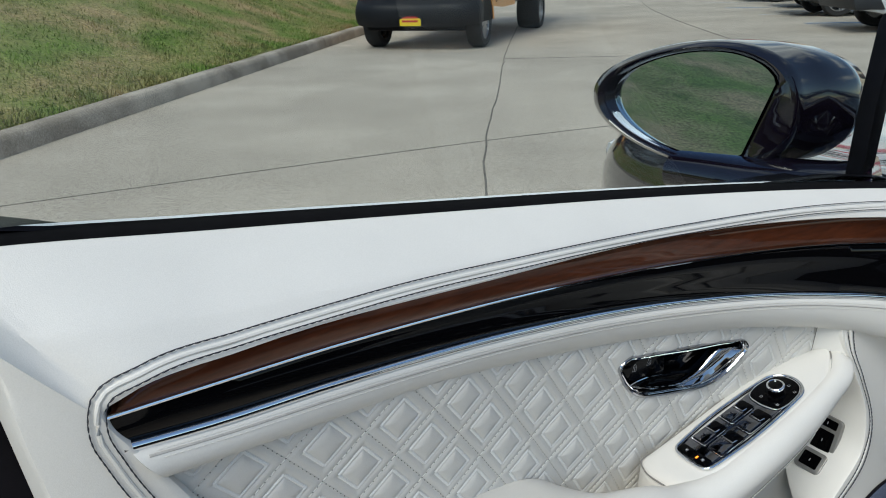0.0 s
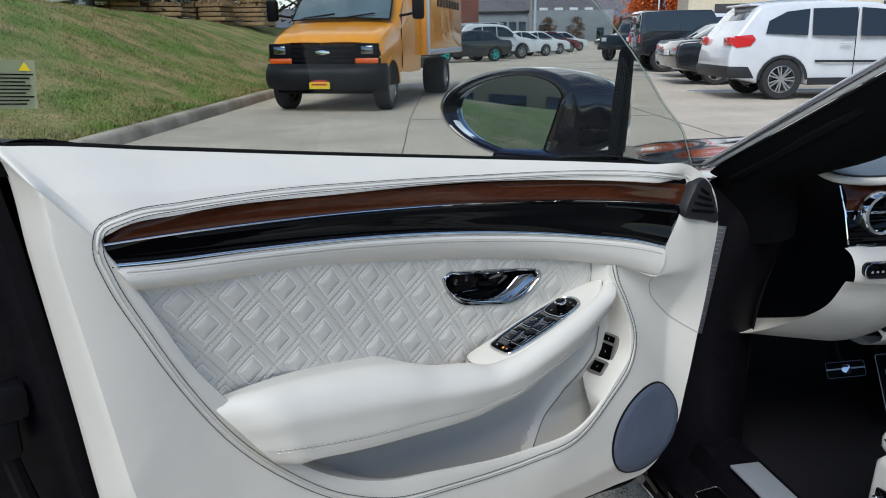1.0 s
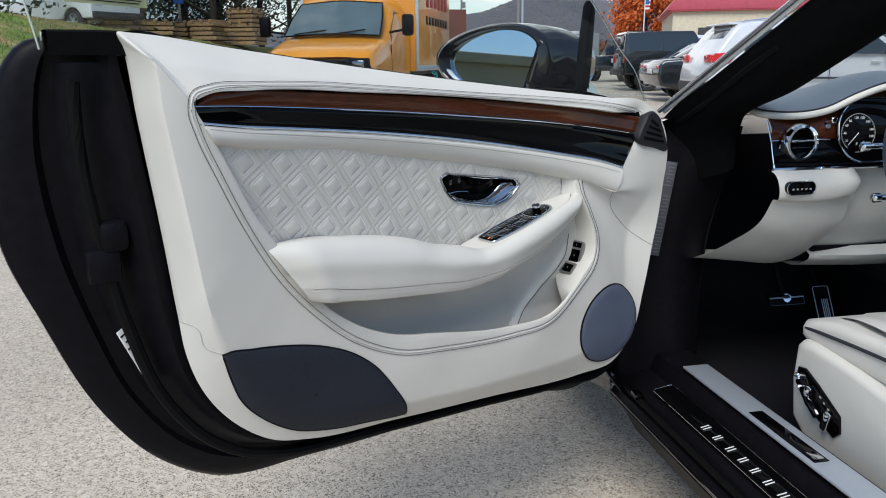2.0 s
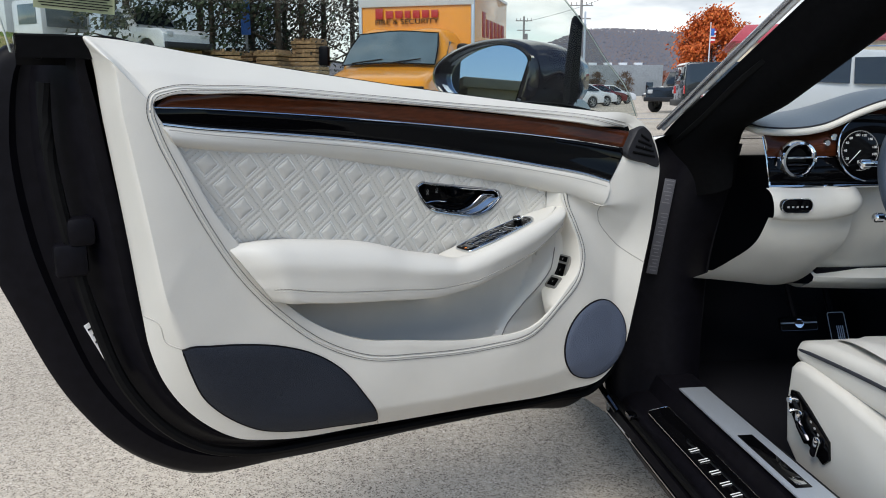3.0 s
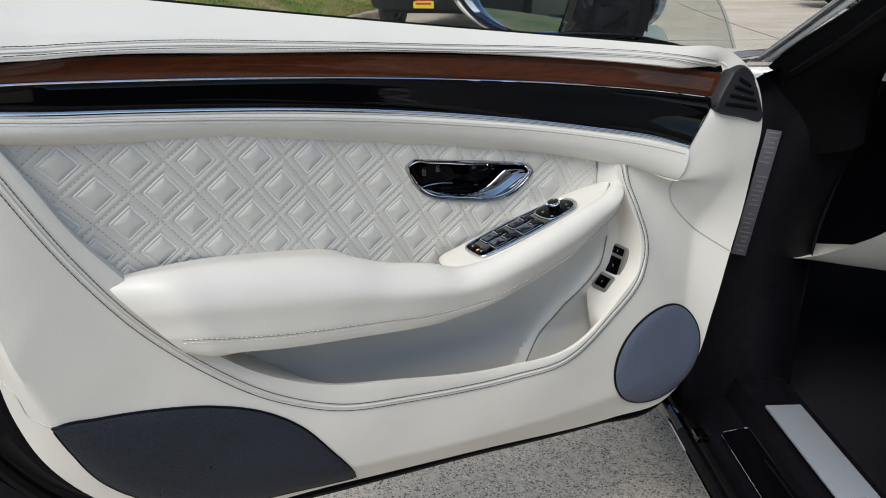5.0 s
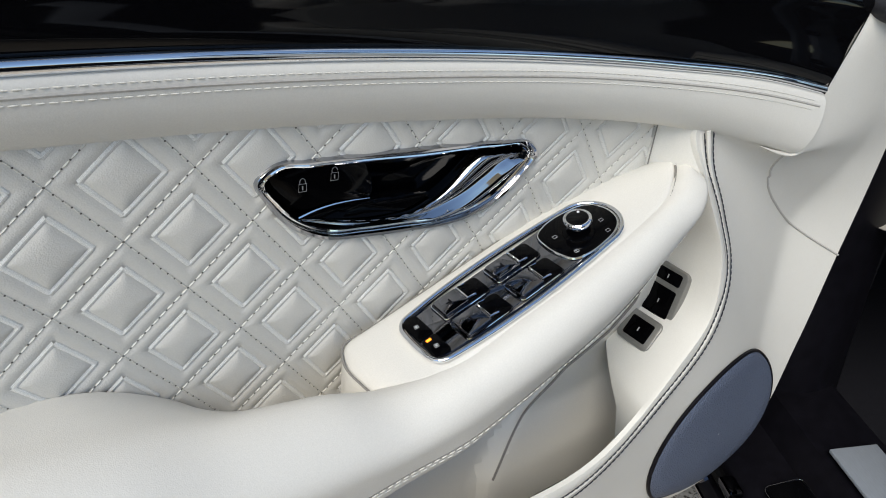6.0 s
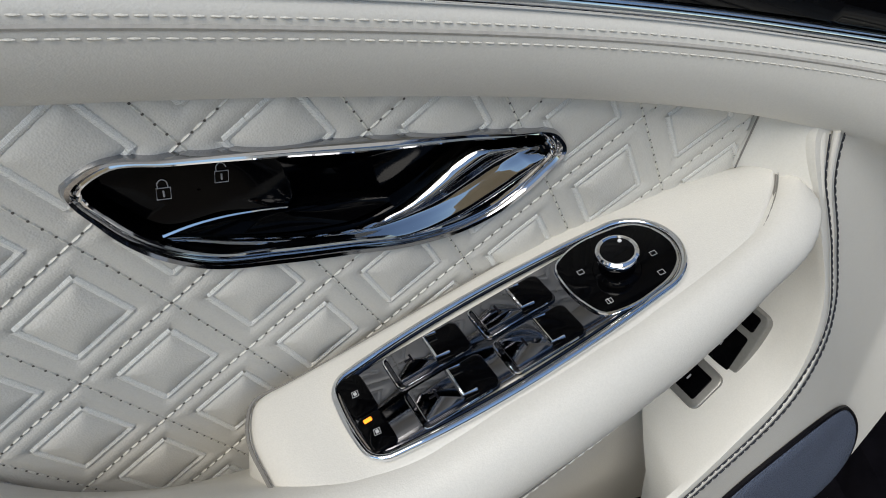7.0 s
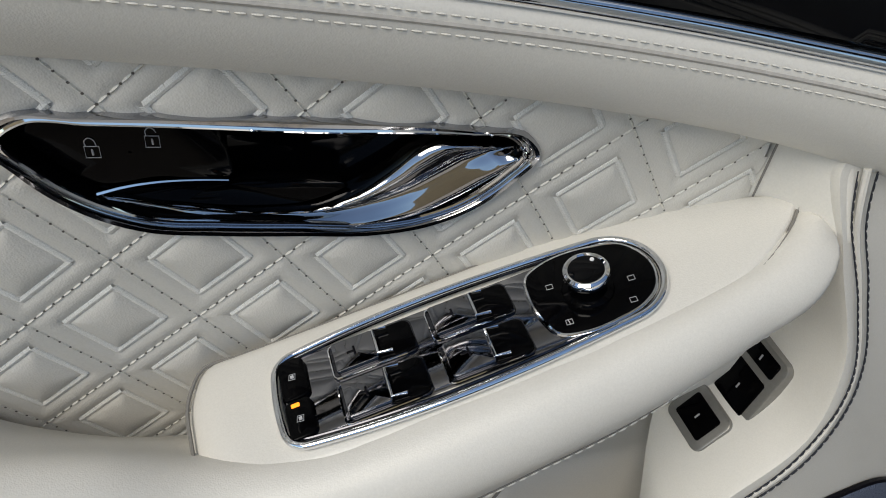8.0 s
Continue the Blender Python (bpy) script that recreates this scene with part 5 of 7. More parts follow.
lm = Matrix.Translation((-.020, .126, .804)) @ Matrix.Rotation(radians(8.5), 4, "Y") @ Matrix.Rotation(radians(-8), 4, "Z")
for q in range(26):
    if q in (7, 8, 16):
        continue
    part("label_bar", placed(box(random.uniform(-.002, .002), -.0014, .120 - q * .0094, 0.020 - .005 * (q % 3), .0008, .0022), lm), LABEL_PRINT, lab)
part("kick_panel", sheet(smooth_loft([[(.13, .17, .33), (.13, .5, .33)], [(.14, .17, .70), (.14, .5, .70)], [(.15, .06, 1.02), (.16, .4, 1.02)]], 8, 12)), CARPET, car, "dark footwell side trim")
part("bulkhead", box(.80, .52, .60, 1.36, .04, .70), CARPET, car, "dark footwell bulkhead")
part("cabin_floor", box(.80, -.45, .27, 1.5, 2.0, .03), CARPET, car, "black carpet floor")
part("transmission_tunnel", box(.86, -.4, .40, .26, 1.9, .30, .05), CARPET, car)
part("far_side", box(1.52, -.5, .65, .06, 2.1, .74), CARPET, car)
part("rear_bulkhead", box(.80, -1.45, .70, 1.5, .06, .9), CARPET, car)
SILL = [(-.055, .17), (-.095, .24), (-.138, .289), (-.125, .312), (-.10, .306), (-.095, .328), (-.080, .340), (-.022, .350), (-.014, .372), (-.004, .395), (.078, .398), (.098, .392), (.115, .36), (.12, .26)]
sl = [(x, z, 0) for x, z in SILL]
rows = [[(p[0], y, p[1]) for p in sl] for y in np.linspace(.14, -1.6, 30)]
part("sill", sheet(rows), BLACK, car, "black door sill")
part("sill_bright_strip", tube([(-.143, y, .304) for y in np.linspace(.28, -1.5, 12)], .003, 8), SMOKE_CHROME, car, "bright strip along the outer sill")
part("sill_rubber", tube([(-.112, y, .322) for y in np.linspace(.20, -1.5, 12)], .009, 8), RUBBER, car)
tread = part("tread_plate", placed(slab(rounded(.052, 1.1, .008), -.002, .003, .001), Matrix.Translation((-.055, -.552, .3575)) @ Matrix.Rotation(radians(-11), 4, "Y")), PIANO, car, "gloss black tread plate")
part("tread_frame", placed(tube([(*p, .002) for p in rounded(.056, 1.104, .009)], .0007, 6, True), Matrix.Translation((-.055, -.552, .3575)) @ Matrix.Rotation(radians(-11), 4, "Y")), CHROME, tread)
for k, (y, wd) in enumerate(((-.228, .024), (-.278, .022), (-.330, .024), (-.378, .022), (-.422, .020), (-.468, .022), (-.516, .024))):
    strokes = bmesh.new()
    for e in (-.36, .36):
        tmp = mesh_of("stroke", box(0, y + e * wd * .55, 0, .021, .0026, .0010), WHITE_MARK)
        strokes.from_mesh(tmp)
        bpy.data.meshes.remove(tmp)
    part("tread_mark", placed(strokes, Matrix.Translation((-.062, 0, .3605)) @ Matrix.Rotation(radians(-11), 4, "Y")), WHITE_MARK, tread, "white mark on the tread plate")
strip = part("sill_strip", box(.036, -.55, .408, .070, 1.11, .006, .0015), SATIN, car, "brushed aluminium sill strip")
part("strip_slot", box(.030, -.385, .4115, .034, .225, .003, .001), PIANO, strip, "black inset in the strip")
part("strip_emblem", box(.030, -.475, .4135, .022, .028, .002, .001), CHROME, strip, "small chrome badge")
part("hinge_bracket", box(-.115, .02, .335, .024, .034, .016, .005), DARK_CHROME, car, "bright catch on the sill")
part("check_strap", tube(spline([(-.16, .20, .45), (-.18, .10, .40), (-.15, .03, .345)], 12), .008, 8), DARK_CHROME, car, "bright lower hinge cover")

# dashboard
dash = thing("dashboard", "curved dashboard in navy and cream leather with walnut fascia", "dashboard", CAR)
TOP = [[(.132, .02, 1.070), (.136, -.045, 1.062), (.20, -.075, 1.060), (.27, -.085, 1.072), (.33, -.095, 1.100), (.40, -.105, 1.125), (.48, -.108, 1.132), (.58, -.10, 1.12), (.68, -.08, 1.085), (.80, -.07, 1.065), (1.1, -.05, 1.06), (1.4, -.02, 1.06)],
       [(.134, .06, 1.083), (.160, .0, 1.082), (.21, -.02, 1.082), (.28, -.03, 1.095), (.34, -.04, 1.122), (.40, -.05, 1.142), (.48, -.05, 1.150), (.58, -.04, 1.138), (.68, -.02, 1.105), (.80, -.01, 1.085), (1.1, 0, 1.08), (1.4, .03, 1.08)],
       [(.135, .22, 1.060), (.18, .16, 1.078), (.24, .15, 1.085), (.30, .15, 1.095), (.36, .15, 1.105), (.42, .16, 1.115), (.48, .17, 1.118), (.58, .18, 1.112), (.68, .18, 1.10), (.80, .2, 1.09), (1.1, .2, 1.08), (1.4, .22, 1.06)],
       [(.14, .34, 1.025), (.19, .36, 1.04), (.25, .38, 1.042), (.31, .39, 1.044), (.37, .4, 1.045), (.43, .4, 1.048), (.49, .41, 1.05), (.59, .42, 1.05), (.69, .42, 1.05), (.81, .42, 1.048), (1.1, .4, 1.045), (1.4, .36, 1.03)]]
top = across([matched(r, 6) for r in TOP], 24)
part("dash_top", sheet(top), DASH_BLUE, dash, "navy leather dashboard top")
edge = matched(TOP[0], 8)
part("dash_edge", tube(edge + np.array([0, -.004, -.006]), .008, 10), LEATHER, dash, "cream leather edge roll")
part("dash_seam", tube(matched(TOP[0], 8) + np.array([0, -.004, .004]), .0022, 6), THREAD_DARK, dash)


def fascia(z_top, z_bot, y_top, y_bot, x0, x1, n=30):
    xs = np.linspace(x0, x1, n)
    rows = []
    for s in np.linspace(0, 1, 6):
        rows.append([(x, (y_top * (1 - s) + y_bot * s) - .012 * math.sin(math.pi * s), (z_top(x) if callable(z_top) else z_top) * (1 - s) + z_bot * s) for x in xs])
    return rows


ztop = lambda x: float(np.interp(x, edge[:, 0], edge[:, 2])) - .014
part("walnut_fascia", sheet(fascia(ztop, .998, -.062, -.078, .134, .72)), WOOD, dash, "glossy walnut upper fascia")
part("black_fascia", sheet(fascia(.998, .934, -.078, -.094, .136, .72)), PIANO, dash, "piano black lower fascia")
part("fascia_strip", tube([(.135, -.081, .998), (.33, -.083, .998), (.72, -.083, .998)], .0016, 6), CHROME, dash)
part("fascia_strip", tube([(.136, -.098, .933), (.36, -.102, .932), (.72, -.102, .932)], .004, 6), CHROME, dash, "chrome strip under the fascia")
part("fascia_strip", tube([(.134, -.060, 1.045), (.135, -.082, .998), (.139, -.098, .934)], .0022, 6), CHROME, dash)
VENT = Matrix.Translation((.203, -.092, .994)) @ Matrix.Rotation(radians(90), 4, "X")
dv = part("air_vent", placed(lathe([(.029, -.01), (.031, .008), (.035, .014), (.040, .013), (.0435, .006), (.0445, -.006)], 48), VENT), CHROME, dash, "round knurled chrome air vent")
part("vent_bowl", placed(lathe([(.030, .006), (.026, -.004), (0, -.006)], 32), VENT), PIANO, dv, "black vent bowl")
part("vent_blade", placed(box(0, .004, .004, .056, .005, .012, .001), VENT), CHROME, dv)
part("vent_blade", placed(box(0, -.012, .003, .050, .003, .010, .001), VENT), DARK_CHROME, dv)
for x, z, r in ((.276, 1.030, .0075), (.292, 1.043, .0085)):
    part("fascia_button", placed(lathe([(r, -.004), (r, .006), (r * .8, .008), (0, .008)], 20), Matrix.Translation((x, -.082, z)) @ Matrix.Rotation(radians(90), 4, "X")), CHROME, dash, "small chrome push button")
# instrument cluster
CL = Matrix.Translation((.428, -.094, 1.018)) @ Matrix.Rotation(radians(90 - 8), 4, "X")
clus = part("instrument_panel", placed(slab(rounded(.262, .150, .072, 12), -.006, .004, .002), CL), PIANO, dash, "black digital instrument cluster")
part("cluster_ring", placed(tube([(*p, .004) for p in rounded(.262, .150, .072, 12)], .0022, 8, True), CL), CHROME, clus, "chrome ring")
DIAL = CL @ Matrix.Translation((-.078, -.006, .0045))
part("dial_ring", placed(tube([(.045 * math.cos(t), .045 * math.sin(t), 0) for t in np.linspace(radians(-100), radians(230), 60)], .0007, 5), DIAL), GREY_MARK, clus)
for txt, a in (("20", 210), ("40", 180), ("60", 150), ("80", 128), ("100", 100), ("120", 74), ("140", 46), ("160", 12), ("180", -14), ("220", -62)):
    letters("dial_number", txt, .0082, WHITE_MARK, clus, DIAL @ Matrix.Translation((.036 * math.cos(radians(a)), .036 * math.sin(radians(a)), 0)), .0001)
for a in range(-90, 226, 9):
    t = radians(a)
    part("dial_tick", placed(tube([(.0415 * math.cos(t), .0415 * math.sin(t), 0), (.044 * math.cos(t), .044 * math.sin(t), 0)], .0003, 4), DIAL), GREY_MARK, clus)
part("needle", placed(tube([(0, 0, .001), (-.028, -.028, .001)], [.0011, .0005], 5), DIAL), WHITE_MARK, clus)
letters("gear_mark", "P", .010, WHITE_MARK, clus, DIAL @ Matrix.Translation((-.004, -.026, 0)), .0001)
for x, y in ((.030, .042), (.046, .042), (.062, .042)):
    part("telltale", placed(box(x - .01, y, .0052, .007, .005, .0004), CL), GREY_MARK, clus)
part("telltale", placed(box(.02, .006, .0052, .010, .006, .0004), CL), RED_LENS, clus)
# lower pad with the light switch
PAD = [[(.131, -.098, .930), (.134, -.112, .922), (.136, -.128, .895), (.140, -.122, .866), (.142, -.10, .858)],
       [(.20, -.104, .930), (.20, -.118, .922), (.20, -.137, .895), (.20, -.128, .860), (.20, -.10, .852)],
       [(.28, -.104, .930), (.28, -.118, .922), (.28, -.137, .895), (.28, -.128, .862), (.28, -.10, .854)],
       [(.345, -.10, .930), (.345, -.114, .922), (.345, -.132, .898), (.345, -.122, .876), (.345, -.10, .87)],
       [(.360, -.08, .930), (.360, -.09, .922), (.362, -.11, .90), (.360, -.10, .88), (.36, -.08, .875)]]
part("lower_pad", sheet(smooth_loft(PAD, 24, 30)), LEATHER, dash, "cream leather lower dash pad")
LS = Matrix.Translation((.184, -.139, .894)) @ Matrix.Rotation(radians(90), 4, "X")
lsw = part("light_switch", placed(slab(rounded(.072, .030, .0145, 8), -.012, .0035, .0015), LS), PIANO, dash, "black pill-shaped light switch panel")
part("switch_ring", placed(tube([(*p, .003) for p in rounded(.073, .031, .015, 8)], .0012, 6, True), LS), CHROME, lsw)
for x in (-.022, -.011, 0, .011, .022):
    part("switch_mark", placed(box(x, -.002, .004, .005, .004, .0005), LS), GREY_MARK, lsw)
BOL = [[(.142, -.10, .862), (.140, -.06, .80), (.120, .02, .735), (.095, .10, .683), (.085, .13, .668), (.088, .15, .660), (.10, .24, .662)],
       [(.20, -.108, .856), (.20, -.075, .79), (.20, .0, .72), (.20, .07, .672), (.20, .11, .655), (.20, .14, .650), (.20, .24, .655)],
       [(.30, -.108, .86), (.30, -.08, .79), (.30, -.02, .72), (.30, .05, .668), (.30, .09, .650), (.30, .13, .645), (.30, .24, .65)],
       [(.355, -.095, .872), (.350, -.08, .80), (.335, -.03, .74), (.330, .04, .68), (.33, .09, .655), (.33, .13, .648), (.33, .24, .65)]]
part("knee_bolster", sheet(smooth_loft(BOL, 40, 40)), LEATHER, dash, "cream leather knee bolster")
BOL2 = [[(.345, -.06, .93), (.345, -.05, .85), (.335, -.01, .75), (.325, .03, .70)], [(.45, -.07, .93), (.45, -.06, .85), (.45, -.02, .75), (.45, .02, .70)], [(.70, -.06, .93), (.70, -.05, .85), (.70, -.01, .75), (.70, .03, .70)]]
part("column_cowl", sheet(smooth_loft(BOL2, 24, 24)), LEATHER, dash, "cream leather column surround")
BOL3 = [[(.33, .03, .705), (.33, -.005, .690), (.325, .03, .660), (.33, .12, .645)], [(.5, .0, .71), (.5, -.03, .692), (.5, .0, .660), (.5, .10, .640)], [(.72, .0, .71), (.72, -.03, .692), (.72, .0, .660), (.72, .10, .64)]]
part("lower_ledge", sheet(smooth_loft(BOL3, 16, 20)), LEATHER, dash)
# black strip put in for the shade under the column surround
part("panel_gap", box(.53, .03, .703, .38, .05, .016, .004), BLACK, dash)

# steering wheel and stalks
WH = Matrix.Translation((.462, -.30, .955)) @ Matrix.Rotation(radians(90 - 24), 4, "X")
wheel = thing("steering_wheel", "dark leather steering wheel with padded hub", "steering wheel", CAR)
part("wheel_rim", placed(tube([(.184 * math.cos(t), .184 * math.sin(t), 0) for t in ang], .0165, 12, True), WH), NAVY, wheel, "dark leather rim", sharp=0)
part("wheel_hub", placed(lathe([(.075, -.03), (.078, .0), (.065, .018), (0, .022)], 32), WH), NAVY, wheel)
for a in (0, 180, 270):
    part("spoke", placed(box(.125, 0, 0, .11, .032, .014, .005), WH @ Matrix.Rotation(radians(a), 4, "Z")), BLACK, wheel)
for (x, z), d in (((.315, .988), .075), ((.362, .866), .05)):
    m = Matrix.Translation((x, -.155, z)) @ Matrix.Rotation(radians(90), 4, "Y")
    st2 = part("control_stalk", placed(lathe([(0, -.002), (.008, 0), (.0115, .004), (.0115, .018), (.008, .022), (.0075, .045), (.0085, d), (.009, d + .09)], 20), m), CHROME, wheel, "knurled chrome stalk")

# pedals
for x, y, z, w, h, nm in ((.468, .262, .482, .112, .040, "brake_pedal"), (.590, .245, .440, .052, .150, "accelerator_pedal")):
    m = Matrix.Translation((x, y, z)) @ Matrix.Rotation(radians(62), 4, "X")
    pd = thing(nm, "black pedal with a bright metal face" if w > .1 else "tall black accelerator pedal with a bright edge", "pedal", CAR)
    part("pad", placed(slab(rounded(w, h, .006), -.006, .006, .002), m), RUBBER, pd)
    part("edge", placed(tube([(*p, .006) for p in rounded(w, h, .006)], .0012, 6, True), m), DARK_CHROME if w > .1 else SATIN, pd, "bright edge")
    if w > .1:
        part("bar", placed(box(0, .002, .007, w, .004, .003), m), SATIN, pd)
        part("badge", placed(lathe([(.014, .006), (.0135, .010), (.010, .0105), (0, .0105)], 24), m), CHROME, pd, "round bright badge")
    else:
        for q in range(4):
            part("rib", placed(box(-.004 + q * .006, -.01, .007, .002, .09, .002), m), SATIN, pd)
    part("arm", tube([(x, y + .01, z), (x, y + .10, z + .14)], .009, 8), BLACK, pd)

# driver's seat
seat = thing("driver_seat", "cream leather driver's seat with piped cushion and side controls", "car seat", CAR)
BASE = [(-.238, .553), (-.232, .47), (-.245, .38), (-.30, .34), (-.85, .32), (-.85, .50), (-.42, .560), (-.29, .571), (-.252, .568)]
part("seat_base", slab(BASE, .140, .70, .016, 4, axes=(1, 2, 0)), LEATHER, seat, "cream leather seat base")
CU = [[(.20, -.232, .552), (.182, -.224, .575), (.19, -.222, .592), (.22, -.225, .602), (.28, -.222, .606), (.45, -.216, .604), (.62, -.222, .606), (.68, -.23, .59), (.69, -.24, .55)],
      [(.188, -.33, .545), (.168, -.33, .58), (.180, -.33, .622), (.215, -.33, .640), (.27, -.33, .638), (.45, -.33, .628), (.62, -.33, .638), (.70, -.33, .62), (.71, -.33, .55)],
      [(.180, -.55, .53), (.160, -.55, .57), (.172, -.55, .640), (.21, -.55, .665), (.26, -.55, .648), (.45, -.55, .63), (.63, -.55, .65), (.72, -.55, .62), (.73, -.55, .55)],
      [(.180, -.80, .52), (.160, -.80, .55), (.172, -.80, .63), (.21, -.80, .66), (.26, -.80, .64), (.45, -.80, .61), (.63, -.80, .64), (.72, -.80, .61), (.73, -.80, .55)]]
cu = smooth_loft(CU, 48, 40)
PAD = [(-.226, .606), (-.217, .590), (-.219, .567), (-.236, .558), (-.85, .540), (-.85, .628), (-.55, .640), (-.33, .630), (-.26, .616)]
part("cushion", slab(PAD, .160, .71, .020, 5, axes=(1, 2, 0)), LEATHER, seat, "padded cream leather cushion")
EDGE = spline([(.42, -.2165, .583), (.20, -.2165, .583), (.168, -.228, .588), (.1605, -.27, .594), (.159, -.40, .604), (.159, -.60, .611), (.159, -.84, .606)], 60)
part("piping", tube(EDGE, .0040, 8), THREAD_DARK, seat, "dark contrast piping")
part("piping", tube([cu[i, 19] + np.array([0, 0, .006]) for i in range(2, 40)], .0030, 8), SEAM, seat)
roll = [[cu[i, j] + np.array([0, 0, .004 * (12 < j < 20)]) for j in range(8, 21)] for i in range(3, 40)]
part("bolster", sheet(roll), LEATHER, seat, "raised cream side bolster")
insert = [[cu[i, j] + np.array([0, 0, .004]) for j in range(21, 38)] for i in range(3, 40)]
part("insert", sheet(insert), material("perforated_leather", (0.58, 0.56, 0.51), 0.5, grain=0.25, grain_scale=260, bump=0.6, bump_scale=260, kind="voronoi"), seat, "perforated centre panel")
BK = [[(.19, -.78, .60), (.22, -.72, .60), (.45, -.70, .60), (.68, -.72, .60), (.71, -.78, .60)], [(.17, -.86, .85), (.22, -.80, .85), (.45, -.79, .85), (.68, -.80, .85), (.73, -.86, .85)], [(.21, -.98, 1.15), (.26, -.93, 1.15), (.45, -.92, 1.15), (.64, -.93, 1.15), (.69, -.98, 1.15)], [(.30, -1.05, 1.32), (.34, -1.02, 1.33), (.45, -1.01, 1.34), (.56, -1.02, 1.33), (.60, -1.05, 1.32)]]
bk = smooth_loft(BK, 24, 30)
bm = sheet(bk)
bmesh.ops.solidify(bm, geom=bm.faces[:], thickness=-.11)
part("backrest", bm, LEATHER, seat, "cream leather backrest")
ctl = [(-.262, .508), (-.258, .470), (-.300, .430), (-.395, .398), (-.412, .415), (-.405, .452), (-.330, .492), (-.285, .512)]
pan = part("control_panel", slab(ctl, .133, .1415, .003, axes=(1, 2, 0)), PIANO, seat, "black seat control panel")
for y, z, r in ((-.274, .490, .009), (-.282, .468, .006)):
    part("control_knob", placed(lathe([(r, 0), (r, .008), (r * .7, .011), (0, .011)], 18), Matrix.Translation((.133, y, z)) @ Matrix.Rotation(radians(-90), 4, "Y")), CHROME, pan, "chrome control knob")
part("control_lever", placed(box(0, 0, 0, .012, .050, .020, .006), Matrix.Translation((.127, -.330, .440)) @ Matrix.Rotation(radians(35), 4, "X")), DARK_CHROME, pan, "seat-shaped control")
part("control_lever", placed(box(0, 0, 0, .014, .018, .030, .006), Matrix.Translation((.126, -.312, .468)) @ Matrix.Rotation(radians(20), 4, "X")), CHROME, pan, "chrome control")
part("control_lever", placed(box(0, 0, 0, .014, .018, .046, .006), Matrix.Translation((.126, -.378, .430)) @ Matrix.Rotation(radians(15), 4, "X")), CHROME, pan)
for q in range(3):
    part("control_mark", box(.1325, -.345 - q * .014, .470 - q * .008, .001, .006, .004), GREY_MARK, pan)

# ---- the ground, kerb and grass bank ----
bm = bmesh.new()
xs = np.concatenate([[-900, -300, -100, -40], np.linspace(-20, 30, 26), [50, 100, 300, 900]])
ys = np.concatenate([[-400, -100, -40], np.linspace(-20, 60, 41), [100, 200, 500, 1200]])
gv = [[bm.verts.new((x, y, 0)) for x in xs] for y in ys]
for a, b in zip(gv, gv[1:]):
    for j in range(len(xs) - 1):
        bm.faces.new((a[j], a[j + 1], b[j + 1], b[j]))
tagged(part("ground", bm, CONCRETE, None, "pale worn concrete paving with stains", sharp=0), category="paving", kind="structure")


def kerb_x(y):
    """The kerb's foot: nearly straight, bending right far ahead."""
    y = y / SIZE
    return SIZE * (-3.70 + .153 * (y - 6.0) + .0035 * max(0, y - 22) ** 2 * (y < 60))


kp = [(kerb_x(y), y) for y in np.linspace(-30, 45, 76)]
KS = [(0, 0), (-.015, .10), (-.035, .145), (-.07, .155), (-.16, .155), (-.19, .15), (-.20, .05)]
tagged(part("kerb", sheet([[(x + dx, y, z + .006 * math.sin(y * 3.1)) for dx, z in KS] for x, y in kp]), KERB, None, "rough weathered concrete kerb", sharp=0), category="kerb", kind="structure")


def bank_z(d, y):
    """Height of the grass d metres behind the kerb: a slope up to a plateau."""
    crest = float(np.interp(y, (-14, -6, 1, 9, 16.5, 32, 52), (.8, .95, 1.3, 2.15, 2.03, 1.68, 1.4)))
    s = min(1, max(0, d / 5.2))
    s = s * s * (3 - 2 * s) * .55 + s * .45
    return .15 + (crest - .15) * s + .05 * noise.noise(Vector((d * .6, y * .5, 0)))


rows = []
for x, y in [(kerb_x(y), y) for y in np.linspace(-40, 60, 121)]:
    rows.append([(x - .19 - d, y, bank_z(d, y) - (.02 if d == 0 else 0)) for d in (0, .15, .5, 1, 1.6, 2.3, 3, 3.7, 4.4, 5, 5.6, 6.2, 7.5, 10, 15, 25, 45, 90)])
tagged(part("grass_bank", sheet(rows), GRASS, None, "mown green grass bank with brown patches", sharp=0), category="grass bank", kind="structure")
rng = random.Random(5)
bm = bmesh.new()
for q in range(85000):
    y = 3.0 + 20 * rng.random() ** 1.5
    d = .02 + 5.4 * rng.random() ** 1.3
    x = kerb_x(y) - .19 - d
    z = bank_z(d, y) - .01
    h = rng.uniform(.02, .055) * (1.3 if d < .3 else 1)
    a = rng.random() * math.tau
    wv = Vector((math.cos(a), math.sin(a), 0)) * rng.uniform(.006, .014)
    lean = Vector((rng.uniform(-.6, .6), rng.uniform(-.6, .6), 1)) * h
    p = Vector((x, y, z))
    bm.faces.new([bm.verts.new(p - wv), bm.verts.new(p + wv), bm.verts.new(p + lean)])
GREEN_BLADE = material("grass_blade_mix", (0.135, 0.225, 0.035), 0.8, second=(0.33, 0.26, 0.12), stain_scale=0.9, stain=0.3, grain=0.35, grain_scale=14)
solo("grass", bm, GREEN_BLADE, "short mown grass on the bank", "grass", kind="stuff", smooth=False)

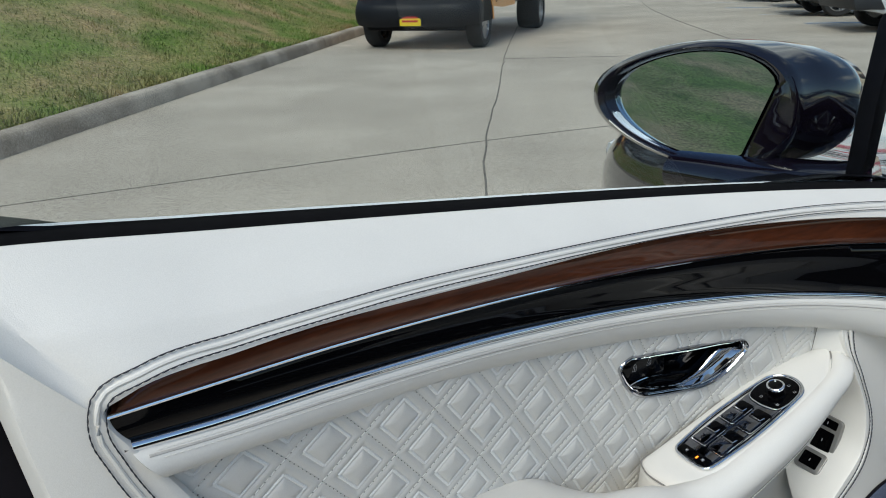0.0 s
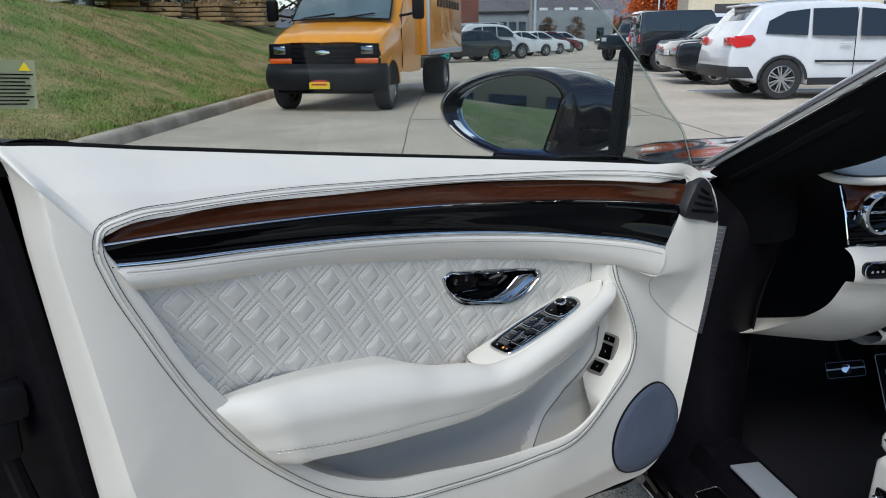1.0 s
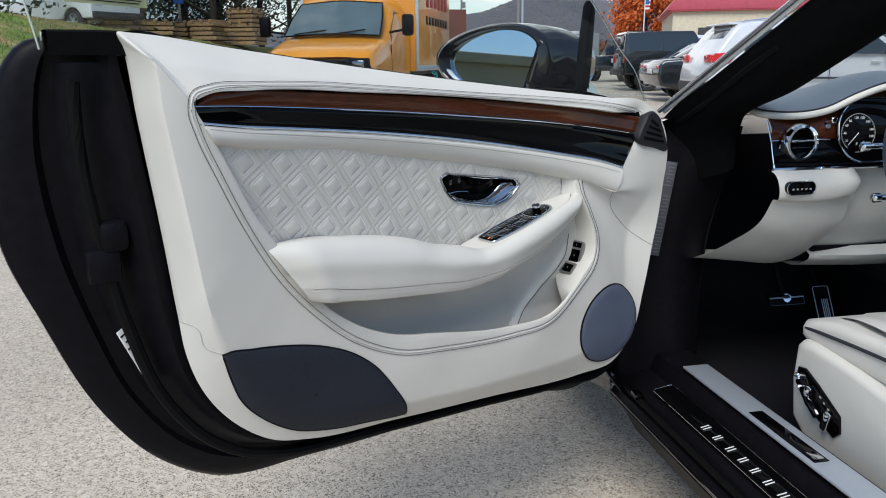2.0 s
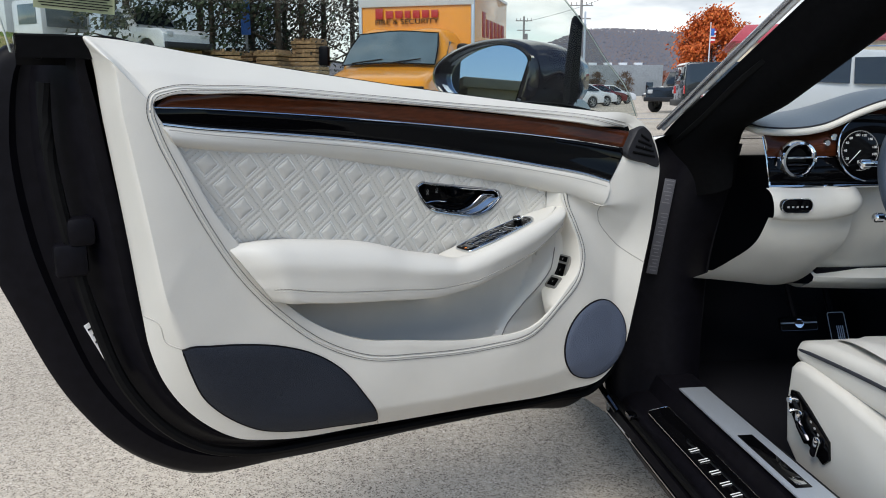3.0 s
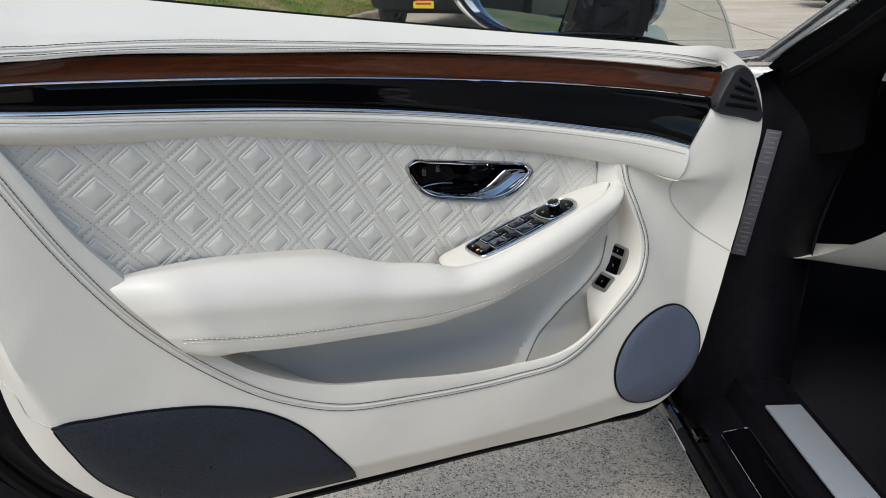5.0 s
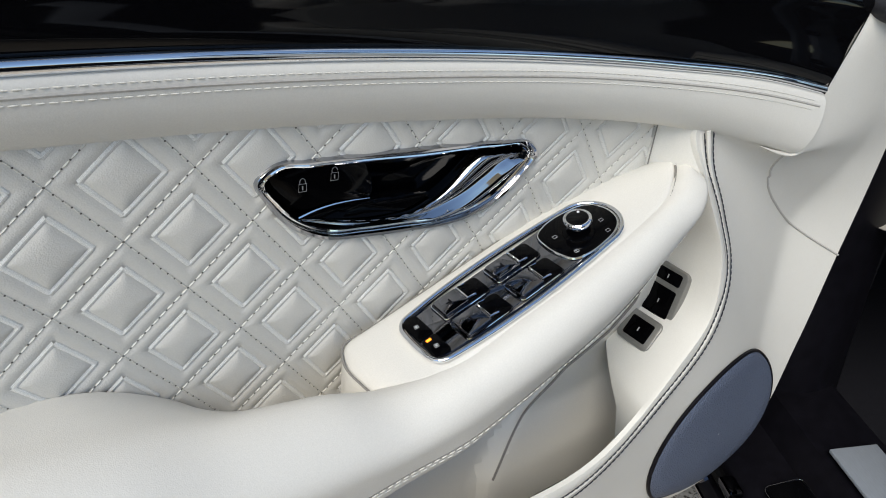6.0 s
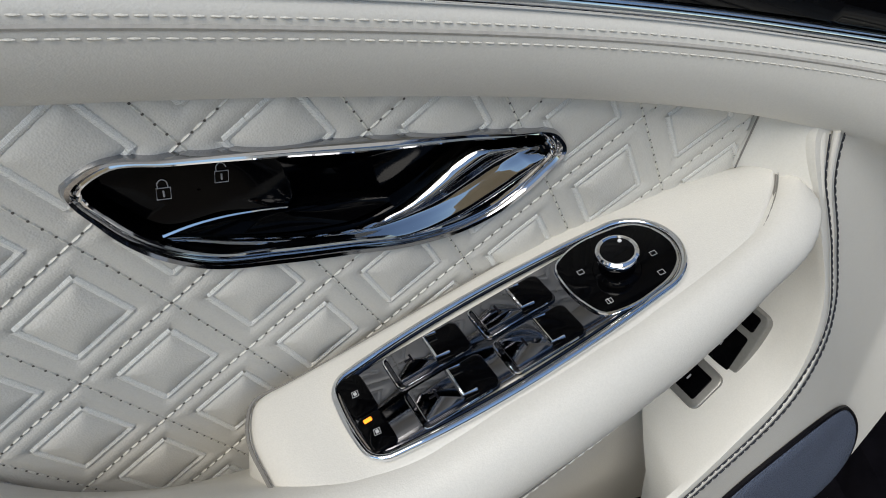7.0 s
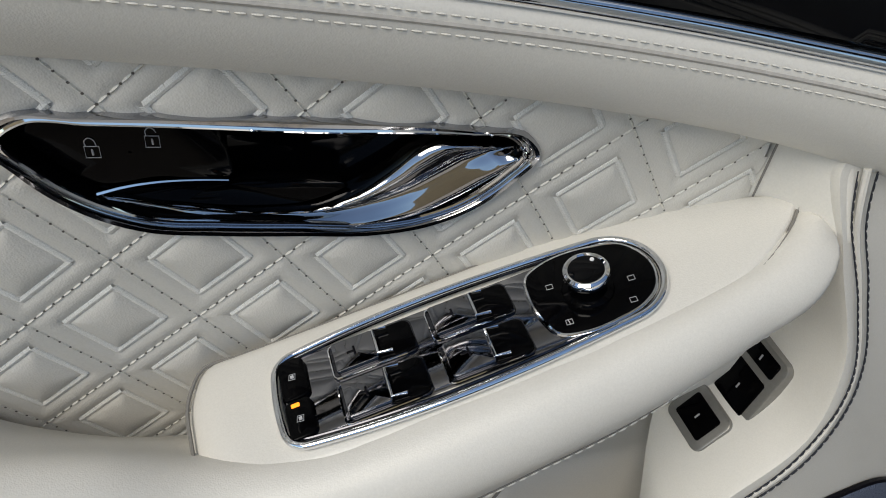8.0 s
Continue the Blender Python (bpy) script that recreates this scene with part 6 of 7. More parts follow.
# paving joints and parking lines
for pts, w in (([(.20, 3.0), (.33, 6.3), (.60, 8.8), (.95, 12.4), (1.9, 20)], .02), ([(-4.2, 4.1), (-1.8, 5.3), (.35, 6.35), (3.5, 7.6)], .012), ([(4.6, -3), (5.0, 10), (6.4, 24), (11, 45)], .02), ([(.95, 12.4), (5.3, 12.2)], .015)):
    path = spline([(SIZE * x, SIZE * y, .0005) for x, y in pts], 60)
    path[:, 0] += [.02 * noise.noise(Vector((0, p[1] * 2, 3))) for p in path]
    tagged(part("paving_joint", tube(path, w * .34, 6, squash=1.0), JOINT, None, "dark joint in the concrete"), category="paving joint", kind="structure")
LINE = material("road_paint", (0.5, 0.52, 0.55), 0.8, grain=0.3, grain_scale=12)
BLUE_LINE = material("blue_road_paint", (0.12, 0.25, 0.42), 0.8, grain=0.3, grain_scale=12)
for k in range(7):
    y0 = 15.2 + k * 2.9
    tagged(part("parking_line", slab([(7.0 + .25 * k, y0), (7.0 + .25 * k, y0 + .12), (12.2 + .25 * k, y0 - .7), (12.2 + .25 * k, y0 - .82)], 0.001, .005), LINE if k % 2 else BLUE_LINE, None, "painted parking line", smooth=False), category="parking line", group="parking lines", kind="structure")


# ---- vehicles ----
def wheel_parts(parent, x, y, r, w, rim_mat, spokes=7, name="wheel"):
    sgn = 1 if y > 0 else -1
    m = Matrix.Translation((x, y, r)) @ Matrix.Rotation(radians(-90 * sgn), 4, "X")
    tyre = part(name, placed(lathe([(r * .66, -w / 2), (r * .93, -w / 2), (r, -w * .36), (r, w * .36), (r * .93, w / 2), (r * .68, w / 2), (r * .66, w * .3), (r * .64, -w * .3), (r * .66, -w / 2)], 36), m), TYRE, parent, "black tyre on an alloy rim")
    part("rim", placed(lathe([(r * .67, w * .44), (r * .63, w * .46), (r * .60, w * .2), (r * .58, -w * .3)], 32), m), rim_mat, tyre)
    part("brake_disc", placed(lathe([(r * .6, -w * .05), (0, -w * .05)], 24), m), DARK_PAINT, tyre)
    bm = bmesh.new()
    for k in range(spokes):
        mm = Matrix.Rotation(k * math.tau / spokes, 4, "Z")
        for d in (-1, 1):
            b = box(r * .36, d * r * .055, w * .36, r * .54, r * .065, w * .12, rot=Matrix.Rotation(d * .13, 4, "Z"))
            placed(b, m @ mm)
            me = bpy.data.meshes.new("tmp")
            b.to_mesh(me)
            b.free()
            bm.from_mesh(me)
            bpy.data.meshes.remove(me)
    part("spokes", bm, rim_mat, tyre, smooth=False)
    part("hub_cap", placed(lathe([(r * .13, w * .3), (r * .12, w * .44), (0, w * .45)], 16), m), rim_mat, tyre)
    return tyre


def arch(cx, r, z0, n=9):
    """Points of a wheel arch in a side profile, from rear to front."""
    a0 = math.asin(max(-1, min(1, (z0 - r * .92) / (r * 1.16))))
    return [(cx + r * 1.16 * math.cos(t), r * .92 + r * 1.16 * math.sin(t)) for t in np.linspace(math.pi - a0, a0, n)]


def body_shell(profile, width, belt, tumble, bevel):
    """A side profile given width; the sides lean in above the belt."""
    bm = bmesh.new()

    def half(z):
        return width / 2 * (1 - tumble * max(0, z - belt) - .10 * max(0, .55 - z))
    L = [bm.verts.new((x, half(z), z)) for x, z in profile]
    R = [bm.verts.new((x, -half(z), z)) for x, z in profile]
    n = len(profile)
    bm.faces.new(L)
    bm.faces.new(R[::-1])
    for i in range(n):
        bm.faces.new((L[i], R[i], R[(i + 1) % n], L[(i + 1) % n]))
    bmesh.ops.recalc_face_normals(bm, faces=bm.faces)
    es = [e for e in bm.edges if (e.verts[0] in L) == (e.verts[1] in L)]
    bmesh.ops.bevel(bm, geom=es, offset=bevel, segments=4, affect="EDGES", profile=0.5)
    bmesh.ops.triangulate(bm, faces=[f for f in bm.faces if len(f.verts) > 4])
    return bm


def side_pane(poly, sgn, width, belt, tumble, lift=.006, thick=.012):
    bm = bmesh.new()

    def y(z):
        return sgn * (width / 2 * (1 - tumble * max(0, z - belt)) + lift)
    f = [bm.verts.new((x, y(z), z)) for x, z in poly]
    b = [bm.verts.new((x, y(z) - sgn * thick, z)) for x, z in poly]
    bm.faces.new(f)
    bm.faces.new(b[::-1])
    for i in range(len(poly)):
        bm.faces.new((f[i], f[(i + 1) % len(poly)], b[(i + 1) % len(poly)], b[i]))
    bmesh.ops.recalc_face_normals(bm, faces=bm.faces)
    return bm


def suv(m, paint, label, rim_mat=RIM, scale=1.0, name="parked_suv", group=""):
    t = thing(name, label, "car", m, group)
    W, belt, tum, r = 1.92, 1.10, .26, .375
    prof = [(-2.40, .42), (-2.44, .55), (-2.42, .80), (-2.36, 1.08), (-2.20, 1.30), (-1.98, 1.60), (-1.86, 1.70), (-1.5, 1.755), (-.6, 1.775), (.2, 1.74), (.62, 1.65), (1.22, 1.20), (1.35, 1.13), (2.05, 1.02), (2.30, .92), (2.40, .75), (2.42, .45), (2.35, .32)] + arch(1.50, r, .30)[::-1] + [(-.9, .26)] + arch(-1.42, r, .30)[::-1] + [(-2.0, .34)]
    part("body", body_shell(prof, W, belt, tum, .07), paint, t)
    trim = [(-2.41, .40), (-2.46, .52), (-2.44, .62), (-2.05, .62), (-1.93, .40)]
    part("rear_bumper", placed(slab(trim, -W / 2 - .008, W / 2 + .008, .03, axes=(0, 2, 1)), Matrix()), TRUCK_GREY, t, "dark lower rear bumper")
    for s in (1, -1):
        part("sill_trim", side_pane([(-.95, .27), (1.05, .27), (1.05, .40), (-.95, .40)], s, W, belt, tum, .008), TRUCK_GREY, t)
        for cx in (-1.42, 1.50):
            pts = [(cx + (r * 1.24) * math.cos(a), r * .92 + r * 1.24 * math.sin(a)) for a in np.linspace(.05, math.pi - .05, 16)] + [(cx + r * 1.12 * math.cos(a), r * .92 + r * 1.12 * math.sin(a)) for a in np.linspace(math.pi - .05, .05, 16)]
            part("arch_trim", side_pane(pts, s, W, belt, tum, .012), TRUCK_GREY, t)
        part("window", side_pane([(-1.78, 1.20), (-1.72, 1.42), (-1.40, 1.58), (-.98, 1.63), (-1.02, 1.16)], s, W, belt, tum), AUTO_GLASS, t, "dark rear quarter window")
        part("window", side_pane([(-.94, 1.16), (-.92, 1.635), (-.12, 1.645), (-.14, 1.14)], s, W, belt, tum), AUTO_GLASS, t, "dark rear door window")
        part("window", side_pane([(-.06, 1.14), (-.04, 1.645), (.36, 1.61), (.62, 1.52), (1.02, 1.20), (.98, 1.13)], s, W, belt, tum), AUTO_GLASS, t, "front door window")
        part("roof_rail", tube(spline([(-1.75, s * .72, 1.755), (-1.0, s * .735, 1.82), (0, s * .735, 1.825), (.45, s * .72, 1.765)], 20), .017, 8), CHROME, t, "bright roof rail")
        part("door_handle", box(-.30, s * .955, 1.02, .20, .035, .030, .01), paint, t)
        part("door_handle", box(.72, s * .955, 1.00, .20, .035, .030, .01), paint, t)
        part("door_moulding", side_pane([(-.85, .68), (.95, .66), (.95, .70), (-.85, .72)], s, W, belt, tum, .010), TRUCK_GREY, t)
        part("tail_lamp", side_pane([(-2.40, 1.02), (-2.34, 1.16), (-2.02, 1.18), (-1.96, 1.10), (-2.05, .98), (-2.30, .95)], s, W - .07, belt, tum, .030, .10), RED_LENS, t, "red tail lamp")
        part("tail_lamp_end", box(-2.385, s * .70, 1.07, .06, .36, .16, .03), RED_LENS, t)
        part("door_gap", side_pane([(-.145, .45), (-.135, .45), (-.095, 1.62), (-.105, 1.62)], s, W, belt, tum, .003), BLACK, t)
        for x in (-1.42, 1.50):
            wheel_parts(t, x, s * (W / 2 - .13), r, .25, rim_mat)
        part("door_mirror", box(.92, s * 1.06, 1.16, .12, .20, .14, .04), paint, t)
    part("rear_window", placed(box(0, 0, 0, .02, 1.32, .40, .006), Matrix.Translation((-2.085, 0, 1.44)) @ Matrix.Rotation(radians(36), 4, "Y")), AUTO_GLASS, t, "dark rear window")
    part("windscreen", placed(box(0, 0, 0, .02, 1.36, .62, .006), Matrix.Translation((.935, 0, 1.44)) @ Matrix.Rotation(radians(-53), 4, "Y")), AUTO_GLASS, t)
    part("spoiler", box(-1.90, 0, 1.715, .26, 1.34, .04, .015), paint, t)
    return t


def saloon(m, paint, label, rim_mat=RIM, lamps=True, name="parked_car", group=""):
    t = thing(name, label, "car", m, group)
    W, belt, tum, r = 1.80, .92, .32, .325
    prof = [(-2.22, .40), (-2.28, .60), (-2.25, .88), (-2.15, .98), (-1.65, 1.02), (-1.05, 1.38), (-.5, 1.44), (.1, 1.42), (.95, .99), (1.1, .94), (1.9, .84), (2.20, .70), (2.26, .45), (2.20, .28)] + arch(1.38, r, .27)[::-1] + [(-.8, .24)] + arch(-1.32, r, .27)[::-1] + [(-1.8, .30)]
    part("body", body_shell(prof, W, belt, tum, .06), paint, t)
    for s in (1, -1):
        part("window", side_pane([(-1.42, 1.02), (-1.02, 1.30), (-.42, 1.37), (-.40, .99)], s, W, belt, tum), AUTO_GLASS, t)
        part("window", side_pane([(-.34, .99), (-.36, 1.37), (.06, 1.35), (.72, 1.03), (.70, .98)], s, W, belt, tum), AUTO_GLASS, t)
        part("tail_lamp", box(-2.21, s * .66, .80, .10, .40, .14, .03), RED_LENS, t, "red tail lamp")
        part("head_lamp", box(2.10, s * .64, .68, .18, .34, .10, .03), CLEAR_LENS, t)
        for x in (-1.32, 1.38):
            wheel_parts(t, x, s * (W / 2 - .12), r, .21, rim_mat, 5)
    part("rear_window", placed(box(0, 0, 0, .02, 1.25, .62, .006), Matrix.Translation((-1.36, 0, 1.215)) @ Matrix.Rotation(radians(59), 4, "Y")), AUTO_GLASS, t)
    part("windscreen", placed(box(0, 0, 0, .02, 1.28, .82, .006), Matrix.Translation((.55, 0, 1.21)) @ Matrix.Rotation(radians(-63), 4, "Y")), AUTO_GLASS, t)
    part("plate_bar", box(-2.285, 0, .72, .01, .50, .11, .003), WHITE_MARK, t)
    return t


def boxy(m, paint, label, pickup=False, name="parked_pickup", group=""):
    """An upright off-roader, or a pickup when the rear is an open bed."""
    t = thing(name, label, "pickup" if pickup else "car", m, group)
    W, belt, tum, r = 1.90, 1.18, .12, .40
    if pickup:
        prof = [(-2.7, .62), (-2.72, 1.15), (-.75, 1.18), (-.70, 1.80), (-.4, 1.86), (.5, 1.84), (1.05, 1.25), (1.2, 1.20), (2.35, 1.12), (2.55, .95), (2.55, .5)]
        ax = (-1.65, 1.65)
    else:
        prof = [(-1.95, .55), (-1.98, 1.15), (-1.94, 1.80), (-1.85, 1.87), (.2, 1.87), (.62, 1.22), (.75, 1.18), (1.75, 1.14), (1.85, 1.0), (1.88, .55)]
        ax = (-1.2, 1.25)
    prof += arch(ax[1], r, .50)[::-1] + [(0, .46)] + arch(ax[0], r, .50)[::-1]
    part("body", body_shell(prof, W, belt, tum, .05), paint, t)
    for s in (1, -1):
        if pickup:
            part("window", side_pane([(-.6, 1.22), (-.58, 1.72), (.40, 1.74), (.90, 1.24)], s, W, belt, tum), AUTO_GLASS, t)
        else:
            part("window", side_pane([(-1.82, 1.26), (-1.80, 1.76), (-.85, 1.77), (-.85, 1.24)], s, W, belt, tum), AUTO_GLASS, t)
            part("window", side_pane([(-.75, 1.24), (-.75, 1.77), (.08, 1.76), (.45, 1.24)], s, W, belt, tum), AUTO_GLASS, t)
        part("tail_lamp", box(-2.71 if pickup else -1.97, s * .84, 1.02, .05, .14, .26, .02), RED_LENS, t, "red tail lamp")
        part("head_lamp", box(2.53 if pickup else 1.86, s * .68, .95, .06, .26, .18, .02), CLEAR_LENS, t)
        for x in ax:
            wheel_parts(t, x, s * (W / 2 - .12), r, .26, RIM, 6)
    part("windscreen", placed(box(0, 0, 0, .02, 1.5, .64, .006), Matrix.Translation((.79 if pickup else .43, 0, 1.56)) @ Matrix.Rotation(radians(-42 if pickup else -32), 4, "Y")), AUTO_GLASS, t)
    part("rear_window", box(-.74 if pickup else -1.965, 0, 1.52, .03, 1.35, .42, .006), AUTO_GLASS, t)
    part("bumper", box(2.62 if pickup else 1.95, 0, .60, .14, 1.86, .20, .03), TRUCK_GREY, t)
    part("bumper", box(-2.78 if pickup else -2.02, 0, .60, .14, 1.86, .20, .03), TRUCK_GREY, t)
    return t


# the white off-roader and the row beside it
suv(pose(9.0, 13.3, 0, 0, 0, -8) @ Matrix.Scale(.95, 4), WHITE, "white sport utility car with dark windows and alloy wheels")
saloon(pose(9.80, 17.46, 0, 0, 0, -9), DARK_PAINT, "black saloon car with red tail lamps", group="cars in the parking row")
saloon(pose(10.84, 20.30, 0, 0, 0, -9), SILVER, "silver saloon car parked in the row", group="cars in the parking row")
boxy(pose(11.09, 24.08, 0, 0, 0, -9), DARK_PAINT, "tall black off-roader parked in the row", group="cars in the parking row")
boxy(pose(13.24, 27.69, 0, 0, 0, -9), WHITE, "white pickup truck parked in the row", True, group="cars in the parking row")
boxy(pose(13.42, 35.26, 0, 0, 0, 215), DARK_PAINT, "dark off-roader facing the road", group="cars in the parking row")
saloon(pose(23.65, 67.08, 0, 0, 0, 175), DARK_PAINT, "dark saloon far along the road", group="cars in the parking row")
# the row on the far side
saloon(pose(5.16, 36.55, 0, 0, 0, -158), DARK_PAINT, "dark coupe with bright teal wheels", TEAL, group="cars across the road")
suv(pose(7.14, 40.59, 0, 0, 0, 24), WHITE, "white estate car parked beyond the truck", group="cars across the road")
saloon(pose(9.72, 45.15, 0, 0, 0, 24), WHITE, "white saloon car with red tail lamps", group="cars across the road")
saloon(pose(11.70, 49.45, 0, 0, 0, 24), WHITE, "white saloon car with red tail lamps", group="cars across the road")
saloon(pose(13.76, 54.18, 0, 0, 0, 24), RED_PAINT, "dark red saloon car", group="cars across the road")
saloon(pose(15.82, 58.91, 0, 0, 0, 24), WHITE, "white saloon car at the end of the row", group="cars across the road")


# the yellow box truck that stands at the kerb: x forward
def box_truck(m):
    t = thing("box_truck", "yellow box truck with black grille and white cargo box roof", "truck", m)
    W = 2.02
    # cab and bonnet
    HOOD = [[(0, -.98, .62), (0, -.98, 1.10), (.0, -.90, 1.36), (.0, -.6, 1.41), (.0, 0, 1.425), (.0, .6, 1.41), (.0, .90, 1.36), (0, .98, 1.10), (0, .98, .62)],
            [(.45, -.97, .62), (.45, -.97, 1.05), (.45, -.88, 1.26), (.45, -.6, 1.30), (.45, 0, 1.315), (.45, .6, 1.30), (.45, .88, 1.26), (.45, .97, 1.05), (.45, .97, .62)],
            [(.84, -.95, .62), (.84, -.94, 1.00), (.82, -.86, 1.13), (.84, -.6, 1.17), (.86, 0, 1.18), (.84, .6, 1.17), (.82, .86, 1.13), (.84, .94, 1.00), (.84, .95, .62)],
            [(.93, -.92, .62), (.94, -.91, .98), (.94, -.82, 1.05), (.96, -.6, 1.08), (.98, 0, 1.085), (.96, .6, 1.08), (.94, .82, 1.05), (.94, .91, .98), (.93, .92, .62)]]
    part("bonnet", sheet(smooth_loft(HOOD, 48, 24)), YELLOW, t)
    CAB = [[(-1.60, -.98, .55), (-1.60, -1.0, 1.30), (-1.60, -.94, 1.80), (-1.60, -.82, 2.04), (-1.60, 0, 2.09), (-1.60, .82, 2.04), (-1.60, .94, 1.80), (-1.60, 1.0, 1.30), (-1.60, .98, .55)],
           [(-1.0, -.98, .55), (-1.0, -1.0, 1.30), (-1.0, -.94, 1.80), (-1.0, -.81, 2.04), (-1.0, 0, 2.09), (-1.0, .81, 2.04), (-1.0, .94, 1.80), (-1.0, 1.0, 1.30), (-1.0, .98, .55)],
           [(-.72, -.98, .55), (-.66, -1.0, 1.30), (-.66, -.93, 1.78), (-.66, -.78, 1.99), (-.64, 0, 2.05), (-.66, .78, 1.99), (-.66, .93, 1.78), (-.66, 1.0, 1.30), (-.72, .98, .55)],
           [(-.40, -.98, .57), (-.36, -.99, 1.20), (-.36, -.91, 1.58), (-.36, -.74, 1.70), (-.34, 0, 1.76), (-.36, .74, 1.70), (-.36, .91, 1.58), (-.36, .99, 1.20), (-.40, .98, .57)],
           [(.0, -.97, .60), (.0, -.97, 1.10), (.0, -.90, 1.35), (.0, -.6, 1.39), (.0, 0, 1.40), (.0, .6, 1.39), (.0, .90, 1.35), (.0, .97, 1.10), (.0, .97, .60)]]
    part("cab", sheet(smooth_loft(CAB, 48, 40)), YELLOW, t)
    scr = across([[(.04, -.86, 1.415), (.08, 0, 1.45), (.04, .86, 1.415)], [(-.26, -.83, 1.70), (-.22, 0, 1.75), (-.26, .83, 1.70)], [(-.60, -.75, 1.985), (-.56, 0, 2.03), (-.60, .75, 1.985)]], 10)
    scr = np.array([spline(r, 20) for r in scr]) + np.array([.035, 0, .03])
    part("windscreen", sheet(scr), SCREEN_GLASS, t, "wide raked windscreen")
    part("screen_seal", tube(np.vstack([scr[0], scr[:, -1][1:], scr[-1][::-1][1:], scr[:, 0][::-1][1:-1]]), .014, 6, True), RUBBER, t)
    for s in (-1, 1):
        part("wiper", tube([(.14, s * .35 - .30, 1.475), (.06, s * .35 + .25, 1.545)], .013, 6), RUBBER, t)
        part("side_window", side_pane([(-1.25, 1.36), (-1.2, 1.86), (-.75, 1.88), (-.30, 1.50), (-.28, 1.36)], s, 1.97, 1.2, .11, .004), AUTO_GLASS, t)
        part("door_gap", side_pane([(-.22, .65), (-.205, .65), (-.205, 1.30), (-.22, 1.30)], s, 1.99, 1.2, .1, .004), BLACK, t)
        part("head_lamp_frame", box(.955, s * .72, .915, .05, .40, .31, .02), BLACK, t)
        lamp = part("head_lamp", box(.975, s * .73, .965, .05, .22, .14, .03), SMOKE_CHROME, t, "clear square headlamp with a dark reflector")
        part("turn_lamp", box(.975, s * .72, .80, .05, .38, .085, .015), AMBER, t, "amber turn lamp")
        mirror = part("door_mirror", box(-.15, s * 1.30, 1.62, .14, .20, .36, .05), BLACK, t, "tall black door mirror")
        part("mirror_arm", tube([(-.20, s * .96, 1.50), (-.15, s * 1.22, 1.54)], .022, 6), BLACK, mirror)
        wheel_parts(t, .42, s * .86, .37, .24, RIM, 8)
        wheel_parts(t, -3.40, s * .90, .37, .44, RIM, 8)
        fl = [(.42 + .46 * math.cos(a), .40 + .46 * math.sin(a)) for a in np.linspace(0, math.pi, 16)] + [(.42 + .40 * math.cos(a), .40 + .40 * math.sin(a)) for a in np.linspace(math.pi, 0, 16)]
        part("arch_lip", side_pane(fl, s, 1.97, 2, 0, .012, .03), YELLOW, t)
        dark = [(.42 + .42 * math.cos(a), .40 + .42 * math.sin(a)) for a in np.linspace(0, math.pi, 16)]
        part("arch_well", side_pane(dark, s, 1.96, 2, 0, .006, .02), RUBBER, t)
    part("grille", box(.965, 0, .90, .05, 1.10, .30, .02), BLACK, t, "black slatted grille")
    for q in range(4):
        part("grille_bar", box(.992, 0, .795 + q * .07, .02, 1.06, .022, .004), BLACK, t)
    part("badge", slab([(a, b + .93) for a, b in [(-.11, -.02), (-.045, -.02), (-.04, -.035), (.05, -.035), (.055, -.02), (.12, -.02), (.11, .02), (.045, .02), (.04, .035), (-.05, .035), (-.055, .02), (-.12, .02)]], .99, 1.012, .003, axes=(1, 2, 0)), CHROME, t, "bright bow-shaped badge")
    bump = [[(.60, -.99, .40), (.62, -1.0, .50), (.62, -1.0, .66), (.62, -.98, .76)], [(.95, -.98, .38), (1.0, -.99, .47), (1.0, -.98, .66), (.94, -.96, .76)], [(1.06, -.80, .36), (1.12, -.80, .46), (1.12, -.80, .66), (1.02, -.80, .76)], [(1.10, 0, .36), (1.16, 0, .46), (1.16, 0, .66), (1.04, 0, .76)], [(1.06, .80, .36), (1.12, .80, .46), (1.12, .80, .66), (1.02, .80, .76)], [(.95, .98, .38), (1.0, .99, .47), (1.0, .98, .66), (.94, .96, .76)], [(.60, .99, .40), (.62, 1.0, .50), (.62, 1.0, .66), (.62, .98, .76)]]
    part("bumper", sheet(smooth_loft(bump, 14, 30)), material("dark_bumper", (0.010, 0.011, 0.014), 0.5, spec=0.2, grain=0.15, grain_scale=20), t, "dark grey front bumper")
    part("air_dam", box(.95, 0, .36, .12, 1.6, .14, .03), BLACK, t)
    plate = part("number_plate", box(1.165, -.02, .47, .014, .34, .19, .004), YELLOW_MARK, t, "yellow front plate")
    part("plate_bar", box(1.174, -.02, .50, .004, .26, .03), RED_MARK, plate)
    part("plate_bar", box(1.174, -.02, .445, .004, .26, .03), RED_MARK, plate)
    part("chassis", box(-2.6, 0, .60, 5.2, .9, .22, .02), BLACK, t)
    # cargo box
    BX = (-1.62, -5.0, 1.16, .82, 2.98)
    part("cargo_box", box((BX[0] + BX[1]) / 2, 0, (BX[3] + BX[4]) / 2, BX[0] - BX[1], 2 * BX[2], BX[4] - BX[3], .02), YELLOW, t, "yellow cargo box")
    part("box_roof_edge", box(BX[0] + .01, 0, 2.79, .06, 2 * BX[2] + .02, .38, .02), WHITE, t, "white front cap of the box")
    part("box_side_edge", box((BX[0] + BX[1]) / 2, 0, 2.96, BX[0] - BX[1] + .02, 2 * BX[2] + .03, .07, .01), WHITE, t)
    for s in (-1, 1):
        part("corner_post", box(BX[0] + .005, s * (BX[2] - .02), 1.88, .06, .07, 2.12, .02), SATIN, t, "bright corner post")
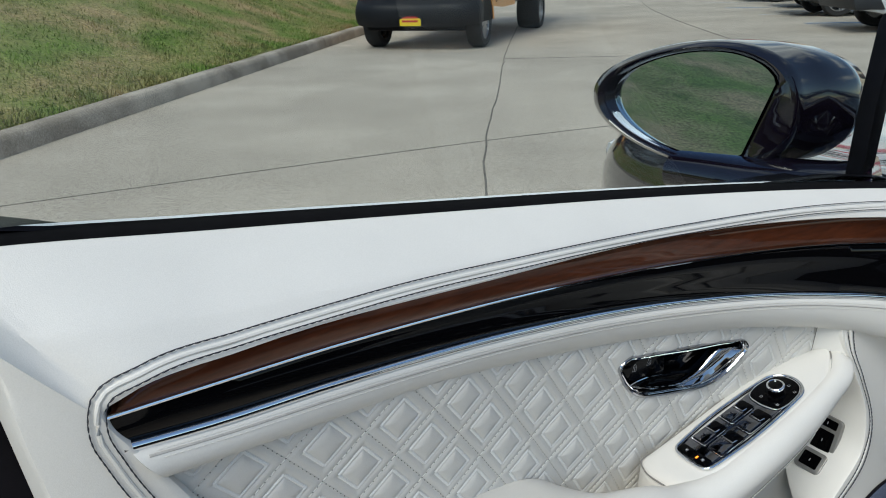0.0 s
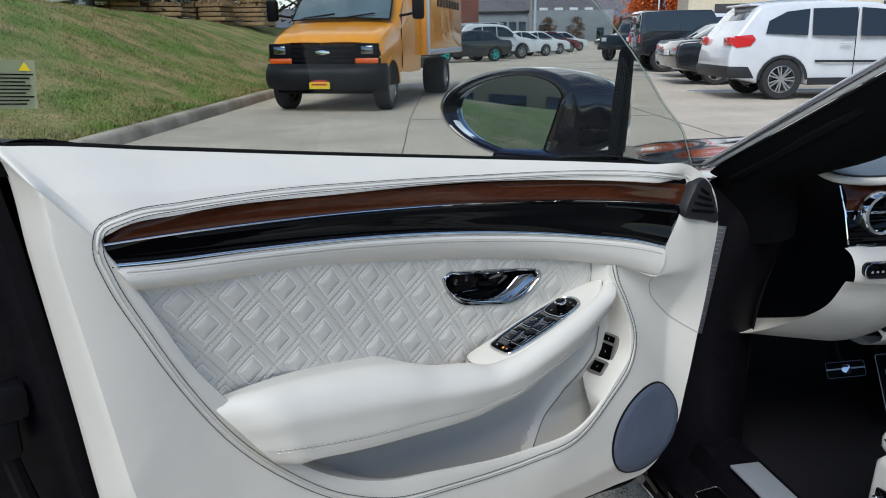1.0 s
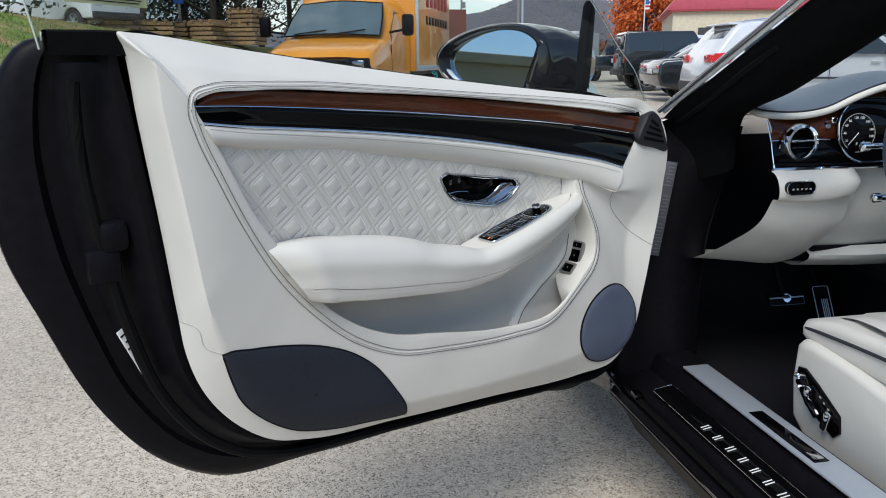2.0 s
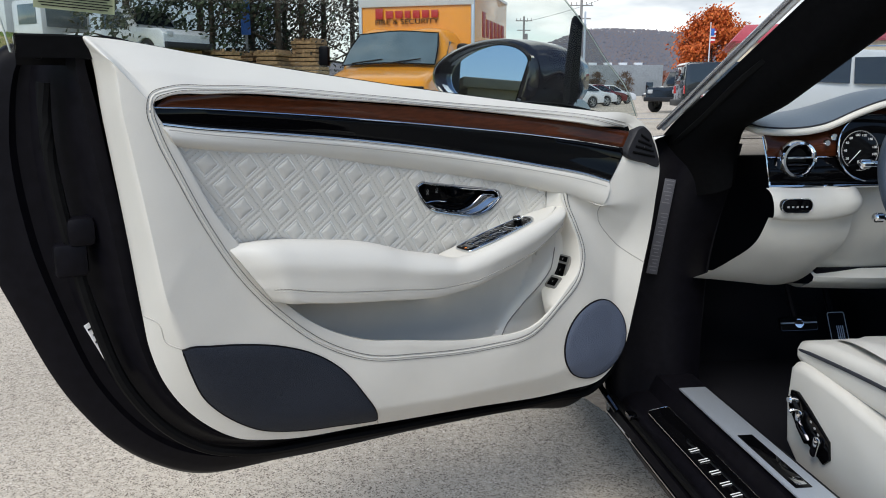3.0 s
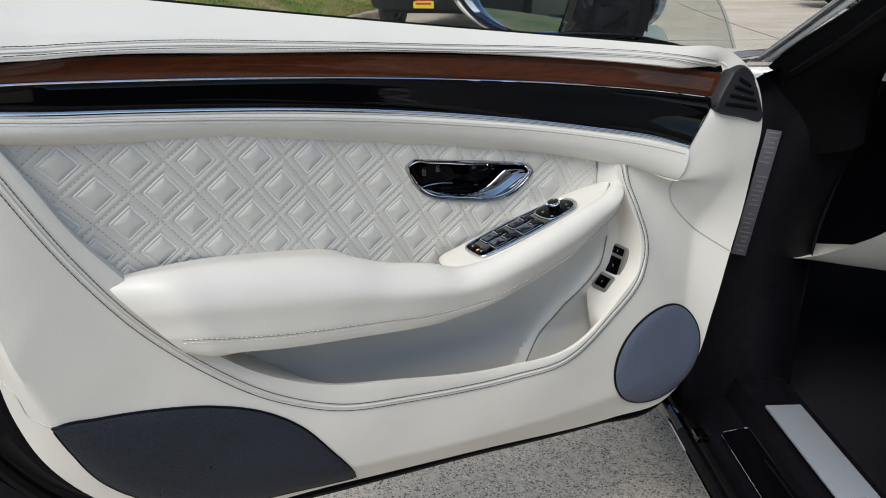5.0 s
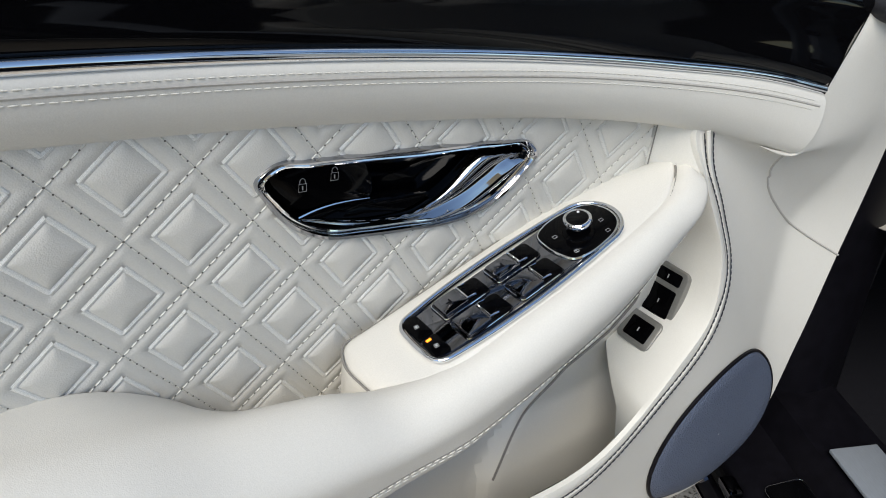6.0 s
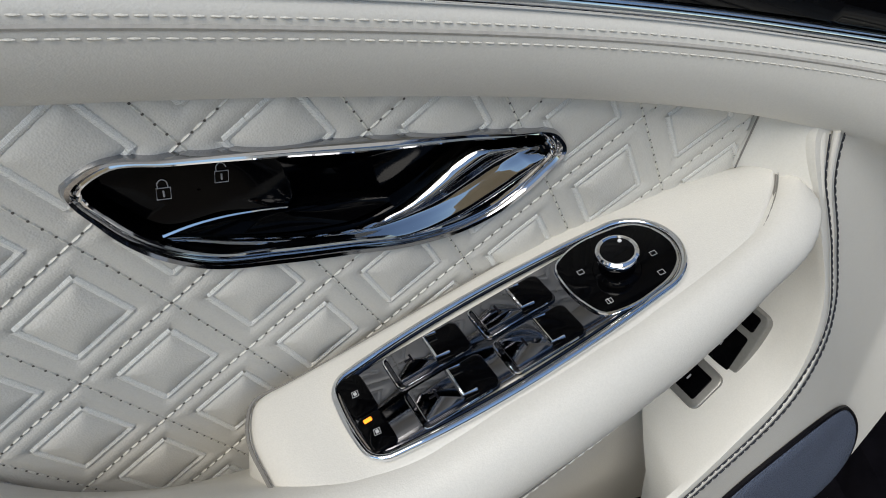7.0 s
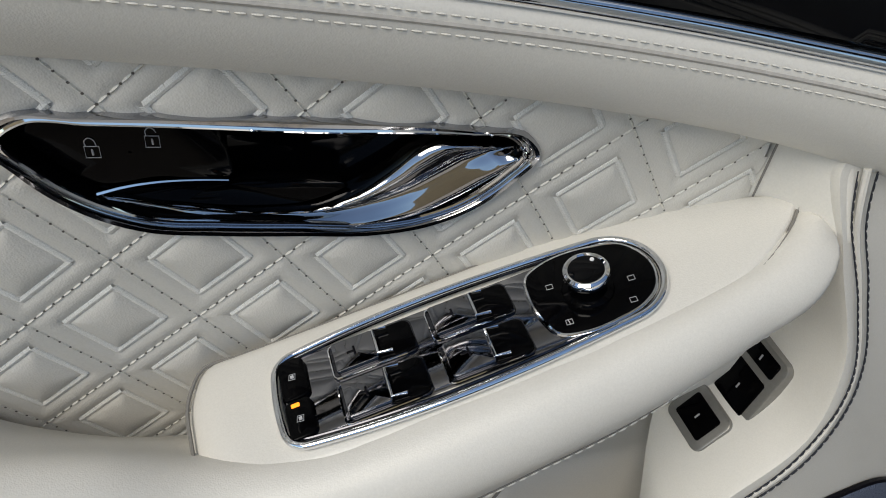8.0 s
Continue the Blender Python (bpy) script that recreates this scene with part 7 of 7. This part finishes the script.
        part("lower_rail", box((BX[0] + BX[1]) / 2, s * (BX[2] + .004), .88, BX[0] - BX[1], .02, .10, .005), SATIN, t)
    # lettering turned into bars of its size and colour
    for y0, wd, z, h, mat in ((-.52, .13, 2.475, .20, RED_MARK), (-.34, .13, 2.455, .14, RED_MARK), (-.17, .13, 2.455, .14, RED_MARK), (-.02, .10, 2.455, .14, RED_MARK), (.13, .12, 2.455, .14, RED_MARK), (.29, .12, 2.455, .14, RED_MARK), (.45, .12, 2.455, .14, RED_MARK)):
        part("name_bar", box(BX[0] + .034, -.18 + (y0 + .04) * 1.17, z, .012, wd * 1.17, h, .003), mat, t)
    letters("front_lettering", "FIRE & SECURITY", .135, BLACK, t, Matrix.Translation((BX[0] + .040, -.18, 2.315)) @ Matrix(((0, 0, 1, 0), (1.3, 0, 0, 0), (0, 1, 0, 0), (0, 0, 0, 1))), .006)
    for s in (-1, 1):
        for k, (x, h) in enumerate(((-2.5, .5), (-2.9, .36), (-3.3, .36), (-3.7, .36), (-4.1, .36), (-4.5, .36))):
            part("side_bar", box(x, s * (BX[2] + .004), 2.25 if k else 2.3, .27, .012, h, .003), RED_MARK, t)
        for k in range(8):
            part("side_bar", box(-2.45 - k * .3, s * (BX[2] + .004), 1.80, .2, .012, .16, .003), BLACK, t)
    for k in range(3):
        part("marker_lamp", box(BX[0] + .045, -.18 + k * .18, 2.88, .012, .05, .025), BLACK, t)
    return t


box_truck(pose(-.13, 13.15, 0, 0, 0, -108))


# ---- trees ----
DARK_LEAF = leaf_material("dark_brown_leaves", (0.012, 0.010, 0.008), (0.055, 0.038, 0.025))


def tree(name, label, m, height, trunk_r, crown, leaves, leaf, mat, rng_seed, droop=0.0, limbs=9, base=.3, group=""):
    r = random.Random(rng_seed)
    t = thing(name, label, "tree", m, group)
    bm = tube([(0, 0, -.3), (.04 * height * .1, 0, height * .35), (.02, .05, height * .7), (0, 0, height * .95)], [trunk_r, trunk_r * .8, trunk_r * .45, trunk_r * .12], 10)
    for k in range(limbs):
        z = height * (base + (.9 - base) * k / limbs)
        a = k * 2.4 + r.random()
        l = crown * (1.0 - .55 * (z / height)) * r.uniform(.7, 1.0)
        p0 = (0, 0, z)
        p1 = (l * .5 * math.cos(a), l * .5 * math.sin(a), z + l * (.28 - droop))
        p2 = (l * math.cos(a), l * math.sin(a), z + l * (.42 - droop * 2))
        tube([p0, p1, p2], [trunk_r * .35, trunk_r * .2, trunk_r * .05], 6, bm=bm)
    part("trunk", bm, BARK, t)
    bm = bmesh.new()
    tips = []
    for k in range(90):
        z = height * (base + (1.0 - base) * r.random() ** .8)
        q = (z / height - base) / (1 - base)
        rad = crown * (math.sin(math.pi * min(1, .18 + .82 * q)) ** .7 if droop <= 0 else (1.02 - q)) * r.uniform(.35, 1.05)
        a = r.random() * math.tau
        tips.append((rad * math.cos(a), rad * math.sin(a), z, crown * r.uniform(.14, .30)))
    for _ in range(leaves):
        x, y, z, s = r.choice(tips)
        p = Vector((r.gauss(x, s * .55), r.gauss(y, s * .55), r.gauss(z, s * .42)))
        n = Vector((r.gauss(0, 1), r.gauss(0, 1), r.gauss(0, 1))).normalized()
        a = n.orthogonal().normalized() * leaf * r.uniform(.6, 1.3)
        b = n.cross(a).normalized() * leaf * r.uniform(.3, .7)
        bm.faces.new([bm.verts.new(p - a), bm.verts.new(p - b), bm.verts.new(p + a), bm.verts.new(p + b)])
    part("crown", bm, mat, t, smooth=False)
    return t


tree("maple_tree", "orange maple tree in full autumn colour", pose(43.5, 108, 0), 11.8, .28, 5.2, 16000, .27, MAPLE, 3, base=.08)
P0 = 1.93
for k, (x, y, h, c) in enumerate(((-10.8, 31, 9, 2.6), (-5.2, 33, 9, 3.0), (-6.9, 36, 10, 3.4), (-3.9, 39, 9, 3.2), (-8.2, 32, 8, 2.8), (-2.8, 44, 9, 3.2), (-6.0, 40, 10, 3.4), (-9.2, 38, 10, 3.2), (-4.6, 36, 8, 3.0))):
    pine = k in (0, 2, 4, 7)
    tree("pine_tree" if pine else "bare_tree", "dark pine with hanging branches on the bank" if pine else "thin dark tree with few brown leaves", pose(SIZE * x, SIZE * y, P0 - .4), h, .14, c, 7000 if pine else 5000, .10 if pine else .08, PINE if pine else DARK_LEAF, 11 + k, .12 if pine else 0, 14, .06, "trees on the bank")
for k, (x, y, h) in enumerate(((36.0, 143, 4.4), (41.5, 143, 4.4), (48.5, 138, 3.4), (51.5, 140, 3.0))):
    tree("bush", "small rounded bush before the grey building", pose(x, y, 0), h, .10, h * .42, 1500, .14, BROWN_LEAF if k < 2 else BUSH, 30 + k, base=.10, limbs=5, group="bushes")

# ---- buildings and distance ----
def building(name, label, x0, x1, y0, depth, z0, z1, mat, turn=0.0, trim=None, bays=(), pane_mat=None):
    t = thing(name, label, "building", pose(x0, y0, z0, 0, 0, turn))
    w = x1 - x0
    part("wall", box(w / 2, depth / 2, (z1 - z0) / 2, w, depth, z1 - z0, .05), mat, t)
    if trim:
        part("roof", box(w / 2, depth / 2 - .1, z1 - z0 + .12, w + .5, depth + .5, .35, .05), trim, t)
    for (a, b, c, d) in bays:
        win = part("window", box(a + b / 2, -.02, c + d / 2, b, .12, d, .01), pane_mat or AUTO_GLASS, t)
        part("sill", box(a + b / 2, -.06, c - .06, b + .2, .2, .1), mat, win)
    return t


building("grey_warehouse", "low grey block building with a flat roof", 34.5, 50.5, 150, 18, 0, 5.9, GREY_WALL, -4, None, ((1.5, 2.2, .2, 3.0), (12.8, 1.4, .2, 2.4)))
for k in range(4):
    solo("roof_unit", box(38 + k * 3.1, 155, 6.2, 1.5, 1.2, .7, .05), WHITE, "white air unit on a flat roof", "air unit", group="roof units")
building("brick_building", "plain dark red brick building", -1.5, 15.0, 92, 20, 0, 6.9, BRICK_RED, 3, None, ())
building("canopy_building", "building with a dark open canopy", 17.5, 27.0, 120, 10, 0, 4.6, GREY_WALL, 0, TRUCK_GREY, tuple((.6 + k * 1.5, 1.1, .3, 3.0) for k in range(6)))
building("shop_building", "cream shop building with a red metal roof", 26.5, 62.0, 60, 16, 0, 4.7, CREAM_WALL, -20, PINK_ROOF, ((2, 3, .2, 3.2), (8, 3, .2, 3.2), (14, 3, .2, 3.2), (20, 3, .2, 3.2)), TRUCK_GREY)
roof = bpy.data.objects["shop_building"]
part("roof_slope", slab([(-.6, 4.75), (36.2, 4.75), (35.2, 6.0), (.4, 6.0)], -.4, 15, .05, axes=(0, 2, 1)), PINK_ROOF, roof, "red standing-seam roof")
pb = building("pale_warehouse", "large pale blue metal warehouse", -58, -9.0, 47, 22, 1.8, 10.5, PALE_WALL, 6, None, ((33.0, 2.6, .4, 1.4),))
for k in range(70):
    part("wall_rib", box(.35 + k * .7, -.03, 4.3, .06, .06, 8.6), PALE_WALL, pb)
sg = part("shop_sign", box(22.5, -.10, 3.3, 5.2, .12, 2.6, .02), WHITE, pb, "shop sign with dark lettering")
for a, z, w_, h_, mt in ((22.5, 4.1, 3.4, .62, TRUCK_GREY), (22.5, 3.35, 4.6, .45, BLACK)):
    part("sign_bar", box(a, -.18, z, w_, .05, h_), mt, sg)
letters("sign_text", "GRILL & FIREPLACE STORE", .30, WHITE_MARK, sg, Matrix.Translation((22.5, -.215, 3.35)) @ Matrix.Rotation(radians(90), 4, "X"), .01)
letters("sign_text", "OUTDOOR", .62, TRUCK_GREY, sg, Matrix.Translation((22.6, -.20, 2.55)) @ Matrix.Rotation(radians(90), 4, "X"), .01)

# vehicles and timber on the plateau behind the bank
boxy(pose(-9.1, 27.1, P0 - .05, 0, 0, -35), WHITE, "white pickup truck parked on the bank top", True)
lorry = thing("white_lorry", "white lorry with a grey-blue cab window", "lorry", pose(-13.1, 29.7, P0 - .05, 0, 0, -30))
part("cab", box(0, 0, 1.45, 1.7, 2.1, 2.0, .18), WHITE, lorry)
part("windscreen", box(.86, 0, 1.85, .03, 1.7, .8, .01), SCREEN_GLASS, lorry)
part("side_window", box(.1, -1.055, 1.9, 1.0, .03, .7, .01), SCREEN_GLASS, lorry)
part("load_box", box(-3.2, 0, 1.9, 4.4, 2.3, 2.5, .04), WHITE, lorry)
part("bumper", box(.86, 0, .62, .16, 2.1, .28, .04), TRUCK_GREY, lorry)
for sx in (0, -4.2):
    for s in (-1, 1):
        wheel_parts(lorry, sx, s * .9, .45, .28, RIM, 6)
rng = random.Random(9)
for k in range(9):
    x, y = -8.9 + k * .62 + rng.uniform(-.2, .2), 31.0 + rng.uniform(-.6, 1.2) + k * .25
    pal = thing("timber_stack", "stack of raw timber boards and pallets", "timber stack", pose(SIZE * x, SIZE * y, P0 - .35, 0, 0, rng.uniform(-30, 30)), "timber stacks")
    n = rng.randint(4, 8)
    for q in range(n):
        part("board", placed(box(0, 0, 0, rng.uniform(.7, 1.2), .9, .12, .01), Matrix.Translation((rng.uniform(-.06, .06), 0, .10 + q * .155)) @ Matrix.Rotation(rng.uniform(-.10, .10), 4, "Z")), LUMBER, pal)
    for q in range(3):
        part("bearer", box(-.35 + q * .35, 0, .04 + n * .155, .09, 1.0, .10, .01), LUMBER, pal)
bs = thing("post_sign", "tall blue sign post on the bank", "sign", pose(-5.63, 28.4, P0))
part("board", box(0, 0, 2.4, .34, .06, 2.6, .02), BLUE_SIGN, bs)
part("post", tube([(0, .05, -.6), (0, .05, 2.4)], .05, 8), POLE, bs)

# poles and flag
for x, y, h in ((18.4, 80, 10.2), (17.2, 111, 11.4)):
    up = thing("utility_pole", "weathered utility pole with cross arms", "utility pole", pose(x, y, 0), "utility poles")
    part("post", tube([(0, 0, -.3), (0, 0, h)], [.20, .13], 10), POLE, up)
    part("cross_arm", box(0, 0, h - .6, 2.4, .12, .12, .01), POLE, up)
    part("cross_arm", box(0, 0, h - 1.9, 2.0, .12, .12, .01), POLE, up)
    for q in (-1.05, -.5, .5, 1.05):
        part("insulator", tube([(q, 0, h - .55), (q, 0, h - .25)], .05, 6), POLE, up)
    part("transformer", placed(lathe([(0, 0), (.24, 0), (.24, .8), (0, .85)], 12), Matrix.Translation((.34, 0, h - 3.2))), POLE, up)
bp = thing("lamp_pole", "pale steel lamp pole", "lamp post", pose(17.9, 76, 0))
part("post", tube([(0, 0, -.2), (0, 0, 8.6)], [.16, .09], 10), SATIN, bp)
fl = thing("flag_pole", "white flag pole with a hanging striped flag", "flag pole", pose(40.8, 102, 0))
part("post", tube([(0, 0, -.2), (0, 0, 9.9)], [.11, .06], 8), WHITE, fl)
for q in range(7):
    part("flag_stripe", box(.42 - .02 * q, .02 * (q % 2), 8.9 - q * .26, .75, .05, .26, .01), RED_MARK if q % 2 == 0 else WHITE_MARK, fl)
part("flag_canton", box(.30, -.04, 8.6, .45, .05, .9, .01), BLUE_SIGN, fl)
tagged(part("power_line", tube(spline([(17.2, 111, 10.6), (18, 95, 10.0), (18.4, 80, 9.5), (22, 40, 10.5), (26, 0, 11)], 40), .02, 4), RUBBER, None, "thin sagging black power line"), category="power line")

# hills with autumn woods, their colours paled to blue-grey for distance haze
def hill_z(x, y):
    r = math.hypot(x, y)
    a = math.degrees(math.atan2(x, y))
    el = float(np.interp(a, (-60, -10, 5, 10, 13, 15.5, 19, 24, 32, 60), (1.6, 2.0, 2.6, 3.3, 4.2, 4.4, 4.0, 3.8, 3.2, 2.4)))
    top = 620 * math.tan(radians(el)) * (1 + .05 * noise.noise(Vector((a * .35, 2, 0))))
    return top * max(0, min(1, (r - 260) / 360)) ** 1.2


rows = []
for r in np.linspace(260, 640, 24):
    rows.append([(r * math.sin(radians(a)), r * math.cos(radians(a)), hill_z(r * math.sin(radians(a)), r * math.cos(radians(a))) + 1.2 * noise.noise(Vector((r * .05, a * .9, 0))) - .5) for a in np.linspace(-70, 70, 180)])
tagged(part("hills", sheet(rows), HILL, None, "far hills with bare autumn woods, haze put into their colour", sharp=0), category="hill", kind="structure")
rng = random.Random(21)
bm = bmesh.new()
for q in range(60000):
    a, r = radians(rng.uniform(-4, 36)), rng.uniform(270, 640)
    x, y = r * math.sin(a), r * math.cos(a)
    p = Vector((x, y, hill_z(x, y) + rng.uniform(0, 1.8)))
    n = Vector((rng.gauss(0, .12), -1, .8 + rng.gauss(0, .15))).normalized()
    s = rng.uniform(.45, 1.0)
    u = n.orthogonal().normalized() * s
    v = n.cross(u).normalized() * s * rng.uniform(.5, 1)
    bm.faces.new([bm.verts.new(p - u), bm.verts.new(p - v * .8), bm.verts.new(p + u), bm.verts.new(p + v)])
solo("far_woods", bm, FAR_LEAF, "far autumn woods on the hills, haze put into their colour", "woods", kind="stuff", smooth=False)
rng = random.Random(22)
bm = bmesh.new()
for q in range(9000):
    a, r = radians(rng.choice((rng.uniform(-2, 14), rng.uniform(14, 36)))), rng.uniform(165, 240)
    x, y = r * math.sin(a), r * math.cos(a)
    p = Vector((x, y, rng.random() ** 1.3 * 5.2 * (1 + .7 * noise.noise(Vector((x * .06, y * .03, 0))))))
    n = Vector((rng.gauss(0, .5), -1, rng.gauss(0, .6))).normalized()
    s = rng.uniform(.4, 1.1)
    u = n.orthogonal().normalized() * s
    v = n.cross(u).normalized() * s * rng.uniform(.5, 1)
    bm.faces.new([bm.verts.new(p - u), bm.verts.new(p - v * .8), bm.verts.new(p + u), bm.verts.new(p + v)])
solo("tree_belt", bm, leaf_material("belt_leaves", (0.05, 0.028, 0.022), (0.22, 0.06, 0.03)), "belt of autumn trees behind the buildings", "woods", kind="stuff", smooth=False)

# behind the camera: the tan building that the mirror and the chrome show
building("tan_building", "tan rendered building with a flat parapet", -25.0, -17.6, -11.5, 9, .2, 3.4, TAN_WALL, 90, TAN_WALL, ((1.2, 1.4, .5, .9), (3.4, 1.4, .5, .9), (5.4, 1.4, .5, .9)))
# walls coloured near black for the building's backlit side
building("dark_building", "tall building above the grass, shade put into its dark walls", -23.4, -13.4, -3.5, 8, .2, 5.4, SHADED_WALL, 90, TRUCK_GREY, ((1.5, 1.6, 1.2, 1.4), (5.0, 1.6, 1.2, 1.4)))
building("yard_building", "plain tan building across the yard", -6, 34, -40, 12, 0, 7.5, TAN_WALL, 4, None, ((4, 4, .2, 3.4), (14, 4, .2, 3.4), (26, 4, .2, 3.4)))
